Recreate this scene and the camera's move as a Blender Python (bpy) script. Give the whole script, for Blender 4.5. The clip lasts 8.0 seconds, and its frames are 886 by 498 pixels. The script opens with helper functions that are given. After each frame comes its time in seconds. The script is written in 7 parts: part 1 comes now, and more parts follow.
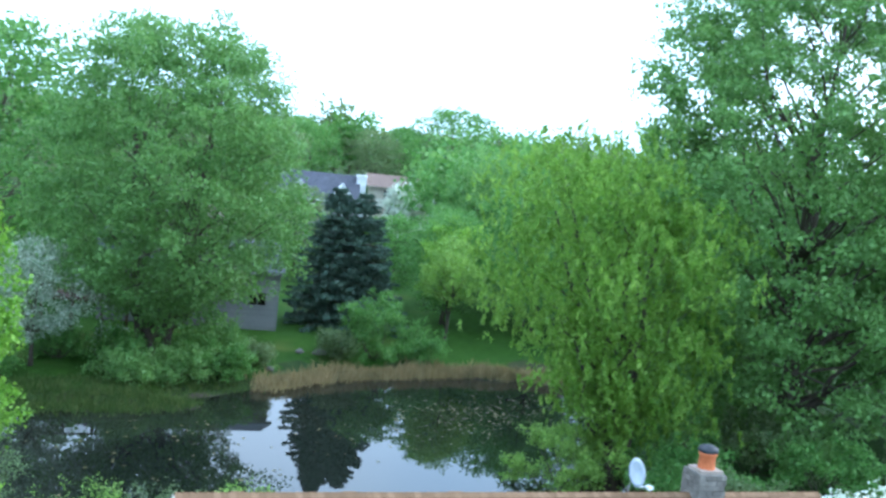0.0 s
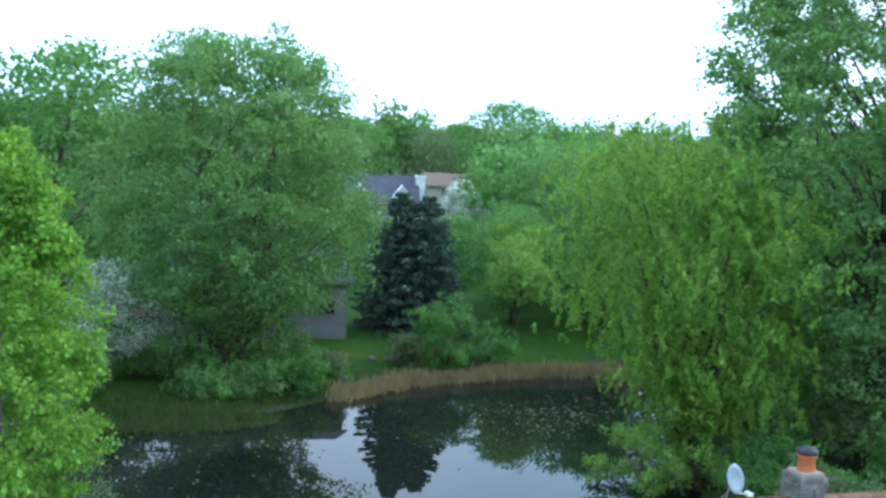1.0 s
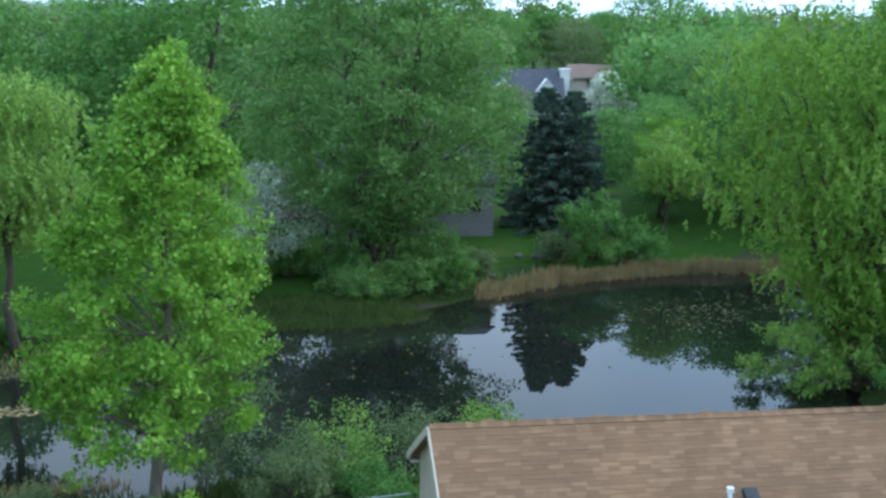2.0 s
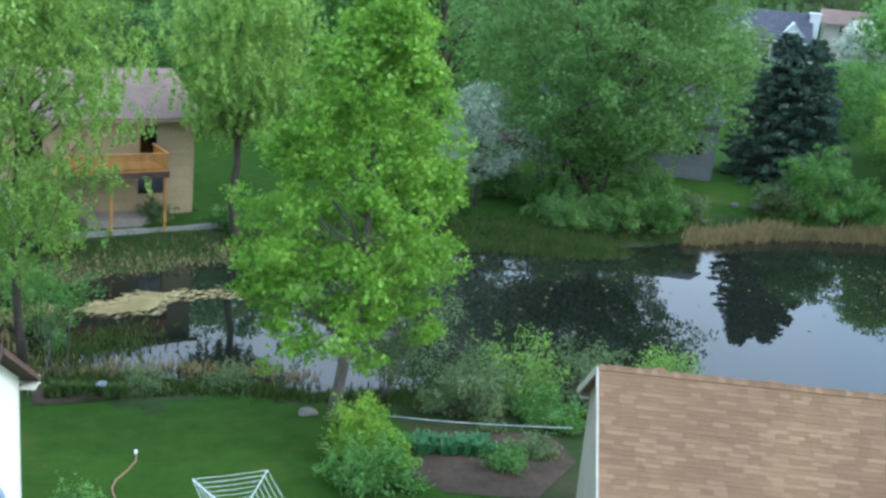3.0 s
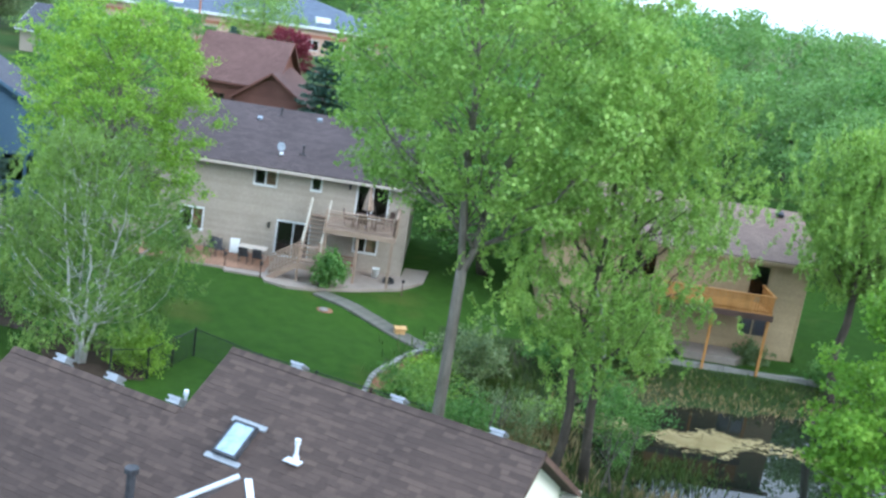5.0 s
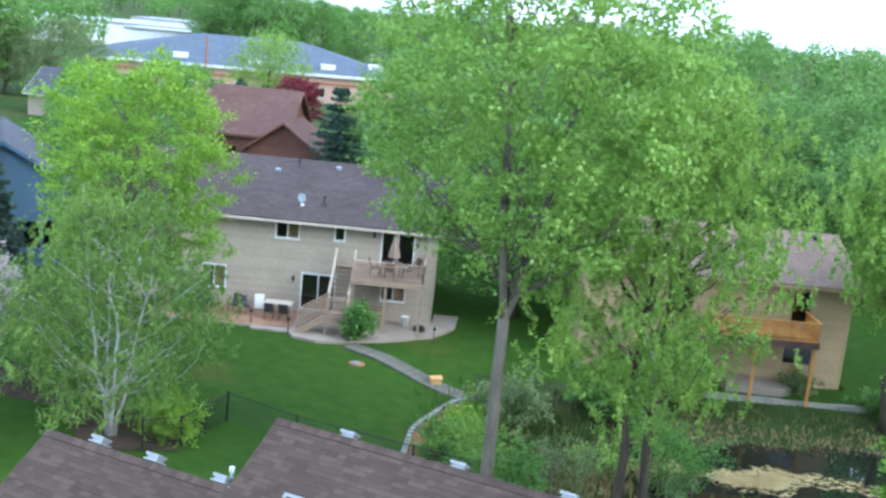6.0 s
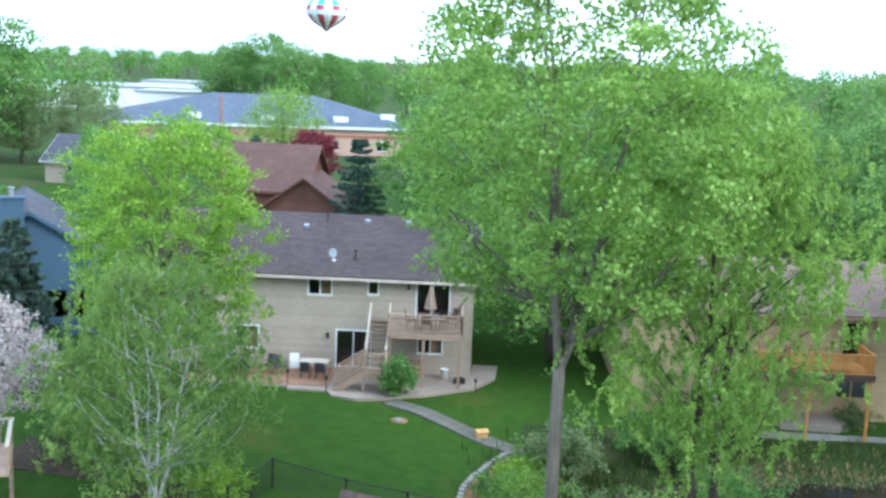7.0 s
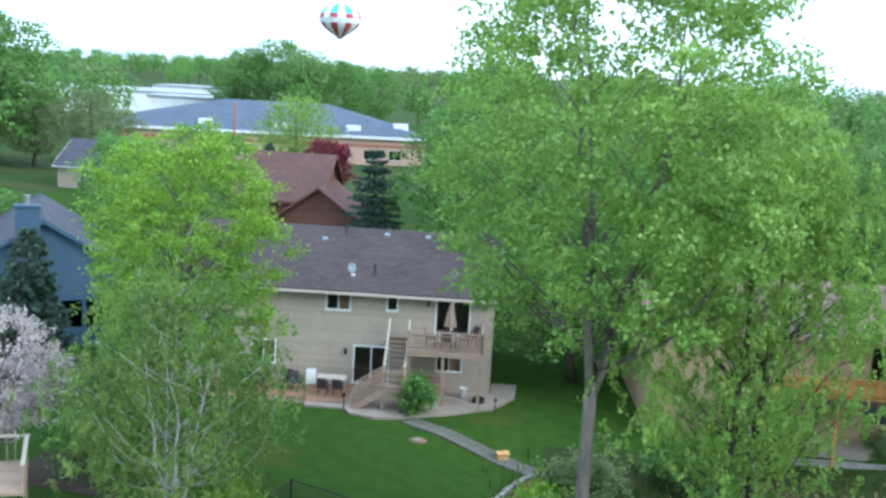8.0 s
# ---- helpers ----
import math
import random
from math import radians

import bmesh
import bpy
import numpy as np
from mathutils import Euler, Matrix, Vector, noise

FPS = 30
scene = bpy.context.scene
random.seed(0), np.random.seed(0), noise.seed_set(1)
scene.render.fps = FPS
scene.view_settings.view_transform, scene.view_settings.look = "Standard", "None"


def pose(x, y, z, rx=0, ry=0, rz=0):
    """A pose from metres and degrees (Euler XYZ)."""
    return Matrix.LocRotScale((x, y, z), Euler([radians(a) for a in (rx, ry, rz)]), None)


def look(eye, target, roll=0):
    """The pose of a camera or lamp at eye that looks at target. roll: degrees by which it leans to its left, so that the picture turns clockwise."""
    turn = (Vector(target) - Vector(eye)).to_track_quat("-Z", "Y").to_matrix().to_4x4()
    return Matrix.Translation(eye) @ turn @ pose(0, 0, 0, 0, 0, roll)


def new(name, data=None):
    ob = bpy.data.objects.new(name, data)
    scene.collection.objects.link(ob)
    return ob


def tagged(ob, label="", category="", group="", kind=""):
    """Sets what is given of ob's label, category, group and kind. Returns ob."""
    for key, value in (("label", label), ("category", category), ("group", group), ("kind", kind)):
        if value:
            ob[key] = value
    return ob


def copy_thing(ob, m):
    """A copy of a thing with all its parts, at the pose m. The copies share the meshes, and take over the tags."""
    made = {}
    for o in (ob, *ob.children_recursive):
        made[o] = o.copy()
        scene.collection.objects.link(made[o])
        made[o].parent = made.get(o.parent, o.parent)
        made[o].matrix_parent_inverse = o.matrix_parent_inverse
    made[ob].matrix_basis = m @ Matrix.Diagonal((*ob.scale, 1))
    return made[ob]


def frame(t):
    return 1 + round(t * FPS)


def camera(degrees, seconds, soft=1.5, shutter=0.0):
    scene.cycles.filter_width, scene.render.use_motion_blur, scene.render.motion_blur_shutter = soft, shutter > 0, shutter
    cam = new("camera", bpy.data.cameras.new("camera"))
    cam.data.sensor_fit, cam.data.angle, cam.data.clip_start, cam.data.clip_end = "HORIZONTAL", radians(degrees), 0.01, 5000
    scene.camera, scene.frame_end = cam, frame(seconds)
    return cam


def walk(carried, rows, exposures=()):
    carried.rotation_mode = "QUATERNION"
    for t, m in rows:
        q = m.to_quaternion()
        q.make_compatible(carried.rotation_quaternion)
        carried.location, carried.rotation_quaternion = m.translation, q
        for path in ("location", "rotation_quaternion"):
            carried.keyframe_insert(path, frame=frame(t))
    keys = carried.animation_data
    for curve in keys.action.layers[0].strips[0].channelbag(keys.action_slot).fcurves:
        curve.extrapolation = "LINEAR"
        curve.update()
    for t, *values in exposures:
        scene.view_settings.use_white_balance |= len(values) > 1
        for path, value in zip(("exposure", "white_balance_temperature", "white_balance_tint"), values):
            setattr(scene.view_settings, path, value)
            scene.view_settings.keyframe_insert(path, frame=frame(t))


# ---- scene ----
cam = camera(43.7, 8.0, 2.8)
PATH = [
    (0, (0.133, 0.467, 15.259), (1.767, 1.605, 15.071), 6.4),
    (0.5, (0.402, 1.115, 15.583), (2.023, 2.279, 15.450), 4.9),
    (1, (0.119, 1.385, 15.755), (1.691, 2.603, 15.546), 3.1),
    (1.5, (-0.190, 1.308, 16.001), (1.307, 2.605, 15.722), 1.5),
    (2, (0.087, 1.71, 16.103), (1.47, 3.095, 15.692), 1.2),
    (2.2, (0.27, 1.936, 16.124), (1.582, 3.363, 15.634), 1.1),
    (3.3, (0.647, 0.64, 16.577), (1.588, 2.307, 15.997), 6.7),
    (3.5, (0.846, 0.607, 16.586), (1.683, 2.331, 16.014), 6.5),
    (4, (1.411, 0.878, 16.5), (1.98, 2.722, 15.974), 7.4),
    (4.5, (1.662, 1.554, 16.3), (1.993, 3.463, 15.807), 7.2),
    (5, (1.828, 2.017, 16.427), (1.847, 3.962, 15.96), 9.0),
    (5.2, (1.731, 2.276, 16.454), (1.645, 4.217, 15.978), 8.4),
    (6.3, (0.551, 3.994, 16.242), (0.555, 5.958, 15.866), 4.8),
    (6.5, (0.327, 4.242, 16.211), (0.308, 6.208, 15.843), 4.9),
    (7, (-0.209, 4.771, 16.207), (-0.252, 6.744, 15.883), 2.4),
    (7.5, (-0.648, 5.283, 16.291), (-0.686, 7.265, 16.025), 3.2),
    (8, (-0.995, 5.671, 16.453), (-1.051, 7.646, 16.143), 3.3),
]
walk(cam, [(t, look(eye, target, roll)) for t, eye, target, roll in PATH], exposures=[(0.0, 1.28, 5100, 6), (1.0, 0.85, 5250, 6), (1.5, 0.6, 5250, 5), (2.2, 0.6, 5350, 8), (3.5, 1.25, 5400, 8), (5.0, 1.15, 5450, 10), (6.5, 1.15, 5500, 10), (7.5, 1.1, 5550, 10), (8.0, 0.87, 5500, 8)])

# ---- world and sun ----
world = bpy.data.worlds.new("overcast_sky")
scene.world = world
world.use_nodes = True
wn, wl = world.node_tree.nodes, world.node_tree.links
sky = wn.new("ShaderNodeTexSky")
sky.sky_type, sky.sun_disc = "NISHITA", False
sky.sun_elevation, sky.sun_rotation = radians(31), radians(118)
sky.dust_density, sky.ozone_density = 3.0, 1.5
cloud = wn.new("ShaderNodeTexNoise")
cloud.inputs["Scale"].default_value, cloud.inputs["Detail"].default_value = 1.6, 4
ramp = wn.new("ShaderNodeValToRGB")
ramp.color_ramp.elements[0].color, ramp.color_ramp.elements[1].color = (9.6, 12.2, 14.6, 1), (12.8, 14.2, 15.3, 1)
ramp.color_ramp.elements[0].position, ramp.color_ramp.elements[1].position = 0.38, 0.6
wl.new(cloud.outputs["Fac"], ramp.inputs["Fac"])
mix = wn.new("ShaderNodeMixRGB")
mix.inputs["Fac"].default_value = 0.85
wl.new(sky.outputs["Color"], mix.inputs["Color1"])
wl.new(ramp.outputs["Color"], mix.inputs["Color2"])
bg = wn["Background"]
bg.inputs["Strength"].default_value = 0.094
wl.new(mix.outputs["Color"], bg.inputs["Color"])

sun = new("sun", bpy.data.lights.new("sun", "SUN"))
sun.data.energy, sun.data.angle, sun.data.color = 1.4, radians(30), (1.0, 0.97, 0.9)
sun.matrix_world = look((78, -42, 54), (0, 0, 0))


# ---- materials ----
def material(name):
    m = bpy.data.materials.new(name)
    m.use_nodes = True
    return m, m.node_tree.nodes, m.node_tree.links, m.node_tree.nodes["Principled BSDF"]


def ramp_of(n, l, fac, stops):
    r = n.new("ShaderNodeValToRGB")
    while len(r.color_ramp.elements) < len(stops):
        r.color_ramp.elements.new(0.5)
    for e, (p, c) in zip(r.color_ramp.elements, stops):
        e.position, e.color = p, (*c, 1)
    l.new(fac, r.inputs["Fac"])
    return r.outputs["Color"]


def noise_fac(n, l, scale, detail=4.0, rough=0.55, stretch=None):
    tc = n.new("ShaderNodeTexCoord")
    t = n.new("ShaderNodeTexNoise")
    t.inputs["Scale"].default_value, t.inputs["Detail"].default_value, t.inputs["Roughness"].default_value = scale, detail, rough
    if stretch:
        mp = n.new("ShaderNodeMapping")
        mp.inputs["Scale"].default_value = stretch
        l.new(tc.outputs["Object"], mp.inputs["Vector"])
        l.new(mp.outputs["Vector"], t.inputs["Vector"])
    else:
        l.new(tc.outputs["Object"], t.inputs["Vector"])
    return t.outputs["Fac"]


def mixed(n, l, a, b, fac, kind="MIX"):
    m = n.new("ShaderNodeMixRGB")
    m.blend_type = kind
    for k, v in (("Color1", a), ("Color2", b), ("Fac", fac)):
        if hasattr(v, "links"):
            l.new(v, m.inputs[k])
        elif k == "Fac":
            m.inputs[k].default_value = v
        else:
            m.inputs[k].default_value = (*v, 1)
    return m.outputs["Color"]


def bumped(n, l, b, fac, strength, distance=0.02):
    u = n.new("ShaderNodeBump")
    u.inputs["Strength"].default_value, u.inputs["Distance"].default_value = strength, distance
    l.new(fac, u.inputs["Height"])
    l.new(u.outputs["Normal"], b.inputs["Normal"])


def surface(name, dark, light, scale=3.0, rough=0.8, fine=25.0, bump=0.3, metal=0.0, stretch=None, vary=0.0):
    """Two scales of variation between two colours, with a fine relief; vary: between pieces."""
    m, n, l, b = material(name)
    big = noise_fac(n, l, scale, stretch=stretch)
    small = noise_fac(n, l, fine, 3.0, 0.6, stretch=stretch)
    c = ramp_of(n, l, big, ((0.3, dark), (0.7, light)))
    c = mixed(n, l, c, ramp_of(n, l, small, ((0.3, (0.78,) * 3), (0.7, (1.12,) * 3))), 0.7, "MULTIPLY")
    if vary:
        info = n.new("ShaderNodeObjectInfo")
        geo = n.new("ShaderNodeNewGeometry")
        add = n.new("ShaderNodeMath")
        add.operation = "ADD"
        l.new(info.outputs["Random"], add.inputs[0])
        l.new(geo.outputs["Random Per Island"], add.inputs[1])
        fr = n.new("ShaderNodeMath")
        fr.operation = "FRACT"
        l.new(add.outputs[0], fr.inputs[0])
        c = mixed(n, l, c, ramp_of(n, l, fr.outputs[0], ((0.0, (1 - vary,) * 3), (1.0, (1 + vary,) * 3))), 1.0, "MULTIPLY")
    l.new(c, b.inputs["Base Color"])
    b.inputs["Roughness"].default_value, b.inputs["Metallic"].default_value = rough, metal
    b.inputs["Specular IOR Level"].default_value = 0.3
    if bump:
        bumped(n, l, b, small, bump)
    return m


def leaf_material(name, dark, light, pale, shine=0.45, clump=0.55, through_light=0.42):
    m, n, l, b = material(name)
    geo = n.new("ShaderNodeNewGeometry")
    dark, pale = [tuple(a + (b_ - a) * 0.35 for a, b_ in zip(k, light)) for k in (dark, pale)]
    c = ramp_of(n, l, geo.outputs["Random Per Island"], ((0.0, dark), (0.6, light), (1.0, pale)))
    big = noise_fac(n, l, clump, 2.0)
    c = mixed(n, l, c, ramp_of(n, l, big, ((0.3, (0.72, 0.78, 0.72)), (0.7, (1.2, 1.14, 1.05)))), 0.8, "MULTIPLY")
    l.new(c, b.inputs["Base Color"])
    b.inputs["Roughness"].default_value, b.inputs["Specular IOR Level"].default_value = shine, 0.25
    tr = n.new("ShaderNodeBsdfTranslucent")
    l.new(mixed(n, l, c, (1.0, 1.0, 0.7), 0.5, "MULTIPLY"), tr.inputs["Color"])
    ms = n.new("ShaderNodeMixShader")
    ms.inputs["Fac"].default_value = through_light
    l.new(b.outputs[0], ms.inputs[1])
    l.new(tr.outputs[0], ms.inputs[2])
    l.new(ms.outputs[0], n["Material Output"].inputs["Surface"])
    return m


def shingle_material(name, a, b_, c_):
    """Pieces differ by their own random number, with a granular relief."""
    m, n, l, b = material(name)
    info, geo = n.new("ShaderNodeObjectInfo"), n.new("ShaderNodeNewGeometry")
    add, fr = n.new("ShaderNodeMath"), n.new("ShaderNodeMath")
    add.operation, fr.operation = "ADD", "FRACT"
    l.new(info.outputs["Random"], add.inputs[0])
    l.new(geo.outputs["Random Per Island"], add.inputs[1])
    l.new(add.outputs[0], fr.inputs[0])
    c = ramp_of(n, l, fr.outputs[0], ((0.0, a), (0.55, b_), (1.0, c_)))
    weather = noise_fac(n, l, 0.35, 3.0)
    grain = noise_fac(n, l, 70.0, 2.0)
    c = mixed(n, l, c, ramp_of(n, l, weather, ((0.3, (0.8, 0.8, 0.82)), (0.7, (1.12, 1.1, 1.08)))), 0.8, "MULTIPLY")
    c = mixed(n, l, c, ramp_of(n, l, grain, ((0.3, (0.75,) * 3), (0.7, (1.2,) * 3))), 0.6, "MULTIPLY")
    l.new(c, b.inputs["Base Color"])
    b.inputs["Roughness"].default_value, b.inputs["Specular IOR Level"].default_value = 0.9, 0.2
    bumped(n, l, b, grain, 0.4, 0.01)
    return m


def far_roof_material(name, a, b_, row=0.16):
    """Asphalt shingles of a distant roof: courses and tabs."""
    m, n, l, b = material(name)
    tc = n.new("ShaderNodeTexCoord")
    br = n.new("ShaderNodeTexBrick")
    br.inputs["Color1"].default_value, br.inputs["Color2"].default_value = (*a, 1), (*b_, 1)
    br.inputs["Mortar"].default_value = (*[v * 0.6 for v in a], 1)
    br.inputs["Scale"].default_value, br.inputs["Mortar Size"].default_value = 1.0, 0.012
    br.inputs["Brick Width"].default_value, br.inputs["Row Height"].default_value = 0.4, row
    l.new(tc.outputs["Object"], br.inputs["Vector"])
    w = noise_fac(n, l, 0.5, 4.0)
    c = mixed(n, l, br.outputs["Color"], ramp_of(n, l, w, ((0.3, (0.85,) * 3), (0.7, (1.12,) * 3))), 0.9, "MULTIPLY")
    l.new(c, b.inputs["Base Color"])
    b.inputs["Roughness"].default_value, b.inputs["Specular IOR Level"].default_value = 0.9, 0.2
    bumped(n, l, b, br.outputs["Fac"], -0.4, 0.02)
    return m


def glass_material():
    m, n, l, b = material("window_glass")
    b.inputs["Base Color"].default_value = (0.85, 0.9, 0.92, 1)
    b.inputs["Roughness"].default_value = 0.02
    b.inputs["Transmission Weight"].default_value = 1.0
    b.inputs["IOR"].default_value = 1.45
    return m


def water_material():
    m, n, l, b = material("pond_water")
    c = ramp_of(n, l, noise_fac(n, l, 0.12, 3.0), ((0.35, (0.008, 0.010, 0.008)), (0.7, (0.018, 0.020, 0.014))))
    l.new(c, b.inputs["Base Color"])
    b.inputs["Roughness"].default_value, b.inputs["IOR"].default_value = 0.012, 1.333
    bumped(n, l, b, noise_fac(n, l, 1.1, 3.0, 0.5), 0.03, 0.03)
    return m


def lawn_material(name, dark, light, dry, amount=0.62):
    m, n, l, b = material(name)
    big = noise_fac(n, l, 0.16, 4.0)
    mid = noise_fac(n, l, 1.3, 4.0, 0.65)
    fine = noise_fac(n, l, 16.0, 3.0, 0.7)
    c = ramp_of(n, l, mid, ((0.3, dark), (0.7, light)))
    c = mixed(n, l, c, dry, ramp_of(n, l, big, ((amount, (0, 0, 0)), (amount + 0.12, (0.8, 0.8, 0.8)))))
    c = mixed(n, l, c, ramp_of(n, l, fine, ((0.3, (0.6, 0.62, 0.6)), (0.7, (1.3, 1.28, 1.2)))), 0.8, "MULTIPLY")
    l.new(c, b.inputs["Base Color"])
    b.inputs["Roughness"].default_value, b.inputs["Specular IOR Level"].default_value = 0.95, 0.1
    bumped(n, l, b, fine, 0.8, 0.05)
    return m


GLASS, WATER = glass_material(), water_material()
LAWN = lawn_material("mown_grass", (0.029, 0.067, 0.008), (0.047, 0.098, 0.012), (0.085, 0.1, 0.02), 0.57)
ROUGH = lawn_material("rough_bank", (0.026, 0.045, 0.014), (0.048, 0.072, 0.022), (0.075, 0.072, 0.036), 0.5)
MUD = surface("pond_mud", (0.035, 0.028, 0.02), (0.07, 0.055, 0.035), 0.8, 0.7)
SCUM = surface("dry_algae", (0.30, 0.22, 0.09), (0.46, 0.36, 0.17), 1.2, 0.9, 8.0)
SOIL = surface("garden_soil", (0.045, 0.03, 0.02), (0.09, 0.06, 0.04), 1.5, 0.95, 12.0, 0.6)
MULCH = surface("red_mulch", (0.22, 0.10, 0.05), (0.34, 0.17, 0.09), 2.0, 0.95, 18.0, 0.6)
WOODLAND = lawn_material("woodland_floor", (0.03, 0.06, 0.015), (0.05, 0.09, 0.02), (0.08, 0.08, 0.03), 0.5)
BARK = surface("grey_bark", (0.10, 0.085, 0.065), (0.22, 0.19, 0.155), 4.0, 0.95, 18.0, 0.8, stretch=(1, 1, 0.2))
DARK_BARK = surface("dark_bark", (0.05, 0.04, 0.03), (0.12, 0.095, 0.07), 4.0, 0.95, 18.0, 0.8, stretch=(1, 1, 0.2))
BIRCH_BARK = surface("birch_bark", (0.35, 0.33, 0.29), (0.62, 0.6, 0.55), 3.0, 0.8, 14.0, 0.3)
LEAF_LIME = leaf_material("lime_leaves", (0.122, 0.25, 0.03), (0.228, 0.405, 0.048), (0.36, 0.54, 0.09))
LEAF_POPLAR = leaf_material("poplar_leaves", (0.165, 0.285, 0.055), (0.285, 0.45, 0.1), (0.41, 0.57, 0.19))
LEAF_WILLOW = leaf_material("willow_leaves", (0.15, 0.265, 0.05), (0.28, 0.435, 0.09), (0.43, 0.58, 0.16))
LEAF_MAPLE = leaf_material("maple_leaves", (0.115, 0.215, 0.06), (0.19, 0.335, 0.095), (0.265, 0.415, 0.145))
LEAF_GREEN = leaf_material("broad_leaves", (0.078, 0.182, 0.045), (0.155, 0.309, 0.072), (0.279, 0.434, 0.140))
LEAF_BIRCH = leaf_material("birch_leaves", (0.12, 0.2, 0.045), (0.2, 0.31, 0.072), (0.3, 0.42, 0.13))
LEAF_YELLOW = leaf_material("young_leaves", (0.165, 0.293, 0.035), (0.286, 0.464, 0.058), (0.462, 0.610, 0.128))
LEAF_GOLD = leaf_material("golden_willow_leaves", (0.16, 0.28, 0.045), (0.27, 0.43, 0.075), (0.42, 0.57, 0.13), through_light=0.6)
LEAF_OLIVE = leaf_material("olive_leaves", (0.107, 0.171, 0.071), (0.201, 0.268, 0.113), (0.307, 0.354, 0.199))
LEAF_GREY = leaf_material("grey_leaves", (0.13, 0.20, 0.09), (0.20, 0.28, 0.13), (0.29, 0.36, 0.2))
NEEDLE = leaf_material("spruce_needles", (0.05, 0.09, 0.07), (0.09, 0.145, 0.11), (0.16, 0.20, 0.155), 0.6, 0.8, 0.15)
NEEDLE_BLUE = leaf_material("blue_spruce_needles", (0.035, 0.08, 0.055), (0.065, 0.125, 0.095), (0.12, 0.18, 0.14), 0.6, 0.8, 0.1)
PETAL = leaf_material("white_blossom", (0.45, 0.52, 0.42), (0.68, 0.72, 0.66), (0.82, 0.82, 0.8), 0.6, 0.9, 0.3)
PETAL_LEAF = leaf_material("blossom_among_leaves", (0.10, 0.19, 0.08), (0.42, 0.48, 0.38), (0.78, 0.78, 0.74), 0.6, 0.9, 0.3)
PETAL_PINK = leaf_material("pale_pink_blossom", (0.45, 0.36, 0.38), (0.62, 0.52, 0.54), (0.8, 0.72, 0.74), 0.6, 0.9, 0.3)
LEAF_RED = leaf_material("purple_red_leaves", (0.14, 0.02, 0.04), (0.26, 0.04, 0.07), (0.34, 0.09, 0.11))
REED = leaf_material("dry_reed", (0.24, 0.17, 0.08), (0.38, 0.29, 0.15), (0.5, 0.41, 0.25), 0.8, 1.0, 0.2)
SEDGE = leaf_material("green_sedge", (0.045, 0.085, 0.02), (0.085, 0.135, 0.03), (0.18, 0.19, 0.075), 0.7, 1.0, 0.3)
HOSTA = leaf_material("iris_leaves", (0.05, 0.16, 0.06), (0.09, 0.23, 0.09), (0.16, 0.31, 0.15), 0.5, 1.0, 0.3)
PAD = leaf_material("lily_pads", (0.084, 0.077, 0.021), (0.168, 0.140, 0.042), (0.252, 0.210, 0.084), 0.5, 1.0, 0.1)
SHINGLE_BROWN = shingle_material("brown_shingles", (0.062, 0.044, 0.036), (0.078, 0.055, 0.045), (0.098, 0.069, 0.055))
SHINGLE_TAN = shingle_material("tan_shingles", (0.185, 0.108, 0.058), (0.208, 0.122, 0.066), (0.265, 0.16, 0.09))
ROOF_GREY = far_roof_material("grey_brown_roof", (0.069, 0.054, 0.053), (0.095, 0.072, 0.071))
ROOF_RED = far_roof_material("red_brown_roof", (0.122, 0.068, 0.058), (0.158, 0.090, 0.076))
ROOF_TAN = far_roof_material("pinkish_tan_roof", (0.20, 0.135, 0.108), (0.26, 0.178, 0.142))
ROOF_SLATE = far_roof_material("slate_grey_roof", (0.072, 0.072, 0.086), (0.101, 0.101, 0.122))
ROOF_BLUE = far_roof_material("blue_grey_roof", (0.085, 0.105, 0.14), (0.115, 0.14, 0.18), 0.5)
SIDING = surface("beige_siding", (0.36, 0.30, 0.235), (0.43, 0.36, 0.285), 0.4, 0.7, 9.0, 0.05, vary=0.05)
SIDING_TAN = surface("tan_siding", (0.368, 0.265, 0.147), (0.456, 0.335, 0.190), 0.4, 0.75, 9.0, 0.05, vary=0.05)
SIDING_GREY = surface("grey_siding", (0.202, 0.191, 0.187), (0.259, 0.245, 0.238), 0.4, 0.75, 9.0, 0.05, vary=0.05)
SIDING_BLUE = surface("blue_siding", (0.045, 0.085, 0.13), (0.06, 0.105, 0.155), 0.4, 0.7, 9.0, 0.05, vary=0.05)
SIDING_RED = surface("red_brown_siding", (0.14, 0.06, 0.045), (0.2, 0.09, 0.065), 0.5, 0.8, 9.0, 0.05, vary=0.1)
STUCCO = surface("cream_stucco", (0.72, 0.70, 0.56), (0.80, 0.78, 0.65), 0.5, 0.9, 40.0, 0.2)
WHITE = surface("white_paint", (0.70, 0.70, 0.68), (0.80, 0.80, 0.78), 1.0, 0.5, 20.0, 0.05)
TRIM = surface("pale_beige_trim", (0.506, 0.428, 0.351), (0.621, 0.530, 0.437), 1.0, 0.6, 20.0, 0.05)
CREAM = surface("cream_trim", (0.432, 0.374, 0.288), (0.518, 0.461, 0.367), 1.0, 0.6, 20.0, 0.05)
DECKWOOD = surface("weathered_deck_wood", (0.278, 0.191, 0.137), (0.408, 0.293, 0.216), 1.5, 0.8, 14.0, 0.2, stretch=(1, 1, 6), vary=0.1)
ORANGE_WOOD = surface("stained_orange_wood", (0.46, 0.20, 0.05), (0.62, 0.30, 0.09), 1.5, 0.7, 14.0, 0.2, vary=0.1)
DARK_WOOD = surface("dark_brown_wood", (0.07, 0.04, 0.03), (0.12, 0.07, 0.05), 1.5, 0.8, 14.0, 0.2, vary=0.1)
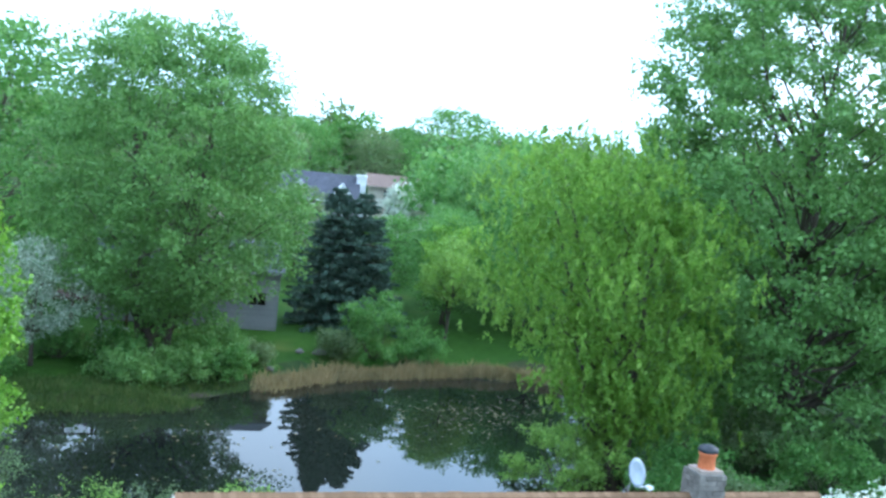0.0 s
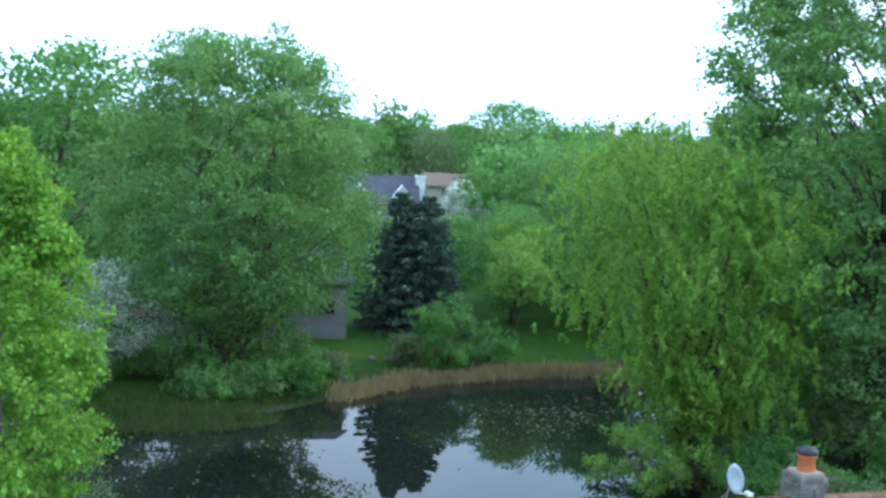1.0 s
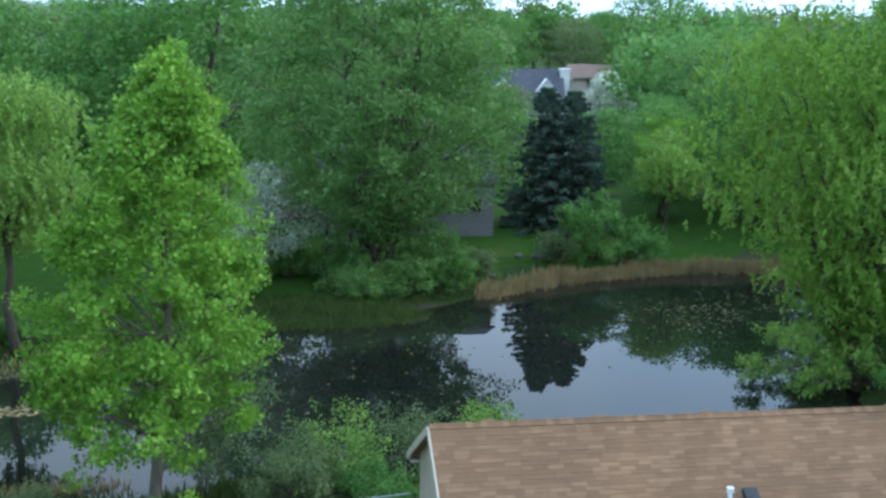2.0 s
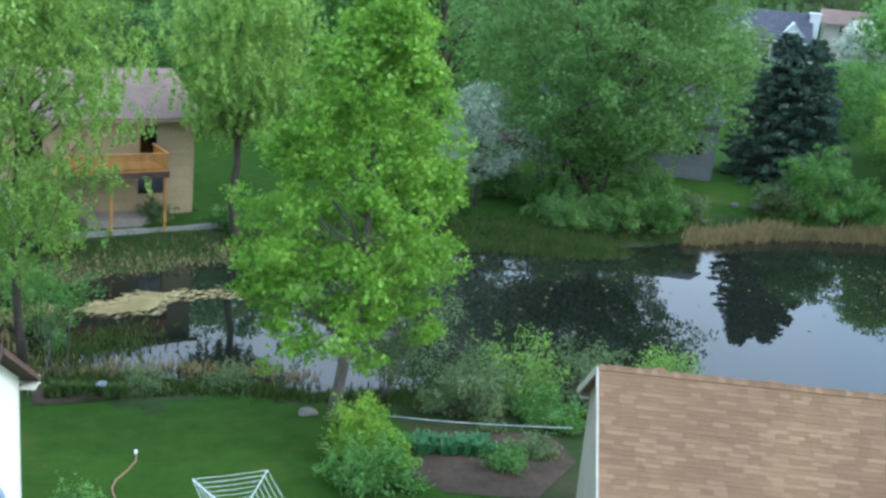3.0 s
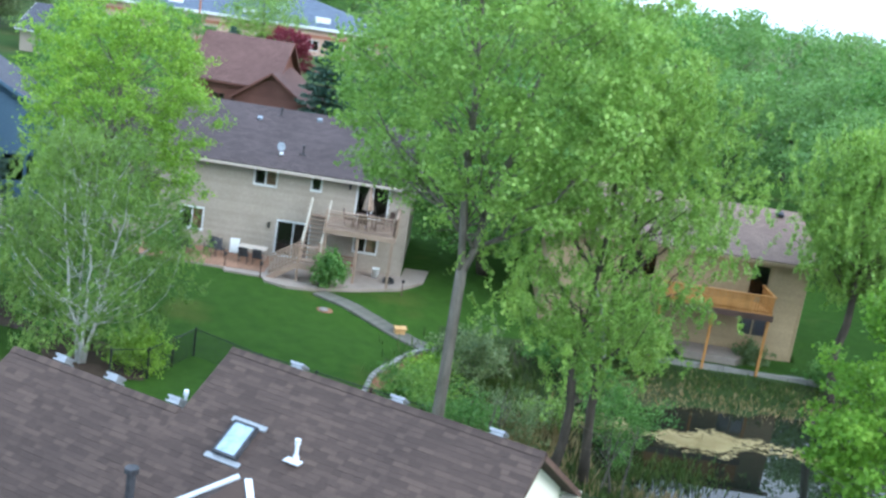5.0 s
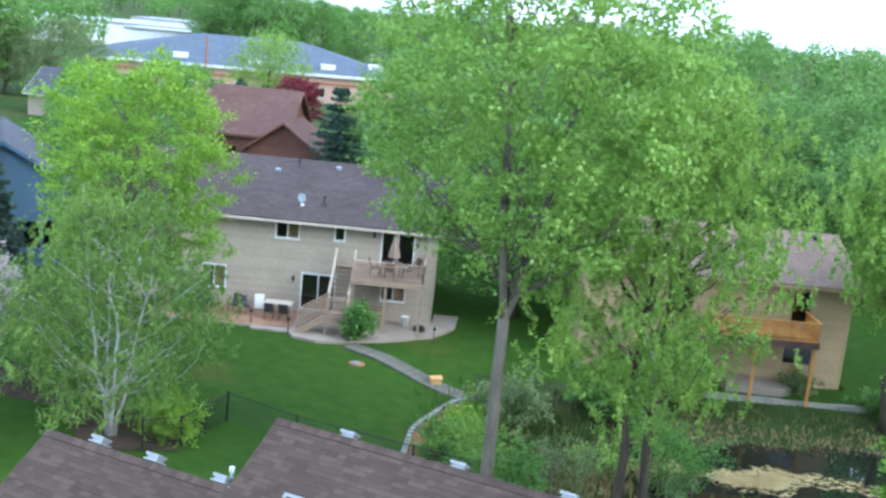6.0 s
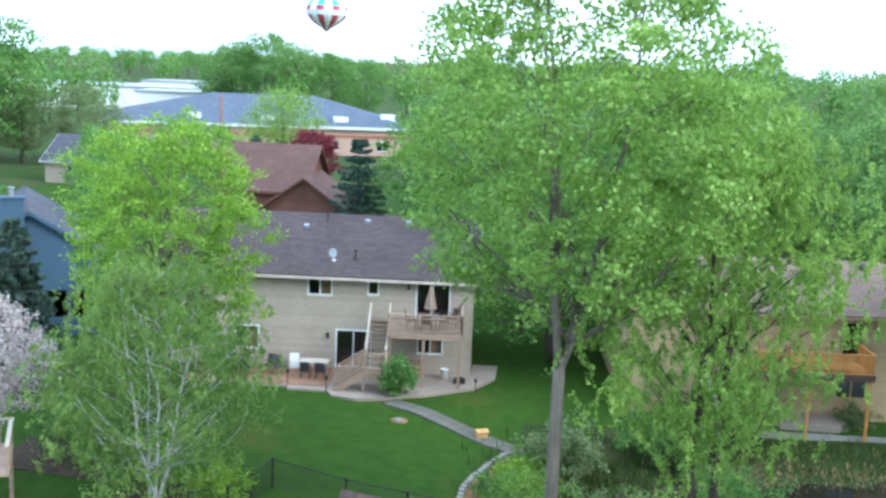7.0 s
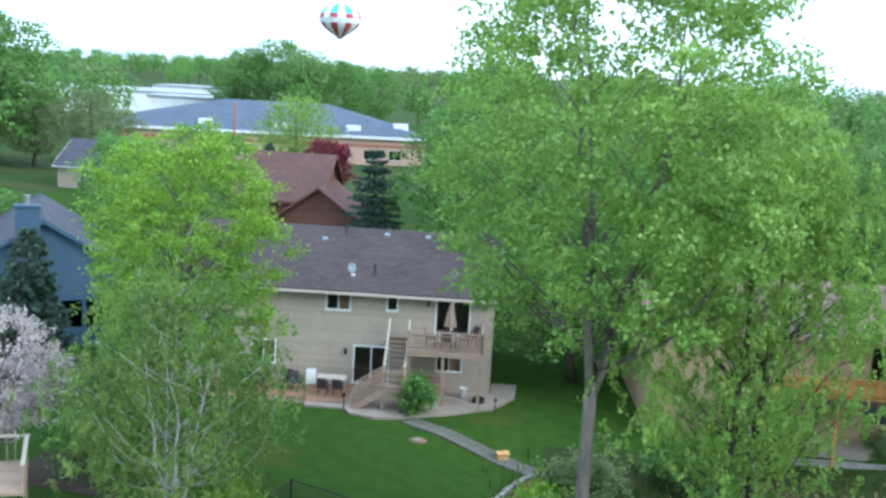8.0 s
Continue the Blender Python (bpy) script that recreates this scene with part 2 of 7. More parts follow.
CONCRETE = surface("concrete", (0.282, 0.227, 0.184), (0.381, 0.308, 0.253), 0.8, 0.9, 16.0, 0.2)
PAVER = surface("tan_pavers", (0.282, 0.154, 0.096), (0.381, 0.220, 0.137), 0.8, 0.9, 10.0, 0.3, vary=0.12)
STONE = surface("grey_stone", (0.136, 0.120, 0.104), (0.236, 0.210, 0.180), 2.5, 0.9, 14.0, 0.6, vary=0.25)
BLOCK = surface("retaining_blocks", (0.26, 0.24, 0.21), (0.40, 0.37, 0.33), 1.0, 0.9, 12.0, 0.3, vary=0.15)
METAL = surface("grey_metal", (0.294, 0.301, 0.308), (0.385, 0.392, 0.399), 2.0, 0.45, 20.0, 0.03, 0.6)
LIGHT_METAL = surface("pale_painted_metal", (0.62, 0.64, 0.66), (0.74, 0.76, 0.78), 2.0, 0.4, 20.0, 0.03)
DISH_GREY = surface("grey_dish_paint", (0.223, 0.256, 0.290), (0.285, 0.320, 0.363), 2.0, 0.4, 20.0, 0.03)
BLACK = surface("black_paint", (0.015, 0.015, 0.016), (0.03, 0.03, 0.03), 2.0, 0.5, 20.0, 0.05)
# indoor dimness put into a dark base colour, for sheets behind windows
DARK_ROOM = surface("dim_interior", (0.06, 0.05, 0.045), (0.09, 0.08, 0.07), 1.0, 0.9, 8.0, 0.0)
CURTAIN = surface("tan_curtain", (0.22, 0.13, 0.07), (0.34, 0.21, 0.12), 2.0, 0.9, 20.0, 0.1)
TERRACOTTA = surface("terracotta", (0.50, 0.14, 0.05), (0.62, 0.2, 0.08), 3.0, 0.8, 20.0, 0.2)
SOOT = surface("sooty_metal", (0.02, 0.02, 0.022), (0.06, 0.06, 0.065), 4.0, 0.6, 20.0, 0.1)
PEACH = surface("peach_render", (0.46, 0.31, 0.235), (0.54, 0.37, 0.285), 0.1, 0.85, 6.0, 0.05)
BAND = surface("brick_band", (0.30, 0.13, 0.08), (0.38, 0.17, 0.11), 0.3, 0.85, 6.0, 0.05)
CLOTH_TAN = surface("striped_canvas", (0.240, 0.176, 0.136), (0.336, 0.264, 0.208), 3.0, 0.9, 20.0, 0.1)
GREY_BOARD = surface("grey_boardwalk", (0.115, 0.107, 0.086), (0.172, 0.158, 0.126), 1.5, 0.9, 14.0, 0.2, vary=0.15)
CEDAR = surface("cedar_wood", (0.5, 0.28, 0.1), (0.64, 0.4, 0.17), 3.0, 0.7, 20.0, 0.2)
BALLOON_RED = surface("red_nylon", (0.42, 0.05, 0.07), (0.5, 0.08, 0.1), 0.3, 0.6, 4.0, 0.0)
BALLOON_WHITE = surface("white_nylon", (0.78, 0.78, 0.8), (0.85, 0.85, 0.86), 0.3, 0.6, 4.0, 0.0)
BALLOON_BLUE = surface("cyan_nylon", (0.08, 0.5, 0.7), (0.12, 0.6, 0.8), 0.3, 0.6, 4.0, 0.0)
ASPHALT = surface("asphalt", (0.045, 0.045, 0.047), (0.07, 0.07, 0.072), 0.6, 0.9, 30.0, 0.3)


# ---- mesh helpers ----
class Shape:
    """Collects corners and faces, then becomes one mesh object."""

    def __init__(self):
        self.v, self.f, self.mi = [], [], []

    def face(self, pts, mi=0):
        k = len(self.v)
        self.v += [tuple(p) for p in pts]
        self.f.append(tuple(range(k, k + len(pts))))
        self.mi.append(mi)

    def box(self, x0, y0, z0, x1, y1, z1, m=None, mi=0):
        pts = [Vector((x, y, z)) for z in (z0, z1) for y in (y0, y1) for x in (x0, x1)]
        if m is not None:
            pts = [m @ p for p in pts]
        k = len(self.v)
        self.v += [tuple(p) for p in pts]
        for q in ((0, 2, 3, 1), (4, 5, 7, 6), (0, 1, 5, 4), (2, 6, 7, 3), (0, 4, 6, 2), (1, 3, 7, 5)):
            self.f.append(tuple(k + i for i in q))
            self.mi.append(mi)
        return self

    def beam(self, a, b, w, h):
        """A square-cut bar from a to b."""
        a, b = Vector(a), Vector(b)
        d = b - a
        m = Matrix.Translation(a) @ d.to_track_quat("Y", "Z").to_matrix().to_4x4()
        return self.box(-w / 2, 0, -h / 2, w / 2, d.length, h / 2, m)

    def prism(self, outline, z0, z1):
        """An upright slab on an outline that runs anticlockwise."""
        lo, hi = [(x, y, z0) for x, y in outline], [(x, y, z1) for x, y in outline]
        self.face(hi)
        self.face(lo[::-1])
        for i in range(len(outline)):
            j = (i + 1) % len(outline)
            self.face((lo[i], lo[j], hi[j], hi[i]))
        return self

    def slab(self, quad, thick):
        """A slab under a flat outline in space."""
        p = [Vector(q) for q in quad]
        nrm = (p[1] - p[0]).cross(p[2] - p[0]).normalized()
        if nrm.z < 0:
            p, nrm = p[::-1], -nrm
        q = [a - nrm * thick for a in p]
        self.face(p)
        self.face(q[::-1])
        for i in range(len(p)):
            j = (i + 1) % len(p)
            self.face((p[i], q[i], q[j], p[j]))
        return self

    def tube(self, pts, radii, sides=7, cap=True):
        pts = [Vector(p) for p in pts]
        k = len(self.v)
        for i, p in enumerate(pts):
            d = (pts[min(i + 1, len(pts) - 1)] - pts[max(i - 1, 0)])
            d = d.normalized() if d.length > 1e-6 else Vector((0, 0, 1))
            a = d.cross(Vector((0.31, 0.87, 0.12))).normalized()
            b = d.cross(a)
            for s in range(sides):
                t = 2 * math.pi * s / sides
                self.v.append(tuple(p + (a * math.cos(t) + b * math.sin(t)) * radii[i]))
        for i in range(len(pts) - 1):
            for s in range(sides):
                t = (s + 1) % sides
                self.f.append((k + i * sides + s, k + i * sides + t, k + (i + 1) * sides + t, k + (i + 1) * sides + s))
                self.mi.append(0)
        if cap:
            e = k + (len(pts) - 1) * sides
            self.f.append(tuple(e + s for s in range(sides)))
            self.f.append(tuple(k + s for s in reversed(range(sides))))
            self.mi += [0, 0]
        return self

    def ring(self, profile, sides=16):
        """A body of revolution round z from (radius, height) pairs."""
        k = len(self.v)
        for r, z in profile:
            for s in range(sides):
                t = 2 * math.pi * s / sides
                self.v.append((r * math.cos(t), r * math.sin(t), z))
        for i in range(len(profile) - 1):
            for s in range(sides):
                t = (s + 1) % sides
                self.f.append((k + i * sides + s, k + i * sides + t, k + (i + 1) * sides + t, k + (i + 1) * sides + s))
                self.mi.append(0)
        return self

    def mesh(self, name, mats, smooth=False):
        me = bpy.data.meshes.new(name)
        me.from_pydata(self.v, [], self.f)
        for m in (mats if isinstance(mats, (list, tuple)) else [mats]):
            me.materials.append(m)
        me.polygons.foreach_set("material_index", self.mi)
        if smooth:
            me.polygons.foreach_set("use_smooth", [True] * len(self.f))
        me.update()
        return me


def part(name, shape, mats, parent=None, label="", at=None, smooth=False):
    ob = new(name, shape if isinstance(shape, bpy.types.Mesh) else shape.mesh(name, mats, smooth))
    if parent is not None:
        ob.parent = parent
    if at is not None:
        ob.matrix_basis = at
    if label:
        tagged(ob, label)
    return ob


def pieces(name, shape, mats, parent, label=""):
    """Every bar or board of a shape made of boxes becomes a part of its own."""
    for k in range(len(shape.v) // 8):
        s = Shape()
        s.v = shape.v[8 * k:8 * k + 8]
        s.f = [tuple(i - 8 * k for i in f) for f in shape.f[6 * k:6 * k + 6]]
        s.mi = [0] * 6
        part(name, s, mats, parent, label)


def thing(name, at, label, category, group="", kind=""):
    ob = new(name)
    ob.empty_display_size = 0.2
    ob.matrix_basis = at
    return tagged(ob, label, category, group, kind)


# ---- ground and pond ----
SHORE = [(2, 46), (4, 49.5), (10, 50.8), (16, 51.8), (22, 52.6), (27, 53), (31.8, 51), (36, 51), (41, 47.6), (44.6, 47.2), (45.6, 49.2),
         (48, 49), (50.6, 48.2), (56.8, 47.6), (62, 45.8), (66.6, 43.6), (71, 40), (72, 35), (67, 31.2), (60, 30), (52, 25), (44, 18.5),
         (36, 20), (31, 27), (26, 32.4), (22.5, 34.6), (18.5, 36.2), (15, 38.2), (11.5, 40.2), (7, 43)]
WATER_Z = -1.47


def shore_distance(x, y):
    """Metres from the shoreline, negative over the water; arrays in, array out."""
    best = np.full(x.shape, 1e9)
    inside = np.zeros(x.shape, bool)
    for i in range(len(SHORE)):
        (ax, ay), (bx, by) = SHORE[i], SHORE[(i + 1) % len(SHORE)]
        dx, dy = bx - ax, by - ay
        t = np.clip(((x - ax) * dx + (y - ay) * dy) / (dx * dx + dy * dy), 0, 1)
        best = np.minimum(best, np.hypot(x - ax - t * dx, y - ay - t * dy))
        cross = ((ay > y) != (by > y)) & (x < (bx - ax) * (y - ay) / (by - ay + 1e-12) + ax)
        inside ^= cross
    return np.where(inside, -best, best)


def smooth(v, a, b):
    t = np.clip((v - a) / (b - a), 0, 1)
    return t * t * (3 - 2 * t)


def wobble(x, y):
    return np.sin(x * 0.31 + 1.7 * np.sin(y * 0.23)) * np.sin(y * 0.37 + 1.3 * np.sin(x * 0.19))


def algae_reach(x, y):
    """1 on the ragged rim of the mud flat in the shallow arm."""
    half = 1.35 * (0.75 + 0.3 * np.sin(x * 1.3 + 0.6) + 0.2 * np.sin(x * 2.9))
    return np.hypot((x - 14.2) / 5.8, (y - 48.0 - 0.45 * np.sin(x * 0.8)) / half)


def height(x, y):
    x, y = np.asarray(x, float), np.asarray(y, float)
    d = shore_distance(x, y) + 0.7 * np.sin(x * 0.9) * np.sin(y * 1.1 + x * 0.3)
    z = WATER_Z + np.where(d < 0, np.maximum(d * 0.35, -1.2), 0.75 * smooth(d, 0, 3.5) + 0.62 * smooth(d, 3, 14))
    far = np.hypot(x - 10, y - 30)
    z = z + 0.06 * wobble(x, y) * smooth(d, 1, 6)
    # gentle rise of the land across the pond
    z = z + 5.5 * smooth(x * 0.82 + y * 0.57, 105, 210) * smooth(far, 60, 120) + 2.5 * smooth(far, 300, 900)
    # low mud flat in the shallow arm of the pond
    flat = smooth(-algae_reach(x, y), -1.0, -0.75)
    return np.maximum(z, -9 + flat * (9 + WATER_Z + 0.05))


def ground_z(x, y):
    return float(height(np.array([x]), np.array([y]))[0])


def axis(lo, hi, step, far, grow=1.35):
    mid = list(np.arange(lo, hi + 0.01, step))
    up, s = [hi], step
    while up[-1] < far:
        s *= grow
        up.append(up[-1] + s)
    down, s = [lo], step
    while down[-1] > -far:
        s *= grow
        down.append(down[-1] - s)
    return np.array(down[:0:-1] + mid + up[1:])


def build_ground():
    xs, ys = axis(-30, 90, 0.8, 2600), axis(8, 75, 0.8, 2600)
    gx, gy = np.meshgrid(xs, ys)
    gz = height(gx.ravel(), gy.ravel())
    nx, ny = len(xs), len(ys)
    idx = np.arange(nx * ny).reshape(ny, nx)
    faces = np.stack([idx[:-1, :-1], idx[:-1, 1:], idx[1:, 1:], idx[1:, :-1]], -1).reshape(-1, 4)
    cx = (gx[:-1, :-1] + gx[1:, 1:]).ravel() / 2
    cy = (gy[:-1, :-1] + gy[1:, 1:]).ravel() / 2
    d = shore_distance(cx, cy)
    me = bpy.data.meshes.new("ground")
    me.from_pydata(np.stack([gx.ravel(), gy.ravel(), gz], -1).tolist(), [], faces.tolist())
    for m in (LAWN, ROUGH, MUD, SCUM, WOODLAND):
        me.materials.append(m)
    mi = np.zeros(len(faces), int)
    band = 2.0 + 1.2 * np.sin(cx * 0.7) + 0.8 * np.sin(cy * 0.9 + 1)
    mi[d < band] = 1
    # wild strip between the garden bed, the trees and the pond
    wild = (cx > 2.5) & (cx < 11) & (cy > 37.5 + 0.4 * np.sin(cx)) & (cy < 56)
    mi[wild | ((cx > 10) & (cx < 30) & (cy > 50) & (cy < 56.2))] = 1
    mi[(cx > 20) & (cx < 34) & (cy > 24) & (cy < 36)] = 1
    mi[d < 0.1] = 2
    flat = algae_reach(cx, cy)
    mi[(flat < 0.93) & (d < 0)] = 3
    mi[(np.hypot(cx - 10, cy - 30) > 130)] = 4
    mi[(cx > 50) & (cy < 26)] = 4
    me.polygons.foreach_set("material_index", mi)
    me.polygons.foreach_set("use_smooth", [True] * len(faces))
    me.update()
    tagged(new("ground", me), "mown green lawns running down to rough pond banks", "ground", kind="structure")
    w = Shape()
    w.face([(-4, 12, WATER_Z), (80, 12, WATER_Z), (80, 58, WATER_Z), (-4, 58, WATER_Z)])
    tagged(part("water", w, WATER), "still dark pond water mirroring trees and sky", "pond", kind="structure")


build_ground()


# ---- plants ----
def leaf_mesh(name, mat, pts, size, rng, lean=None, long=1.7, up=0.35):
    """One small folded blade at each point. lean: a direction that the blades follow."""
    n = len(pts)
    nrm = rng.normal(size=(n, 3)) + np.array([0, 0, up])
    nrm /= np.linalg.norm(nrm, axis=1)[:, None]
    d = rng.normal(size=(n, 3)) if lean is None else lean + 0.35 * rng.normal(size=(n, 3))
    d -= nrm * (d * nrm).sum(1)[:, None]
    d /= np.linalg.norm(d, axis=1)[:, None] + 1e-9
    s = np.cross(nrm, d)
    k = size * rng.uniform(0.65, 1.35, n)[:, None]
    a = pts - d * k * 0.5 * long
    b = pts + s * k * 0.5 + nrm * k * 0.12
    c = pts + d * k * 0.5 * long
    e = pts - s * k * 0.5 + nrm * k * 0.12
    v = np.stack([a, b, c, e], 1).reshape(-1, 3).astype(np.float32)
    me = bpy.data.meshes.new(name)
    me.vertices.add(4 * n)
    me.vertices.foreach_set("co", v.ravel())
    me.loops.add(4 * n)
    me.loops.foreach_set("vertex_index", np.arange(4 * n, dtype=np.int32))
    me.polygons.add(n)
    me.polygons.foreach_set("loop_start", np.arange(0, 4 * n, 4, dtype=np.int32))
    me.update(calc_edges=True)
    me.materials.append(mat)
    return me


def bent(a, b, rng, bend, steps=5, sag=0.0):
    """A crooked line from a to b."""
    a, b = np.asarray(a, float), np.asarray(b, float)
    length = np.linalg.norm(b - a)
    out = []
    off = rng.normal(size=3) * bend * length
    for i in range(steps + 1):
        t = i / steps
        p = a + (b - a) * t + off * math.sin(math.pi * t) + rng.normal(size=3) * bend * 0.25 * length * (0 < i < steps)
        p[2] += sag * length * math.sin(math.pi * t)
        out.append(p)
    return out


def crown_radius(t, kind):
    """Relative crown radius at the relative height t of the crown."""
    t = np.clip(t, 0, 1)
    if kind == "egg":
        return np.sqrt(np.maximum(0, 1 - ((t - 0.36) / np.where(t > 0.36, 0.66, 0.46)) ** 2))
    if kind == "round":
        return np.sqrt(np.maximum(0, 1 - ((t - 0.5) / 0.53) ** 2))
    if kind == "spire":
        return np.where(t > 0.3, ((1 - t) / 0.7) ** 0.55, np.sqrt(np.maximum(0, 1 - ((t - 0.3) / 0.42) ** 2)))
    if kind == "vase":
        return np.where(t > 0.55, np.sqrt(np.maximum(0, 1 - ((t - 0.55) / 0.48) ** 2)), 0.24 + 0.76 * (t / 0.55))
    return 1 - 0.85 * t


def make_tree(name, label, x, y, top, crown_low, radius, trunk_r, leaf_mat, seed, leaves=20000, leaf=0.16, kind="egg", clumps=220,
              stems=1, bark=None, droop=0.0, fork=0.5, spread=0.55, lean=(0, 0), category="tree", group="", fill=0.75, squash=1.0, limbs=16, fork_z=0.0, strands=14, sway_by=0.12,
              tufts=8, uneven=1.0, splay=0.55, wood_low=0.8):
    """A broad-leaved tree: crooked stems and limbs that reach clumps of leaves through an uneven crown."""
    rng = np.random.default_rng(seed)
    gz = ground_z(x, y) - 0.08
    h = top - gz
    low = crown_low - gz
    root = thing(name, pose(x, y, gz), label, category, group)
    wood = Shape()
    # uneven crown: the radius changes with the direction
    ph = rng.uniform(0, 6.28, 6)

    def rough(az, t):
        return 1 + uneven * (0.16 * np.sin(2 * az + ph[0] + 4 * t) + 0.13 * np.sin(3 * az + ph[1] - 7 * t) + 0.13 * np.sin(5 * az + ph[2] + 13 * t))

    az = rng.uniform(0, 6.283, clumps)
    t = rng.beta(1.25, 1.25, clumps)
    rr = np.sqrt(rng.uniform(fill * 0.25, 1, clumps)) * crown_radius(t, kind) * rough(az, t) * radius
    cen = np.stack([rr * np.cos(az) + lean[0] * t, rr * np.sin(az) * squash + lean[1] * t, low + (h - low) * t], 1)
    cen[:, 2] += rng.normal(size=clumps) * 0.03 * (h - low)
    stem_tops = []
    if fork_z:
        wood.tube(bent((0, 0, 0), (0, 0, fork_z), rng, 0.004, 6), [trunk_r * (1.3, 1.08, 1.0, 0.97, 0.95, 0.92, 0.85)[i] for i in range(7)], 10)
    for s in range(stems):
        a = rng.uniform(0, 6.283) if stems == 1 else 6.283 * s / stems + rng.uniform(-0.4, 0.4)
        out = 0.04 * radius if stems == 1 else (splay if fork_z else 0.5) * radius * rng.uniform(0.6, 1.1)
        base = np.array([0.4 * trunk_r * stems * math.cos(a) * (stems > 1), 0.4 * trunk_r * stems * math.sin(a) * (stems > 1), 0])
        end = np.array([out * math.cos(a) + lean[0] * 0.8, out * math.sin(a) + lean[1] * 0.8, low + (h - low) * rng.uniform(0.72, 0.88)])
        if fork_z:
            base = np.array([0.12 * trunk_r * math.cos(a), 0.12 * trunk_r * math.sin(a), fork_z * 0.93])
        line = bent(base, end, rng, 0.03, 9)
        r0 = trunk_r * (0.62 if fork_z else 1.0)
        r = [r0 * (1.25 if i == 0 and not fork_z else 1.0) * (1 - 0.88 * (i / 9) ** 1.1) for i in range(10)]
        wood.tube(line, r, 9)
        stem_tops.append((line, r))
    order = rng.permutation(clumps)
    ends = [cen[i] for i in order[:limbs * 3]]
    for i, e in enumerate(ends):
        line, r = stem_tops[i % stems]
        dist = [np.hypot(*(p[:2] - e[:2])) * fork + abs(e[2] - np.hypot(*(p[:2] - e[:2])) * 0.9 - p[2]) for p in line]
        first = next((q for q in range(9) if line[q][2] > low * wood_low), 8)
        k = max(first, 1, min(8, int(np.argmin(dist))))
        thick = i < limbs
        br = bent(line[k], e, rng, 0.07, 6, -0.04 if droop else 0.06)
        r0 = min(r[k] * (0.5 if thick else 0.28), 0.035 * radius)
        wood.tube(br, [max(0.012, r0 * (1 - 0.9 * j / 6)) for j in range(7)], 5)
        if thick:
            for _ in range(2):
                j = rng.integers(2, 5)
                o = cen[rng.integers(0, clumps)]
                if np.linalg.norm(o - br[j]) < radius * 0.8:
                    wood.tube(bent(br[j], o, rng, 0.08, 4), [max(0.01, r0 * 0.4 * (1 - 0.85 * q / 4)) for q in range(5)], 4)
    part("trunk", wood, bark or BARK, root, smooth=True)
    # sprays: every clump carries tufts on its upper side, every tuft its leaves
    size = spread * rng.uniform(0.65, 1.35, clumps)
    to = rng.normal(size=(clumps * tufts, 3))
    to *= (rng.uniform(0.3, 1.0, clumps * tufts) ** 0.5 / np.linalg.norm(to, axis=1))[:, None]
    to = (to * np.array([1, 1, 0.6]) + np.array([0, 0, 0.18])) * 1.5 * np.repeat(size, tufts)[:, None]
    tuft = np.repeat(cen, tufts, 0) + to
    at = rng.integers(0, clumps * tufts, leaves)
    which = at // tufts
    pts = tuft[at] + rng.normal(size=(leaves, 3)) * spread * 0.5 * np.array([1, 1, 0.65])
    direction = None
    if droop:
        strand = rng.integers(0, strands, leaves) + which * strands
        srng = np.random.default_rng(seed + 5)
        so = srng.normal(size=(clumps * strands, 3)) * spread * 1.5
        ln = srng.uniform(0.3, 1.0, clumps * strands) * droop
        tt = rng.uniform(0, 1, leaves)
        sway = srng.normal(size=(clumps * strands, 2)) * sway_by
        pts = cen[which] + so[strand] * np.array([1, 1, 0.5]) + rng.normal(size=(leaves, 3)) * 0.06
        pts[:, 2] -= tt * ln[strand]
        pts[:, :2] += sway[strand] * (tt * ln[strand])[:, None]
        direction = np.tile(np.array([0, 0, -0.6]), (leaves, 1))
    pts[:, 2] = np.maximum(pts[:, 2], 0.25)
    part("crown", leaf_mesh("crown", leaf_mat, pts, leaf, rng, direction, 2.6 if droop else 1.35, 0.5), None, root)
    return root


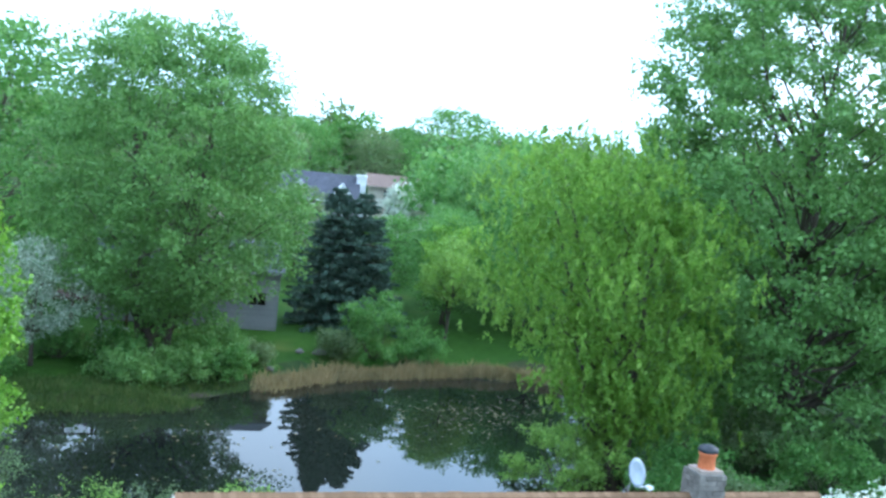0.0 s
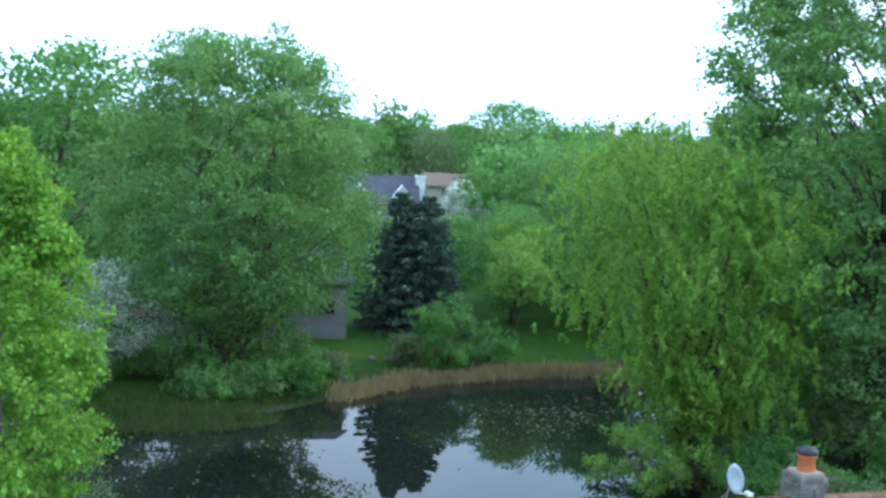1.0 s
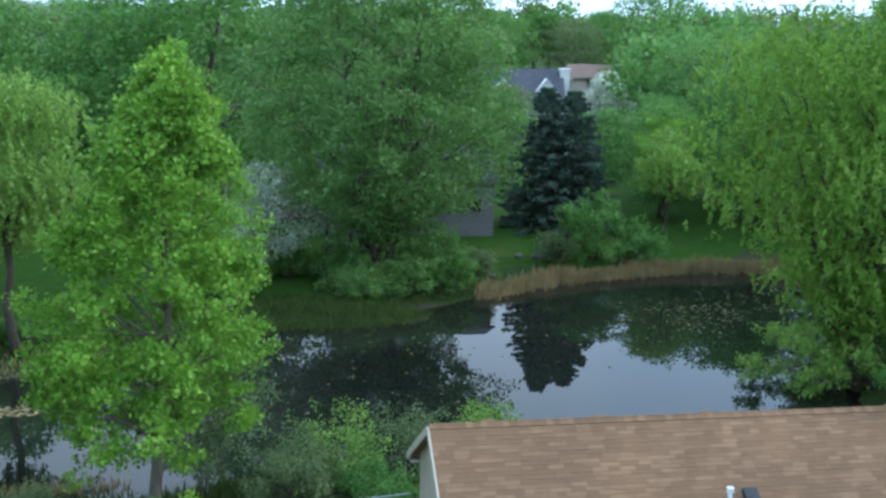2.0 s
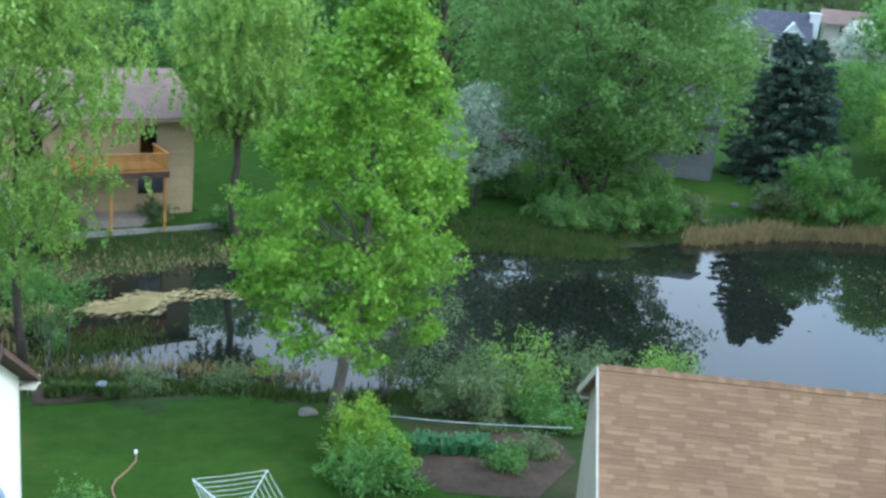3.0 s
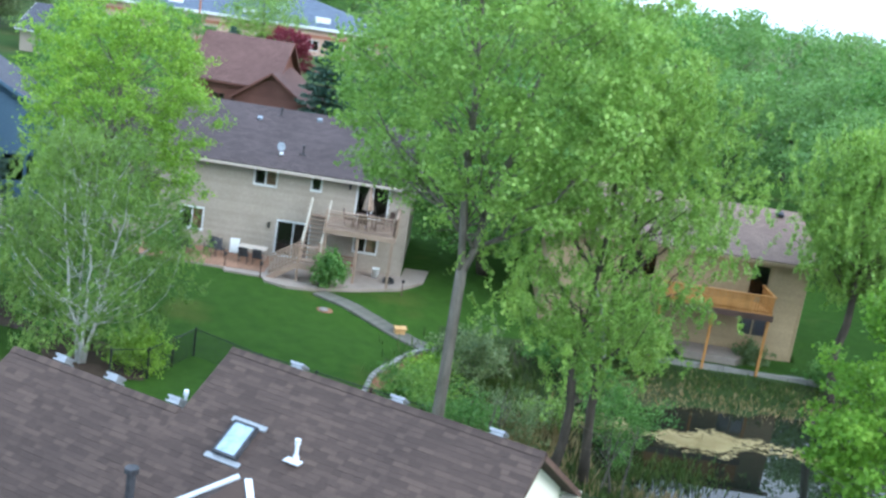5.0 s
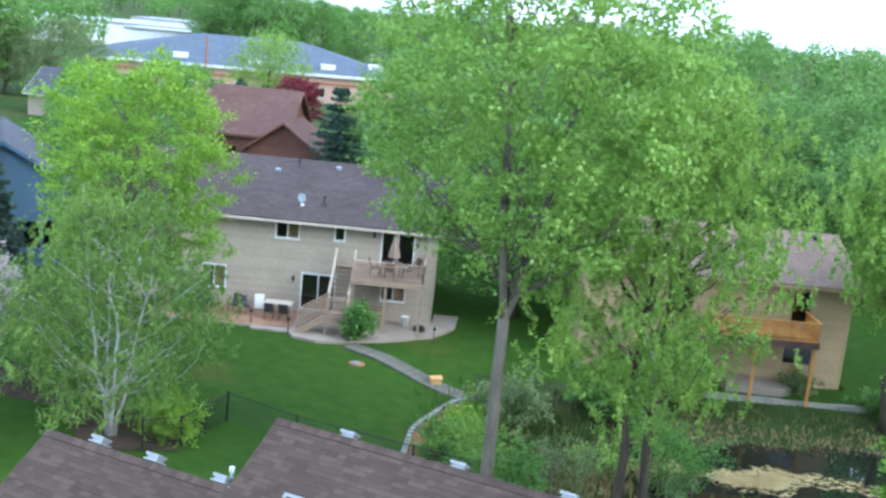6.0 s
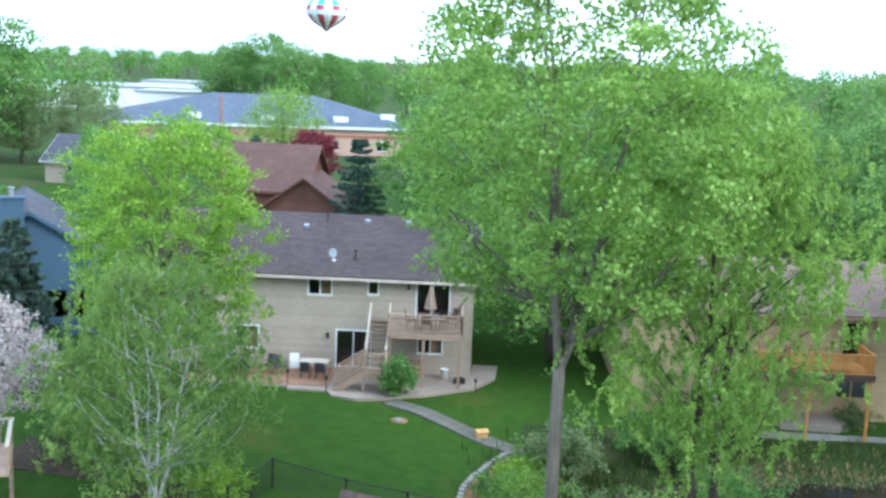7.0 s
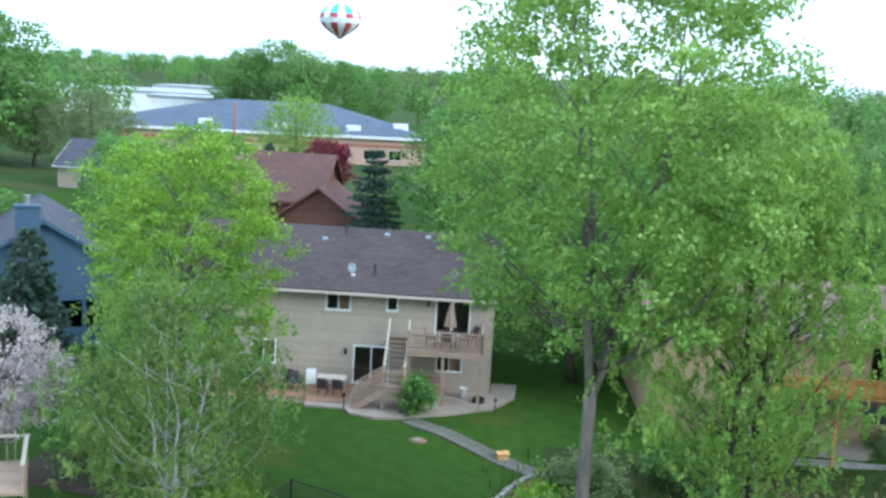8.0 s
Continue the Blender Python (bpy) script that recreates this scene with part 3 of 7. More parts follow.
def make_spruce(name, label, x, y, top, radius, mat, seed, blades=14000, whorls=26, low=0.4, category="spruce", group=""):
    """A conifer: whorls of sloping boughs, each a flat spray of needle tufts."""
    rng = np.random.default_rng(seed)
    gz = ground_z(x, y) - 0.08
    h = top - gz
    root = thing(name, pose(x, y, gz), label, category, group)
    wood = Shape()
    wood.tube(bent((0, 0, 0), (0, 0, h * 0.98), rng, 0.004, 6), [0.03 * h * (1 - 0.95 * i / 6) * 0.6 + 0.01 for i in range(7)], 8)
    pts, dirs = [], []
    per = blades // (whorls * 9)
    for w in range(whorls):
        t = (w + rng.uniform(-0.3, 0.3)) / whorls
        z = low + (h - low) * max(t, 0) ** 0.92
        length = radius * (1 - t) ** 0.72 + 0.12
        for k in range(9):
            a = 6.283 * k / 9 + rng.uniform(-0.35, 0.35) + w * 0.7
            ln = length * rng.uniform(0.72, 1.12)
            tip = np.array([math.cos(a) * ln, math.sin(a) * ln, z - 0.22 * ln + 0.35 * t * ln])
            wood.tube([np.array([0, 0, z]), tip], [0.012 + 0.012 * length, 0.006], 4, False)
            s = rng.uniform(0.12, 1.03, per) ** 0.8
            side = rng.normal(size=per) * 0.2 * ln * (1.1 - s)
            p = np.outer(s, tip - np.array([0, 0, z])) + np.array([0, 0, z])
            p[:, 0] += -math.sin(a) * side
            p[:, 1] += math.cos(a) * side
            p[:, 2] += -0.35 * np.abs(side) + rng.normal(size=per) * 0.05 - 0.05 * ln * np.sin(3.1 * s)
            pts.append(p)
            dirs.append(np.tile(np.array([math.cos(a), math.sin(a), -0.35]), (per, 1)))
    pts, dirs = np.concatenate(pts), np.concatenate(dirs)
    part("trunk", wood, DARK_BARK, root, smooth=True)
    part("crown", leaf_mesh("crown", mat, pts, 0.15, rng, dirs, 2.4, 0.8), None, root)
    return root


def make_shrub(name, label, x, y, tall, radius, mat, seed, leaves=3500, leaf=0.1, spread=0.28, category="shrub", group="", petals=None):
    """A many-stemmed bush."""
    rng = np.random.default_rng(seed)
    gz = ground_z(x, y) - 0.04
    root = thing(name, pose(x, y, gz), label, category, group)
    wood = Shape()
    clumps = 26
    az = rng.uniform(0, 6.283, clumps)
    t = rng.uniform(0.2, 1, clumps)
    rr = np.sqrt(rng.uniform(0.05, 1, clumps)) * radius * np.sqrt(np.maximum(0.1, 1 - (t - 0.45) ** 2 * 2.4)) * (1 + 0.2 * np.sin(3 * az))
    cen = np.stack([rr * np.cos(az), rr * np.sin(az), tall * t * 0.9], 1)
    for c in cen[:14]:
        wood.tube(bent((c[0] * 0.12, c[1] * 0.12, 0), c, rng, 0.06, 4), [0.03, 0.025, 0.02, 0.014, 0.008], 4)
    to = rng.normal(size=(clumps * 7, 3)) * np.array([1, 1, 0.8]) * spread * 1.05
    at = rng.integers(0, clumps * 7, leaves)
    pts = cen[at // 7] + to[at] + rng.normal(size=(leaves, 3)) * spread * 0.45
    pts[:, 2] = np.maximum(pts[:, 2], 0.06)
    part("stem", wood, DARK_BARK, root, smooth=True)
    part("foliage", leaf_mesh("foliage", mat, pts, leaf, rng, None, 1.5, 0.7), None, root)
    if petals:
        keep = rng.uniform(size=leaves) < 0.3
        part("blossom", leaf_mesh("blossom", petals, pts[keep] + 0.04, leaf * 0.9, rng), None, root)
    return root


# ---- houses ----
def lap_rows(shape, x0, x1, z0, z1, holes, step, y, out=0.035):
    """Lapped boards on a wall that faces -y, cut round the openings."""
    z = z0
    while z < z1 - 0.02:
        t = min(z + step, z1)
        cuts = [x0]
        for a, b, c, d in sorted(holes):
            if c < t - 0.01 and d > z + 0.01:
                cuts += [a, b]
        cuts.append(x1)
        for a, b in zip(cuts[::2], cuts[1::2]):
            if b - a > 0.02:
                shape.face([(a, y - out, z), (b, y - out, z), (b, y - 0.004, t), (a, y - 0.004, t)])
                shape.face([(a, y, z), (b, y, z), (b, y - out, z), (a, y - out, z)])
        z = t


def wall_panel(shape, x0, x1, z0, z1, holes, y0, y1):
    """A wall of real thickness along x, with its openings going through."""
    xs = sorted({x0, x1, *[v for h in holes for v in h[:2]]})
    zs = sorted({z0, z1, *[v for h in holes for v in h[2:]]})
    for i in range(len(xs) - 1):
        for j in range(len(zs) - 1):
            cx, cz = (xs[i] + xs[i + 1]) / 2, (zs[j] + zs[j + 1]) / 2
            if not any(a < cx < b and c < cz < d for a, b, c, d in holes):
                shape.box(xs[i], y0, zs[j], xs[i + 1], y1, zs[j + 1])


def make_window(house, hole, y, frame_mat, bars=1, name="window", curtain=None, label=""):
    """A framed window in a wall that faces -y; bars: upright bars between its panes."""
    a, b, c, d = hole
    f = Shape()
    w = 0.07
    f.box(a - 0.06, y - 0.05, d - 0.03, b + 0.06, y + 0.06, d + 0.07)
    f.box(a - 0.06, y - 0.07, c - 0.07, b + 0.06, y + 0.06, c + 0.03)
    f.box(a - 0.06, y - 0.05, c + 0.03, a + 0.03, y + 0.06, d - 0.03)
    f.box(b - 0.03, y - 0.05, c + 0.03, b + 0.06, y + 0.06, d - 0.03)
    for k in range(bars):
        x = a + (b - a) * (k + 1) / (bars + 1)
        f.box(x - w / 2, y - 0.03, c + 0.03, x + w / 2, y + 0.05, d - 0.03)
    win = part(name, f, frame_mat, house, label)
    for k in range(bars + 1):
        p = Shape()
        x0, x1 = a + (b - a) * k / (bars + 1) + 0.035, a + (b - a) * (k + 1) / (bars + 1) - 0.035
        p.box(x0, y + 0.01, c + 0.03, x1, y + 0.02, d - 0.03)
        g = part("pane", p, GLASS, win)
        g.visible_shadow = False
        if curtain and k % 2:
            q = Shape()
            for s in range(6):
                u0, u1 = x0 + (x1 - x0) * s / 6, x0 + (x1 - x0) * (s + 1) / 6
                q.box(u0, y + 0.12 + 0.02 * (s % 2), c - 0.05, u1, y + 0.14 + 0.02 * (s % 2), d + 0.05)
            part("curtain", q, curtain, win)
    return win


def gable_roof(house, x0, x1, ymid, half_f, half_b, zr, pitch, over, mat, trim, thick=0.14, name="roof"):
    """A ridged roof along x. half_f, half_b: reach of the slopes to the front and the back."""
    r = Shape()
    r.slab([(x0 - over, ymid - half_f, zr - pitch * half_f), (x1 + over, ymid - half_f, zr - pitch * half_f), (x1 + over, ymid, zr), (x0 - over, ymid, zr)], thick)
    r.slab([(x1 + over, ymid + half_b, zr - pitch * half_b), (x0 - over, ymid + half_b, zr - pitch * half_b), (x0 - over, ymid, zr), (x1 + over, ymid, zr)], thick)
    roof = part(name, r, mat, house)
    t = Shape()
    for s, hb in ((-1, half_f), (1, half_b)):
        ye, ze = ymid + s * hb, zr - pitch * hb
        t.box(x0 - over, min(ye, ye + s * 0.1), ze - thick - 0.06, x1 + over, max(ye, ye + s * 0.1), ze - 0.07)
        for xe in (x0 - over - 0.03, x1 + over):
            t.beam((xe + 0.015, ymid, zr - 0.1), (xe + 0.015, ye, ze - 0.1), 0.03, 0.2)
    pieces("fascia", t, trim, roof, "pale edge board")
    return roof


def make_house(name, label, at, x0, x1, depth, wall_h, pitch, over, wall_mat, roof_mat, trim, holes=(), side_holes=(), base=-0.6, step=0.2,
               roof_over=0.5, bars=1, curtain=None, boards=True, win_trim=None):
    """A ridged house. Its front wall lies on local y = 0 and faces -y; holes: front openings; side_holes: openings of the end at x1."""
    house = thing(name, at, label, "house")
    w = Shape()
    th = 0.2
    wall_panel(w, x0, x1, base, wall_h, holes, 0, th)
    w.box(x0, depth - th, base, x1, depth, wall_h)
    w.box(x0, th, base, x0 + th, depth - th, wall_h)
    zr = wall_h + pitch * depth / 2
    if not side_holes:
        w.box(x1 - th, th, base, x1, depth - th, wall_h)
    else:
        turned = Shape()
        wall_panel(turned, th, depth - th, base, wall_h, side_holes, 0, th)
        k = len(w.v)
        w.v += [(x1 - vy, vx, vz) for vx, vy, vz in turned.v]
        w.f += [tuple(k + i for i in f) for f in turned.f]
        w.mi += turned.mi
    for xe in (x0, x1 - th):
        lo, hi = [(xe, 0, wall_h), (xe, depth, wall_h), (xe, depth / 2, zr)], [(xe + th, 0, wall_h), (xe + th, depth, wall_h), (xe + th, depth / 2, zr)]
        w.face(lo[::-1])
        w.face(hi)
    part("wall", w, wall_mat, house)
    if boards:
        s = Shape()
        lap_rows(s, x0, x1, base + 0.5, wall_h, holes, step, 0)
        part("siding", s, wall_mat, house)
        c = Shape()
        c.box(x0 - 0.03, -0.045, base + 0.4, x0 + 0.1, 0.0, wall_h)
        c.box(x1 - 0.1, -0.045, base + 0.4, x1 + 0.03, 0.0, wall_h)
        pieces("corner_board", c, wall_mat, house)
    # added back sheet and floor, coloured dark for the shade indoors
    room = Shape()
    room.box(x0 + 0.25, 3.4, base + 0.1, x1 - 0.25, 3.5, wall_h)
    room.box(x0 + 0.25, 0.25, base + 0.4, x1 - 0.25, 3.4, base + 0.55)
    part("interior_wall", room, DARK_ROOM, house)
    gable_roof(house, x0, x1, depth / 2, depth / 2 + roof_over, depth / 2 + roof_over, zr + 0.02, pitch, over, roof_mat, trim)
    for hole in holes:
        make_window(house, hole, 0.02, win_trim or trim, bars if hole[1] - hole[0] > 1.0 else 0, "patio_door" if hole[3] - hole[2] > 1.7 else "window",
                    None if hole[3] - hole[2] > 1.7 else curtain)
    return house


def shingle_roof(parent, name, quad_origin, along, down, length, reach, mat, seed, part_from, part_to, width=0.33, show=0.145, cut=None):
    """Courses of asphalt shingles over a slope. The nearest stretch is laid piece by piece, the rest joined."""
    rng = random.Random(seed)
    o, a, d = Vector(quad_origin), Vector(along).normalized(), Vector(down).normalized()
    n = a.cross(d).normalized()
    if n.z < 0:
        n = -n
    joined = Shape()
    single = []
    for i in range(int(reach / show)):
        s = i * show
        x = -rng.random() * width
        while x < length:
            w = width * rng.choice((0.6, 0.8, 1.0, 1.0, 1.25))
            x0, x1 = max(x, 0), min(x + w - 0.012, length)
            x += w
            if x1 - x0 < 0.05 or (cut and cut((x0 + x1) / 2, s)):
                continue
            lift = rng.uniform(0.009, 0.015)
            e0, e1 = s - 0.05, s + show
            q = [o + a * x0 + d * e0 + n * 0.004, o + a * x1 + d * e0 + n * 0.004, o + a * x1 + d * e1 + n * lift, o + a * x0 + d * e1 + n * lift]
            low = [p - n * (lift - 0.002) for p in q[2:]]
            if part_from <= x0 <= part_to[0] and s > part_to[1] and len(single) < 300:
                single.append((q, low, n))
                continue
            joined.face(q)
            joined.face([q[3], q[2], low[0], low[1]])
    j = part(name, joined, mat, parent)
    tagged(j, kind="stuff")
    for q, low, n in single:
        p = Shape()
        p.face(q)
        p.face([q[3], q[2], low[0], low[1]])
        p.face([q[1], q[1] - n * 0.003, low[0], q[2]])
        p.face([q[0], q[3], low[1], q[0] - n * 0.003])
        part("shingle", p, mat, parent)
    return j


def make_dish(at, label, paint, size=0.5, group="satellite dishes"):
    """A satellite dish: a shallow bowl on a bent mast, with an arm and a receiver; it looks along local -y."""
    d = thing("satellite_dish", at, label, "dish", group)
    mast = Shape()
    mast.tube([(0, 0.25, 0), (0, 0.18, 0.35), (0, 0.05, 0.62)], [0.022] * 3, 8)
    mast.tube([(-0.2, 0.35, 0), (0, 0.18, 0.32)], [0.012] * 2, 6)
    mast.tube([(0.2, 0.35, 0), (0, 0.18, 0.32)], [0.012] * 2, 6)
    mast.box(-0.1, 0.17, -0.02, 0.1, 0.42, 0.012)
    part("mast", mast, METAL, d)
    bowl = Shape()
    prof = [(0.01, 0.0), (0.35, 0.02), (0.7, 0.075), (1.0, 0.16), (1.0, 0.13), (0.7, 0.045), (0.35, -0.01), (0.01, -0.03)]
    bowl.ring([(r * size, z * size) for r, z in prof], 24)
    part("bowl", bowl, paint, d, at=pose(0, 0.02, 0.72, 72, 0, 0) @ Matrix.Diagonal((0.92, 1.06, 1, 1)), smooth=True)
    arm = Shape()
    arm.beam((0, 0, 0.32), (0, -0.52, 0.42), 0.03, 0.04)
    part("arm", arm, LIGHT_METAL, d)
    lnb = Shape()
    lnb.box(-0.09, -0.62, 0.38, 0.09, -0.5, 0.48)
    lnb.tube([(-0.05, -0.5, 0.43), (-0.05, -0.43, 0.46)], [0.035, 0.045], 8)
    lnb.tube([(0.05, -0.5, 0.43), (0.05, -0.43, 0.46)], [0.035, 0.045], 8)
    part("receiver", lnb, LIGHT_METAL, d)
    return d


def box_vent(parent, at, mat=SOOT):
    v = Shape()
    v.box(-0.2, -0.2, -0.02, 0.2, 0.2, 0.02)
    v.box(-0.15, -0.14, 0.02, 0.15, 0.14, 0.10)
    v.box(-0.19, -0.19, 0.10, 0.19, 0.17, 0.16)
    return part("roof_vent", v, mat, parent, at=at)


def pipe_vent(parent, at, tall=0.55, mat=LIGHT_METAL, r=0.045):
    v = Shape()
    v.tube([(0, 0, -0.1), (0, 0, tall)], [r, r], 10)
    v.tube([(0, 0, tall - 0.02), (0, 0, tall + 0.1)], [r * 1.6, r * 1.6], 10)
    v.tube([(0, 0, -0.06), (0, 0, 0.12)], [r * 2.6, r * 1.2], 10)
    v.box(-0.2, -0.22, -0.015, 0.2, 0.16, 0.015)
    return part("vent_pipe", v, mat, parent, at=at)


# brown-roofed house below the camera
HA = pose(5.0, 24.7, 0, 0, 0, -24.8)
PA, ZA = 0.63, 6.75


def build_house_near():
    house = thing("house", HA, "cream stucco house under a brown shingle roof", "house")
    w = Shape()
    g = -0.6
    zb = ZA - PA * 3.1 - 0.1
    w.face([(-0.4, -6.6, g), (-0.4, 3.1, g), (-0.4, 3.1, zb), (-0.4, 0, ZA - 0.16), (-0.4, -6.6, ZA - PA * 6.6 - 0.16)])
    w.face([(-0.6, -6.6, g), (-0.6, -6.6, ZA - PA * 6.6 - 0.16), (-0.6, 0, ZA - 0.16), (-0.6, 3.1, zb), (-0.6, 3.1, g)])
    w.box(-8.3, 2.9, g, -0.4, 3.1, zb)
    w.box(-13.8, -6.6, g, -0.4, -6.4, ZA - PA * 6.6 - 0.2)
    w.box(-13.8, -6.4, g, -13.6, 1.4, 3.5)
    w.box(-13.6, 1.2, g, -8.3, 1.4, 3.5)
    w.face([(-8.3, -2, g), (-8.3, 3.1, g), (-8.3, 3.1, zb), (-8.3, 0, ZA - 0.16), (-8.3, -2, ZA - PA * 2 - 0.16)][::-1])
    part("wall", w, STUCCO, house, "cream stucco wall")
    r = Shape()
    low = 7.3
    zl = ZA - PA * low
    r.slab([(-8.54, -low, zl), (0, -low, zl), (0, 0, ZA), (-8.54, 0, ZA)], 0.14)
    r.slab([(-14, -low, zl), (-8.54, -low, zl), (-8.54, -1.8, ZA - PA * 1.8), (-14, -1.8, ZA - PA * 1.8)], 0.14)
    r.slab([(0.0, 3.57, ZA - PA * 3.57), (-8.54, 3.57, ZA - PA * 3.57), (-8.54, 0, ZA), (0, 0, ZA)], 0.14)
    r.slab([(-8.5, 1.9, ZA - PA * 5.5), (-14, 1.9, ZA - PA * 5.5), (-14, -1.8, ZA - PA * 1.8), (-8.5, -1.8, ZA - PA * 1.8)], 0.14)
    roof = part("roof", r, SHINGLE_BROWN, house, "brown asphalt shingle roof")
    down = Vector((0, -1, -PA))

    def cut(x, s):
        y = -s / math.hypot(1, PA)
        return abs(x - 2.6) < max(0.0, (-y - 2.63)) * 0.95 and y < -2.6

    shingle_roof(roof, "shingles", (-8.54, 0, ZA), (1, 0, 0), down, 8.54, 8.5, SHINGLE_BROWN, 3, 1.4, (5.2, 1.2), cut=cut)
    shingle_roof(roof, "shingles", (-14, -1.8, ZA - PA * 1.8), (1, 0, 0), down, 5.46, 6.4, SHINGLE_BROWN, 4, 99, (0, 99))
    shingle_roof(roof, "shingles", (0, 0, ZA), (-1, 0, 0), Vector((0, 1, -PA)), 8.54, 4.2, SHINGLE_BROWN, 5, 99, (0, 99))
    caps = Shape()
    for k in range(57):
        x = -8.54 + k * 0.15
        caps.slab([(x, -0.15, ZA - 0.15 * PA + 0.035), (x + 0.15, -0.15, ZA - 0.15 * PA + 0.03), (x + 0.15, 0, ZA + 0.045), (x, 0, ZA + 0.05)], 0.012)
        caps.slab([(x, 0, ZA + 0.05), (x + 0.15, 0, ZA + 0.045), (x + 0.15, 0.15, ZA - 0.15 * PA + 0.03), (x, 0.15, ZA - 0.15 * PA + 0.035)], 0.012)
    for k in range(36):
        x, y0, z0 = -14 + k * 0.15, -1.8, ZA - PA * 1.8
        caps.slab([(x, y0 - 0.15, z0 - 0.15 * PA + 0.035), (x + 0.15, y0 - 0.15, z0 - 0.15 * PA + 0.03), (x + 0.15, y0, z0 + 0.045), (x, y0, z0 + 0.05)], 0.012)
    tagged(part("ridge_capping", caps, SHINGLE_BROWN, roof), kind="stuff")
    # cross gable towards the front, with pale valley flashing
    gx, gy, gz = -5.94, -2.63, ZA - PA * 2.63
    cg = Shape()
    run = 5.2
    for s in (-1, 1):
        pts = [(gx, gy, gz), (gx, gy - run, gz), (gx + s * run * 0.95, gy - run, gz - PA * run), (gx + s * run * 0.95, gy - run, gz - PA * run)]
        pts = pts[:3] if s < 0 else [pts[0], pts[2], pts[1]]
        cg.slab(pts, 0.1)
    part("cross_gable", cg, SHINGLE_BROWN, roof)
    fl = Shape()
    for s in (-1, 1):
        fl.beam((gx + s * 0.12, gy - 0.12, gz - PA * 0.12 + 0.07), (gx + s * 4.9, gy - 4.95, gz - PA * 4.93 + 0.07), 0.16, 0.05)
    pieces("flashing", fl, LIGHT_METAL, roof, "pale metal valley flashing")
    # edge boards of the gable end
    t = Shape()
    rake = Shape()
    rake.beam((0.012, 0, ZA - 0.1), (0.012, 3.57, ZA - PA * 3.57 - 0.1), 0.03, 0.13)
    part("rake_board", rake, DARK_WOOD, roof, "dark edge strip of the gable")
    t.box(-8.5, 3.57, ZA - PA * 3.57 - 0.24, 0.0, 3.67, ZA - PA * 3.57 - 0.02)
    t.box(-0.4, 3.1, ZA - PA * 3.57 - 0.2, -0.02, 3.57, ZA - PA * 3.57 - 0.15)
    pieces("fascia", t, STUCCO, roof, "cream edge board")
    # skylight
    slope = math.degrees(math.atan(PA))
    sky_at = pose(-6.72, -2.05, ZA - PA * 2.05, slope, 0, 0) @ Matrix.Diagonal((0.78, 0.78, 0.9, 1))
    f = Shape()
    f.box(-0.42, -0.62, 0.0, 0.42, -0.54, 0.16).box(-0.42, 0.54, 0.0, 0.42, 0.62, 0.16)
    f.box(-0.42, -0.54, 0.0, -0.34, 0.54, 0.16).box(0.34, -0.54, 0.0, 0.42, 0.54, 0.16)
    win = part("skylight", f, SOOT, roof, "dark-framed skylight with pale flashing", sky_at)
    p = Shape()
    p.box(-0.345, -0.545, 0.135, 0.345, 0.545, 0.15)
    part("pane", p, SKY_PANE, win)
    q = Shape()
    q.box(-0.62, 0.62, 0.01, 0.62, 0.80, 0.045).box(-0.62, -0.80, 0.01, 0.62, -0.62, 0.045)
    part("flashing", q, METAL, win)
    tilt = pose(0, 0, 0, slope, 0, 0)
    pipe_vent(roof, pose(-5.15, -1.95, ZA - PA * 1.95), 0.4)
    pipe_vent(roof, pose(-7.8, -4.3, ZA - PA * 4.3), 1.1, SOOT, 0.1)
    box_vent(roof, pose(-4.6, -3.15, ZA - PA * 3.15) @ tilt, SOOT)
    for x in (-6.75, -3.9, -1.3):
        box_vent(roof, pose(x, 0.32, ZA - PA * 0.32 + 0.06) @ pose(0, 0, 0, -slope, 0, 0), METAL)
    for x in (-12.6, -10.9, -8.95):
        box_vent(roof, pose(x, -1.5, ZA - PA * 2.1 + 0.12) @ pose(0, 0, 0, -slope, 0, 0), METAL)
    pipe_vent(roof, pose(-8.9, -1.2, ZA - PA * 2.4), 0.5, LIGHT_METAL, 0.04)
    return house


m_, n_, l_, b_ = material("skylight_glass")
b_.inputs["Base Color"].default_value, b_.inputs["Roughness"].default_value = (0.25, 0.33, 0.38, 1), 0.08
b_.inputs["Specular IOR Level"].default_value = 0.9
l_.new(ramp_of(n_, l_, noise_fac(n_, l_, 4.0), ((0.3, (0.2, 0.28, 0.34)), (0.7, (0.34, 0.42, 0.46)))), b_.inputs["Base Color"])
SKY_PANE = m_
build_house_near()

# tan-roofed house beside the pond
HR = pose(19.6, 21.65, 0, 0, 0, -35.4)
PR, ZR = 0.6, 5.43


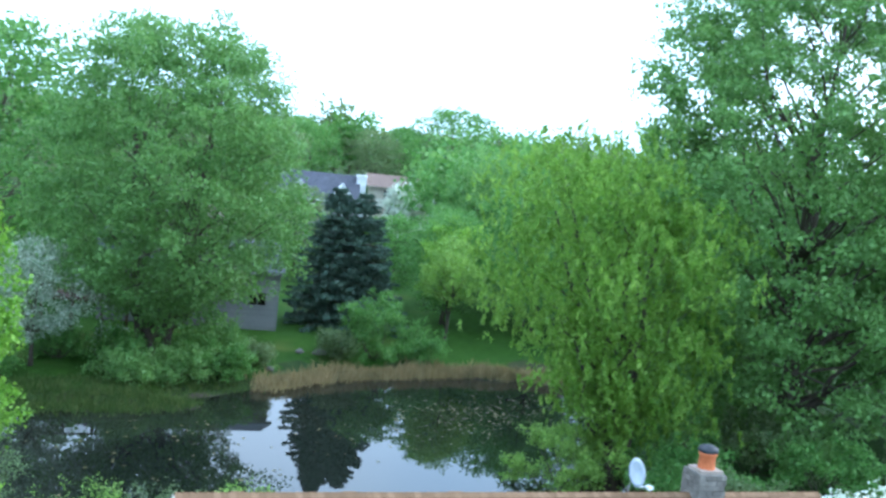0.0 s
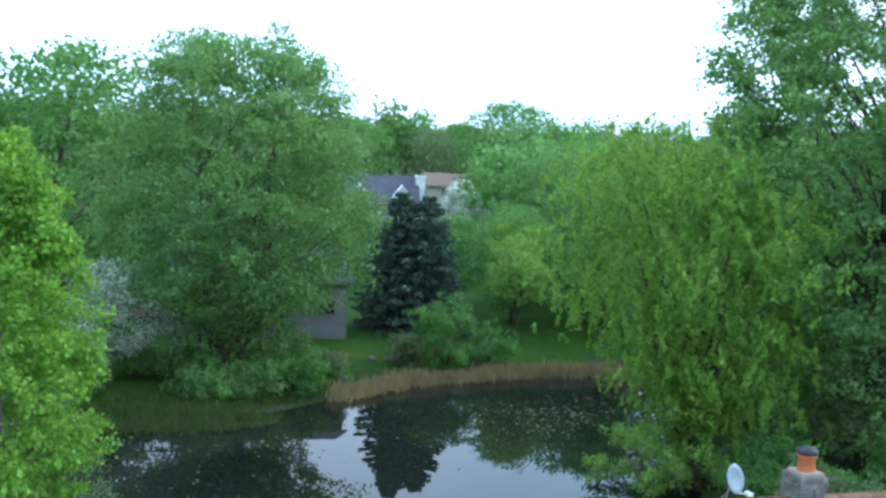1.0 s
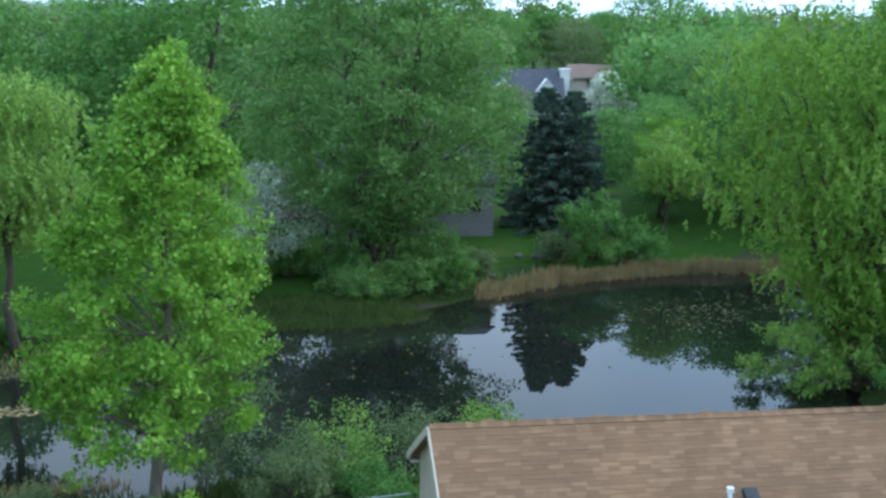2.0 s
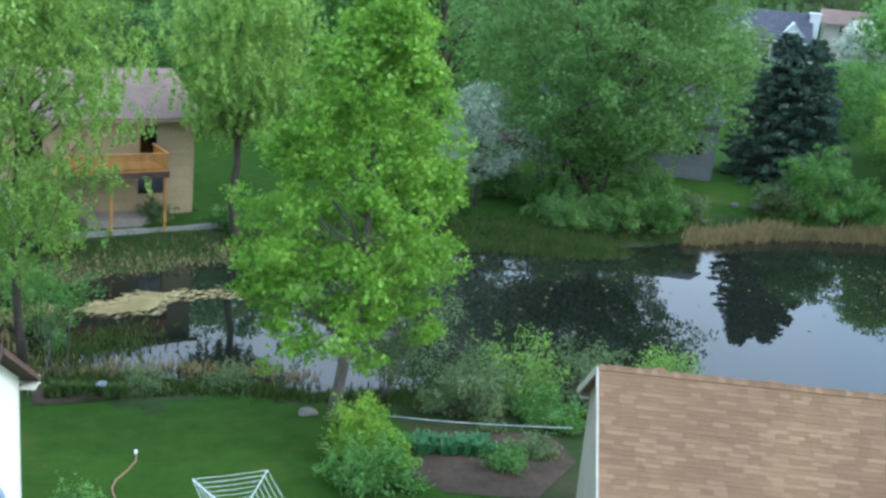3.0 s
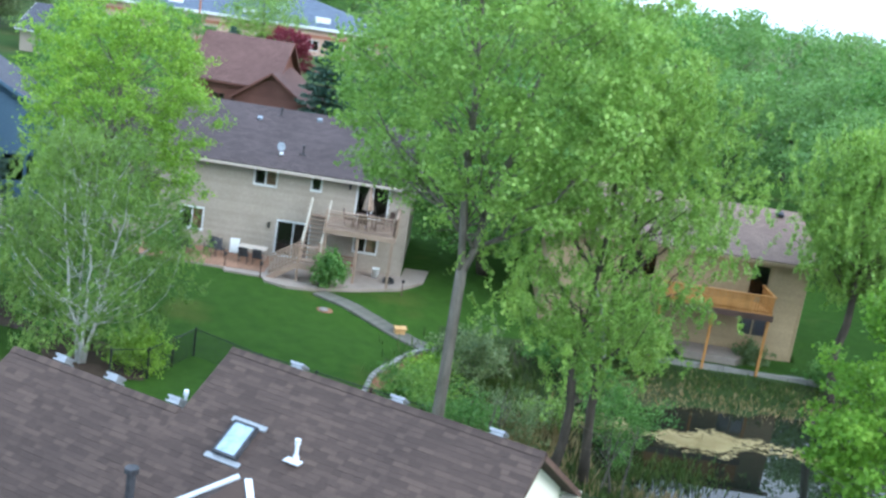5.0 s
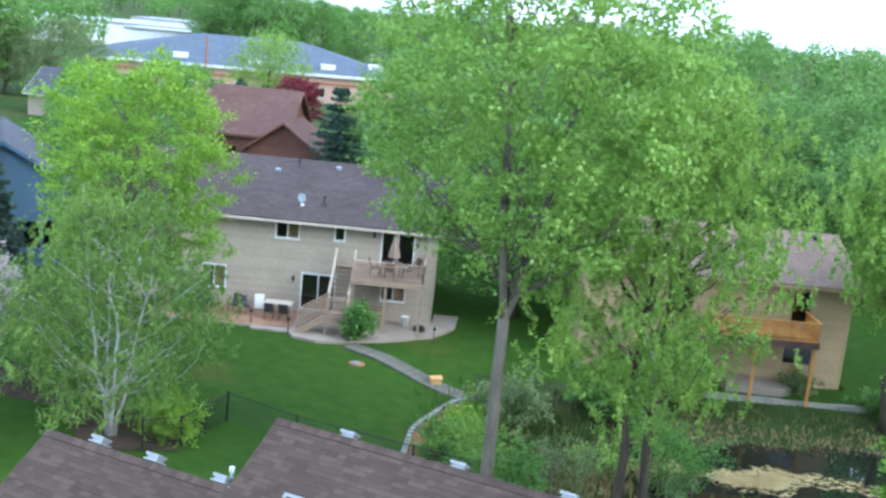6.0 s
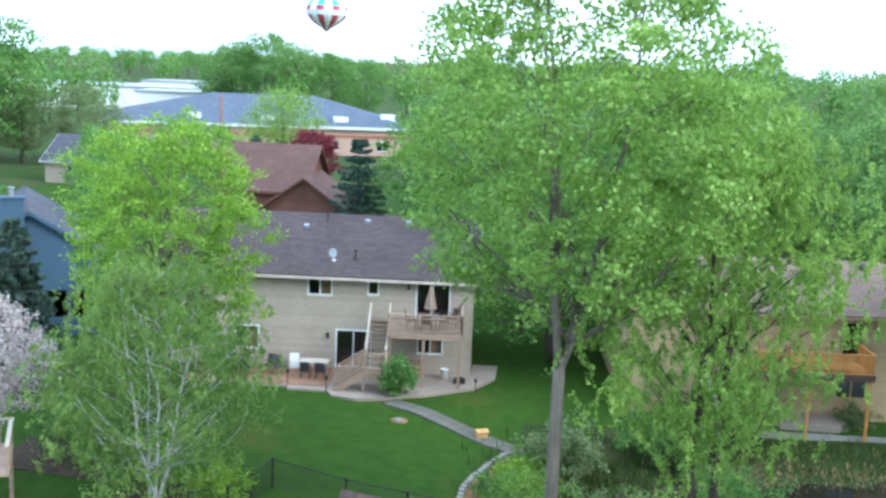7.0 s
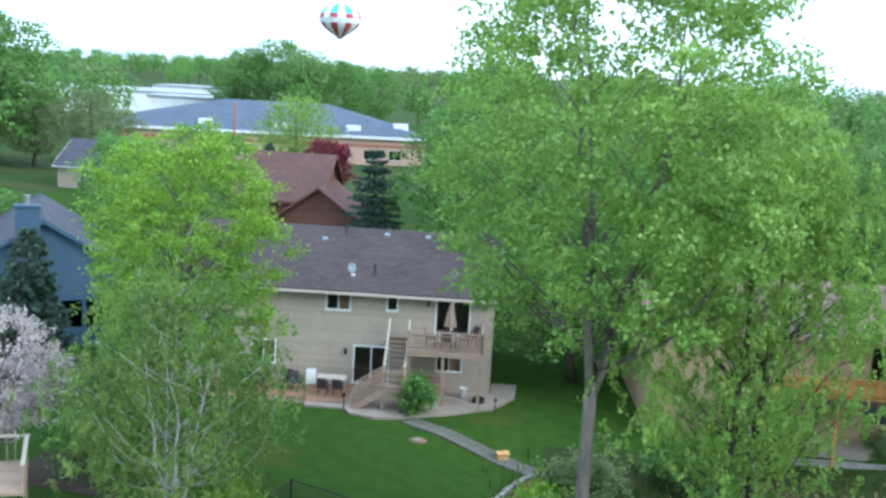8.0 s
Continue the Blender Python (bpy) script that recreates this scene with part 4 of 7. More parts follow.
def build_house_tan():
    house = thing("house", HR, "low house with a tan shingle roof and cream trim", "house")
    g, low, lb = -0.9, 4.6, 3.8
    w = Shape()
    w.face([(0.3, -4.1, g), (0.3, -4.1, ZR - PR * 4.1 - 0.15), (0.3, 0, ZR - 0.15), (0.3, 3.4, ZR - PR * 3.4 - 0.15), (0.3, 3.4, g)])
    w.face([(0.5, -4.1, g), (0.5, 3.4, g), (0.5, 3.4, ZR - PR * 3.4 - 0.15), (0.5, 0, ZR - 0.15), (0.5, -4.1, ZR - PR * 4.1 - 0.15)])
    w.box(0.5, -4.1, g, 20, -3.9, ZR - PR * 4.1 - 0.2).box(0.5, 3.2, g, 20, 3.4, ZR - PR * 3.4 - 0.2)
    w.box(19.8, -3.9, g, 20, 3.2, ZR - PR * 3.4 - 0.2)
    part("wall", w, CREAM, house)
    r = Shape()
    r.slab([(0, -low, ZR - PR * low), (20.4, -low, ZR - PR * low), (20.4, 0, ZR), (0, 0, ZR)], 0.13)
    r.slab([(20.4, lb, ZR - PR * lb), (0, lb, ZR - PR * lb), (0, 0, ZR), (20.4, 0, ZR)], 0.13)
    roof = part("roof", r, SHINGLE_TAN, house, "tan asphalt shingle roof with pale streaks")
    shingle_roof(roof, "shingles", (0, 0, ZR), (1, 0, 0), Vector((0, -1, -PR)), 20.4, 5.3, SHINGLE_TAN, 7, 0.0, (5.5, 0.3), 0.42)
    shingle_roof(roof, "shingles", (20.4, 0, ZR), (-1, 0, 0), Vector((0, 1, -PR)), 20.4, 4.4, SHINGLE_TAN, 8, 99, (0, 99), 0.42)
    caps = Shape()
    for k in range(102):
        x = k * 0.2
        caps.slab([(x, -0.16, ZR - 0.16 * PR + 0.04), (x + 0.2, -0.16, ZR - 0.16 * PR + 0.03), (x + 0.2, 0, ZR + 0.04), (x, 0, ZR + 0.055)], 0.012)
        caps.slab([(x, 0, ZR + 0.055), (x + 0.2, 0, ZR + 0.04), (x + 0.2, 0.16, ZR - 0.16 * PR + 0.03), (x, 0.16, ZR - 0.16 * PR + 0.04)], 0.012)
    tagged(part("ridge_capping", caps, SHINGLE_TAN, roof), kind="stuff")
    t = Shape()
    t.beam((-0.03, 0, ZR - 0.12), (-0.03, lb, ZR - PR * lb - 0.12), 0.05, 0.22)
    t.beam((-0.03, 0, ZR - 0.12), (-0.03, -low, ZR - PR * low - 0.12), 0.05, 0.22)
    t.box(-0.05, lb, ZR - PR * lb - 0.26, 20.4, lb + 0.12, ZR - PR * lb - 0.03)
    t.box(0, 3.4, ZR - PR * lb - 0.2, 0.3, lb, ZR - PR * lb - 0.14)
    pieces("fascia", t, CREAM, roof, "cream edge board")
    tilt = pose(0, 0, 0, math.degrees(math.atan(PR)), 0, 0)
    for x in (1.75, 4.9, 8.1):
        v = Shape()
        v.box(-0.16, -0.2, -0.1, 0.16, 0.2, 0.12)
        v.box(-0.19, -0.23, 0.12, 0.19, 0.23, 0.15)
        part("roof_vent", v, SHINGLE_TAN, roof, at=pose(x, 0.42, ZR - 0.3))
    pipe_vent(roof, pose(7.45, -2.65, ZR - PR * 2.65), 0.5, LIGHT_METAL, 0.06)
    box_vent(roof, pose(8.15, -2.35, ZR - PR * 2.35) @ tilt, SOOT)
    # stone chimney with a clay flue and a dark cap
    ch = Shape()
    ch.box(15.6, -0.45, 3.5, 16.5, 0.45, 6.15)
    stack = part("chimney", ch, STONE, house, "rough stone chimney stack")
    rng = random.Random(12)
    for z in range(14):
        for side in range(2):
            x = 15.58
            while x < 16.5:
                wd = rng.uniform(0.16, 0.34)
                s = Shape()
                y0 = -0.45 - rng.uniform(0.015, 0.05) if side == 0 else 0.43
                s.box(x, y0, 3.9 + z * 0.16, min(x + wd, 16.52), y0 + 0.1, 3.9 + z * 0.16 + 0.145)
                part("stone", s, STONE, stack)
                x += wd + 0.015
        y = -0.42
        while y < 0.42:
            wd = rng.uniform(0.16, 0.32)
            s = Shape()
            x0 = 15.6 - rng.uniform(0.015, 0.05)
            s.box(x0, y, 3.9 + z * 0.16, x0 + 0.1, min(y + wd, 0.43), 3.9 + z * 0.16 + 0.145)
            part("stone", s, STONE, stack)
            y += wd + 0.015
    cp = Shape()
    cp.box(15.66, -0.38, 6.15, 16.44, 0.38, 6.24)
    part("crown_slab", cp, CONCRETE, stack)
    fl = Shape()
    fl.ring([(0.27, 0), (0.25, 0.42), (0.29, 0.44), (0.29, 0.5), (0.22, 0.5), (0.2, 0.1)], 18)
    part("flue", fl, TERRACOTTA, stack, "orange clay flue", pose(16.05, 0, 6.24), smooth=True)
    cap = Shape()
    cap.ring([(0.3, 0.52), (0.33, 0.56), (0.3, 0.66), (0.12, 0.74), (0.01, 0.75)], 18)
    cap.ring([(0.24, 0.48), (0.24, 0.53), (0.01, 0.53)], 18)
    part("cap", cap, SOOT, stack, "dark metal chimney cap", pose(16.05, 0, 6.24), smooth=True)
    return house


build_house_tan()
make_dish(HR @ pose(13.5, -0.2, ZR - 0.02, 0, 0, 22), "pale grey satellite dish on the tan roof ridge", DISH_GREY, 0.42)
make_dish(HA @ pose(0.32, -2.75, 3.75, 0, 0, 5), "grey satellite dish beside the cream gable wall", DISH_GREY, 0.4)

# beige house with the raised deck
B_HOLES = [(-8.56, -7.32, 3.97, 5.02), (-5.35, -4.83, 4.1, 5.0), (-7.0, -5.16, 0.1, 2.08), (-12.46, -11.2, 0.88, 2.1), (-2.76, -1.0, 2.95, 4.95), (-2.6, -1.3, 1.0, 1.9)]
house_b = make_house("house", "two-storey beige house with a grey-brown roof", pose(0, 62.47, 0), -16.5, 0.25, 10.4, 5.3, 0.45, 0.35,
                     SIDING, ROOF_GREY, TRIM, B_HOLES, curtain=CURTAIN, win_trim=WHITE, step=0.19)
make_dish(pose(-7.36, 62.9, 5.45, 0, 0, 15), "small pale satellite dish on the grey-brown roof", DISH_GREY, 0.24)
for vx, vy in ((-9.3, 66.3), (-5.9, 67.0), (-3.6, 67.0)):
    box_vent(house_b, pose(vx, vy - 62.47, 5.32 + 0.45 * (vy - 62.47)) @ pose(0, 0, 0, 24, 0, 0) @ Matrix.Diagonal((0.7, 0.7, 0.8, 1)), DISH_GREY)
pipe_vent(house_b, pose(-6.2, 1.2, 5.8), 0.4, SOOT)
pipe_vent(house_b, pose(-8.2, 4.6, 7.3), 0.4, SOOT)
for lx, lz in ((-7.45, 1.75), (-3.2, 4.6)):
    s = Shape()
    s.box(-0.06, -0.12, -0.14, 0.06, 0.0, 0.12)
    s.box(-0.08, -0.16, 0.12, 0.08, 0.0, 0.16)
    part("wall_lamp", s, BLACK, house_b, at=pose(lx, -0.02, lz))


def build_deck_b():
    """Raised deck with rails, a landing and two flights of steps."""
    deck = thing("wooden_deck", pose(0, 0, 0), "weathered brown raised deck with stairs against the beige house", "deck")
    z = 2.8
    x0, x1, y0, y1 = -4.05, -0.25, 59.5, 62.4
    b = Shape()
    for k in range(20):
        y = y0 + 0.01 + k * 0.144
        b.box(x0, y, z - 0.035, x1, y + 0.136, z)
    pieces("board", b, DECKWOOD, deck)
    r = Shape()
    r.box(x0, y0 - 0.045, z - 0.3, x1, y0, z - 0.002)
    r.box(x0 - 0.045, y0 - 0.045, z - 0.3, x0, y1, z - 0.002).box(x1, y0 - 0.045, z - 0.3, x1 + 0.045, y1, z - 0.002)
    for k in range(6):
        r.box(x0 + 0.3 + k * 0.6, y0, z - 0.28, x0 + 0.35 + k * 0.6, y1, z - 0.04)
    pieces("joist", r, DECKWOOD, deck)
    for x, y in ((x0 + 0.1, y0 + 0.12), (x1 - 0.1, y0 + 0.12), (-2.2, y0 + 0.12)):
        s = Shape()
        s.box(x - 0.07, y - 0.07, -0.25, x + 0.07, y + 0.07, z - 0.3)
        part("post", s, DECKWOOD, deck)

    def rail(a, c, balusters=True):
        a, c = Vector(a), Vector(c)
        up = Vector((0, 0, 0.95))
        t = Shape()
        t.beam(a + up, c + up, 0.12, 0.05)
        t.beam(a + Vector((0, 0, 0.78)), c + Vector((0, 0, 0.78)), 0.04, 0.08)
        t.beam(a + Vector((0, 0, 0.12)), c + Vector((0, 0, 0.12)), 0.04, 0.08)
        pieces("handrail", t, DECKWOOD, deck)
        for p in (a, c):
            s = Shape()
            s.box(p.x - 0.05, p.y - 0.05, p.z - 0.25, p.x + 0.05, p.y + 0.05, p.z + 1.02)
            part("rail_post", s, DECKWOOD, deck)
        n = int((c - a).length / 0.16)
        for k in range(1, n):
            p = a + (c - a) * k / n
            s = Shape()
            s.box(p.x - 0.02, p.y - 0.02, p.z + 0.1, p.x + 0.02, p.y + 0.02, p.z + 0.8)
            part("baluster", s, DECKWOOD, deck)

    rail((x0 + 0.05, y0 + 0.03, z), (x1 - 0.05, y0 + 0.03, z))
    rail((x1 - 0.03, y0 + 0.03, z), (x1 - 0.03, y1, z))
    # upper flight towards the landing, lower flight to the patio
    lz, lx0, lx1, ly0, ly1 = 0.95, -5.15, -4.1, 58.3, 59.3
    sx0, sx1 = -5.1, -4.12
    for k in range(10):
        s = Shape()
        y, zz = 62.0 - 0.27 * (k + 1), z - 0.185 * (k + 1)
        s.box(sx0, y + 0.03, zz - 0.04, sx1, y + 0.2, zz)
        part("tread", s, DECKWOOD, deck)
    s = Shape()
    s.box(sx0, 62.0, z - 0.05, x0, 62.4, z)
    s.box(lx0, ly0, lz - 0.05, lx1, ly1, lz)
    s.box(lx0, ly0 - 0.04, lz - 0.3, lx1, ly0, lz - 0.002)
    pieces("landing_board", s, DECKWOOD, deck)
    for x in (sx0 - 0.03, sx1 + 0.03):
        s = Shape()
        s.beam((x, 62.0, z - 0.12), (x, ly1, lz - 0.12), 0.05, 0.28)
        part("stringer", s, DECKWOOD, deck)
        t = Shape()
        t.beam((x, 62.0, z + 0.95), (x, ly1, lz + 0.95), 0.09, 0.09)
        t.beam((x, 62.0, z + 0.5), (x, ly1, lz + 0.5), 0.04, 0.1)
        pieces("handrail", t, CREAM, deck, "paler new handrail")
    for x, y in ((lx0 + 0.07, ly0 + 0.07), (lx1 - 0.07, ly0 + 0.07), (lx1 - 0.07, ly1)):
        s = Shape()
        s.box(x - 0.06, y - 0.06, -0.25, x + 0.06, y + 0.06, lz + 0.95)
        part("post", s, DECKWOOD, deck)
    rail((lx0 + 0.05, ly0 + 0.03, lz), (lx1 - 0.05, ly0 + 0.03, lz))
    for k in range(5):
        s = Shape()
        x, zz = lx0 - 0.28 * (k + 1), lz - 0.185 * (k + 1)
        s.box(x + 0.02, ly0, zz - 0.04, x + 0.22, ly1, zz)
        part("tread", s, DECKWOOD, deck)
    for y in (ly0 - 0.02, ly1):
        s = Shape()
        s.beam((lx0, y, lz - 0.12), (lx0 - 1.45, y, lz - 1.08), 0.05, 0.28)
        part("stringer", s, DECKWOOD, deck)
        t = Shape()
        t.beam((lx0, y, lz + 0.95), (lx0 - 1.45, y, lz + 0.02), 0.09, 0.07)
        t.beam((lx0, y, lz + 0.2), (lx0 - 1.45, y, lz - 0.73), 0.04, 0.07)
        pieces("handrail", t, DECKWOOD, deck)
        for k in range(9):
            f = (k + 0.5) / 9
            s = Shape()
            x, zz = lx0 - 1.45 * f, lz - 0.93 * f
            s.box(x - 0.035, y - 0.02, zz + 0.1, x + 0.035, y + 0.02, zz + 0.92)
            part("baluster", s, DECKWOOD, deck)
    return deck


build_deck_b()

# patio of pavers and concrete
pt = Shape()
pt.prism([(-14.5, 59.0), (-9.0, 58.9), (-8.95, 58.4), (-6.9, 58.3), (-6.6, 57.6), (-5.4, 57.2), (-4.0, 57.5), (-2.2, 58.4), (0.4, 60.0), (1.6, 62.0), (1.8, 64.5),
          (0.4, 64.5), (0.3, 62.46), (-14.5, 62.46)], -0.75, -0.06)
tagged(part("patio", pt, CONCRETE), "pale concrete patio slab beside the beige house", "patio", kind="structure")
pv = random.Random(5)
patio = bpy.data.objects["patio"]
brick = Shape()
brick.box(0.004, 0.004, -0.03, 0.296, 0.296, 0.02)
brick_mesh = brick.mesh("paver", PAVER)
for i in range(25):
    for j in range(12):
        part("paver", brick_mesh, None, patio, at=pose(-14.4 + i * 0.3, 59.02 + j * 0.285, -0.055 + pv.uniform(0, 0.006)))

# tan house with the orange deck
house_2 = make_house("house", "tan two-storey house behind an orange-stained deck", pose(0, 58.6, 0, 0, 0, 0), 8.0, 21.6, 9.5, 5.2, 0.36, 0.35,
                     SIDING_TAN, ROOF_TAN, SIDING_TAN, [(18.5, 20.0, 0.75, 1.95), (18.6, 19.6, 2.9, 4.6), (12.2, 13.6, 2.9, 4.4), (11.6, 13.2, 0.6, 1.9)], base=-0.9)
box_vent(house_2, pose(20.6, 4.0, 6.75) @ pose(0, 0, 0, 20, 0, 0), SOOT)


def build_deck_2():
    deck = thing("wooden_deck", pose(0, 0, 0), "orange-stained deck on posts at the tan house", "deck")
    x0, x1, y0, y1, z = 13.6, 19.35, 56.0, 58.5, 2.65
    b = Shape()
    for k in range(17):
        b.box(x0, y0 + k * 0.146, z - 0.04, x1, y0 + k * 0.146 + 0.138, z)
    pieces("board", b, ORANGE_WOOD, deck)
    r = Shape()
    r.box(x0, y0 - 0.05, z - 0.32, x1, y0, z - 0.002).box(x1, y0 - 0.05, z - 0.32, x1 + 0.05, y1, z - 0.002)
    pieces("joist", r, DARK_WOOD, deck)
    t = Shape()
    t.box(x0, y0 - 0.04, z + 0.93, x1 + 0.04, y0 + 0.1, z + 0.98).box(x1 - 0.1, y0 + 0.1, z + 0.93, x1 + 0.04, y1, z + 0.98)
    t.box(x0, y0, z + 0.1, x1, y0 + 0.04, z + 0.18)
    pieces("handrail", t, ORANGE_WOOD, deck)
    for k in range(41):
        s = Shape()
        x = x0 + 0.02 + k * 0.14
        s.box(x, y0, z, x + 0.11 if k < 33 else x + 0.04, y0 + 0.04, z + 0.93)
        part("baluster", s, ORANGE_WOOD, deck)
    for k in range(16):
        s = Shape()
        y = y0 + 0.1 + k * 0.15
        s.box(x1 - 0.05, y, z, x1 - 0.01, y + 0.04, z + 0.93)
        part("baluster", s, ORANGE_WOOD, deck)
    for x in (x1 - 0.12, 16.4, x0 + 0.1):
        s = Shape()
        s.box(x - 0.06, y0 + 0.05, -0.9, x + 0.06, y0 + 0.17, z - 0.3)
        part("post", s, ORANGE_WOOD, deck)


build_deck_2()

# grey house across the pond, and the houses beyond
make_house("house", "grey-sided house with a low window beside the lawn", pose(61.1, 57.5, 0.5, 0, 0, -38), -13, 0, 9, 4.0, 0.4, 0.3, SIDING_GREY, ROOF_SLATE, SIDING_GREY,
           [(-2.2, -0.9, 1.2, 2.2), (-4.4, -3.7, 1.5, 2.2)], base=-0.9)
slate = make_house("house", "slate-roofed house with white gables on the rise", pose(99.2, 86.4, 3.6, 0, 0, -45), -7.5, 3.2, 8, 4.0, 0.66, 0.4, SIDING_GREY, ROOF_SLATE, WHITE,
           [(-6, -4.6, 1.6, 3.0), (-2.2, -0.8, 1.6, 3.0), (0.8, 2.2, 1.6, 3.0)], base=-2.0, boards=False)
s = Shape()
s.box(3.2, 2.6, -1.0, 4.3, 4.2, 6.6)
s.box(3.1, 2.5, 6.6, 4.4, 4.3, 6.8)
part("chimney", s, WHITE, slate, "broad white chimney")
for dx in (-3.6, 1.4):
    s = Shape()
    s.face([(dx - 1.1, -0.2, 4.2), (dx + 1.1, -0.2, 4.2), (dx, -0.2, 5.6)])
    s.slab([(dx, -0.4, 5.7), (dx, 2.2, 5.7), (dx - 1.3, 0.4, 4.2), (dx - 1.3, -0.4, 4.2)], 0.1)
    s.slab([(dx, 2.2, 5.7), (dx, -0.4, 5.7), (dx + 1.3, -0.4, 4.2), (dx + 1.3, 0.4, 4.2)], 0.1)
    part("dormer", s, WHITE, slate, "small white gable")
make_house("house", "cream house with a pinkish tan roof on the rise", pose(128.6, 103.0, 3.4, 0, 0, -48), -1, 7.6, 7, 4.8, 0.42, 0.6, CREAM, ROOF_TAN, CREAM,
           [(1, 2.2, 3, 4.2), (3.8, 5.0, 3, 4.2), (6.0, 7.0, 3, 4.2), (1.6, 3.0, 0.5, 2.0)], base=-2.0, boards=False)
make_house("house", "red-brown timber house with a steep roof", pose(-20.0, 112, -0.3, 0, 0, -4), -4.5, 3.6, 11, 4.2, 0.72, 0.6, SIDING_RED, ROOF_RED, SIDING_RED,
           [(-2.2, -1.0, 1.2, 2.6)], base=-0.6, boards=False)
make_house("house", "red-brown timber wing with a gable and a porch", pose(-12.6, 112, -0.3, 0, 0, 86), -1.5, 6, 7, 3.0, 0.72, 0.6, SIDING_RED, ROOF_RED, SIDING_RED, [(1.2, 2.6, 0.9, 2.2)],
           base=-0.6, boards=False)
blue = make_house("house", "blue-sided house with a chimney among spruces", pose(-28.5, 64.6, -0.4, 0, 0, -67), -12, 0, 7.5, 5.4, 0.6, 0.4, SIDING_BLUE, ROOF_SLATE, SIDING_BLUE,
                  [(-5, -3.6, 2.9, 4.1)], [(4.6, 5.8, 1.4, 3.0), (6.0, 7.0, 1.4, 3.0)], base=-0.8)
s = Shape()
s.box(0.0, 2.2, -0.8, 0.7, 3.5, 8.4)
s.box(-0.08, 2.12, 8.4, 0.78, 3.58, 8.52)
part("chimney", s, SIDING_BLUE, blue)
s = Shape()
s.tube([(0.35, 2.85, 8.5), (0.35, 2.85, 9.0)], [0.14, 0.14], 10)
s.tube([(0.35, 2.85, 8.95), (0.35, 2.85, 9.05)], [0.2, 0.2], 10)
part("flue", s, METAL, blue)
make_house("house", "grey-roofed bungalow with a small white gable", pose(-47.6, 141, 0, 0, 0, -8), -6, 6, 9, 3.0, 0.62, 0.5, SIDING, ROOF_SLATE, WHITE,
           [(-3, -1.6, 1.0, 2.2), (1.5, 3, 1.0, 2.2)], base=-0.6, boards=False)


def build_hall():
    """A long low commercial building with a hipped roof."""
    hall = thing("commercial_building", pose(-50, 196, 0, 0, 0, 12), "long peach commercial building under a wide blue-grey roof", "building")
    w = Shape()
    holes = [(x, x + 2.2, 0.9, 2.6) for x in (2, 6.5, 11, 15.5, 20, 24.5, 29, 33.5)]
    wall_panel(w, -14, 40, -0.6, 4.6, holes, 0, 0.4)
    w.box(-14, 0.4, -0.6, -13.6, 50, 4.6).box(39.6, 0.4, -0.6, 40, 50, 4.6).box(-14, 49.6, -0.6, 40, 50, 4.6)
    part("wall", w, PEACH, hall)
    b = Shape()
    b.box(-14.1, -0.12, 3.1, 40.1, -0.005, 3.6)
    part("band", b, BAND, hall, "dark brick-red band")
    t = Shape()
    t.box(-14.6, -0.8, 4.6, 40.6, -0.2, 5.05)
    part("gutter", t, WHITE, hall)
    r = Shape()
    e = [(-15, -0.8, 5.0), (41, -0.8, 5.0), (41, 51, 5.0), (-15, 51, 5.0)]
    top = [(4, 24, 9.6), (24, 24, 9.6)]
    r.face([e[0], e[1], top[1], top[0]])
    r.face([e[1], e[2], top[1]])
    r.face([e[2], e[3], top[0], top[1]])
    r.face([e[3], e[0], top[0]])
    r.face(e[::-1])
    roof = part("roof", r, ROOF_BLUE, hall)
    for x, y in ((0, 3), (13, 2), (26, 3), (35, 6)):
        s = Shape()
        zz = 5.0 + (y + 0.8) * 0.185
        s.box(x, y, zz - 0.5, x + 2.6, y + 1.6, zz + 0.9)
        part("roof_unit", s, WHITE, roof)
    for h_ in holes:
        make_window(hall, h_, 0.05, WHITE, 1)
    # added dark sheet whose colour stands for the shade behind the windows
    back = Shape()
    back.box(-13.4, 6, -0.5, 39.4, 6.2, 4.5)
    part("interior_wall", back, DARK_ROOM, hall)


build_hall()
for wx, wy, wl_, wd_, rz in ((-112, 330, 60, 40, 6), (-75, 300, 30, 20, 6), (-100, 420, 50, 30, 0)):
    wh = thing("warehouse", pose(wx, wy, 0, 0, 0, rz), "long white flat-roofed warehouse far off", "building", "warehouses")
    s = Shape()
    s.box(-wl_ / 2, 0, -1, wl_ / 2, wd_, 6.5)
    part("wall", s, WHITE, wh)
    s = Shape()
    s.box(-wl_ / 2 - 0.3, -0.3, 6.5, wl_ / 2 + 0.3, wd_ + 0.3, 7.0)
    part("roof", s, METAL, wh)

# wooden power pole behind the red-brown house
pl = thing("utility_pole", pose(-32.9, 148.3, -0.3), "tall reddish wooden utility pole", "pole")
s = Shape()
s.tube([(0, 0, -0.5), (0, 0, 11.8)], [0.17, 0.13], 8)
part("post", s, BAND, pl)
s = Shape()
s.tube([(0, 0, 11.7), (0, 0, 11.85)], [0.16, 0.14], 8)
part("cap", s, BAND, pl)


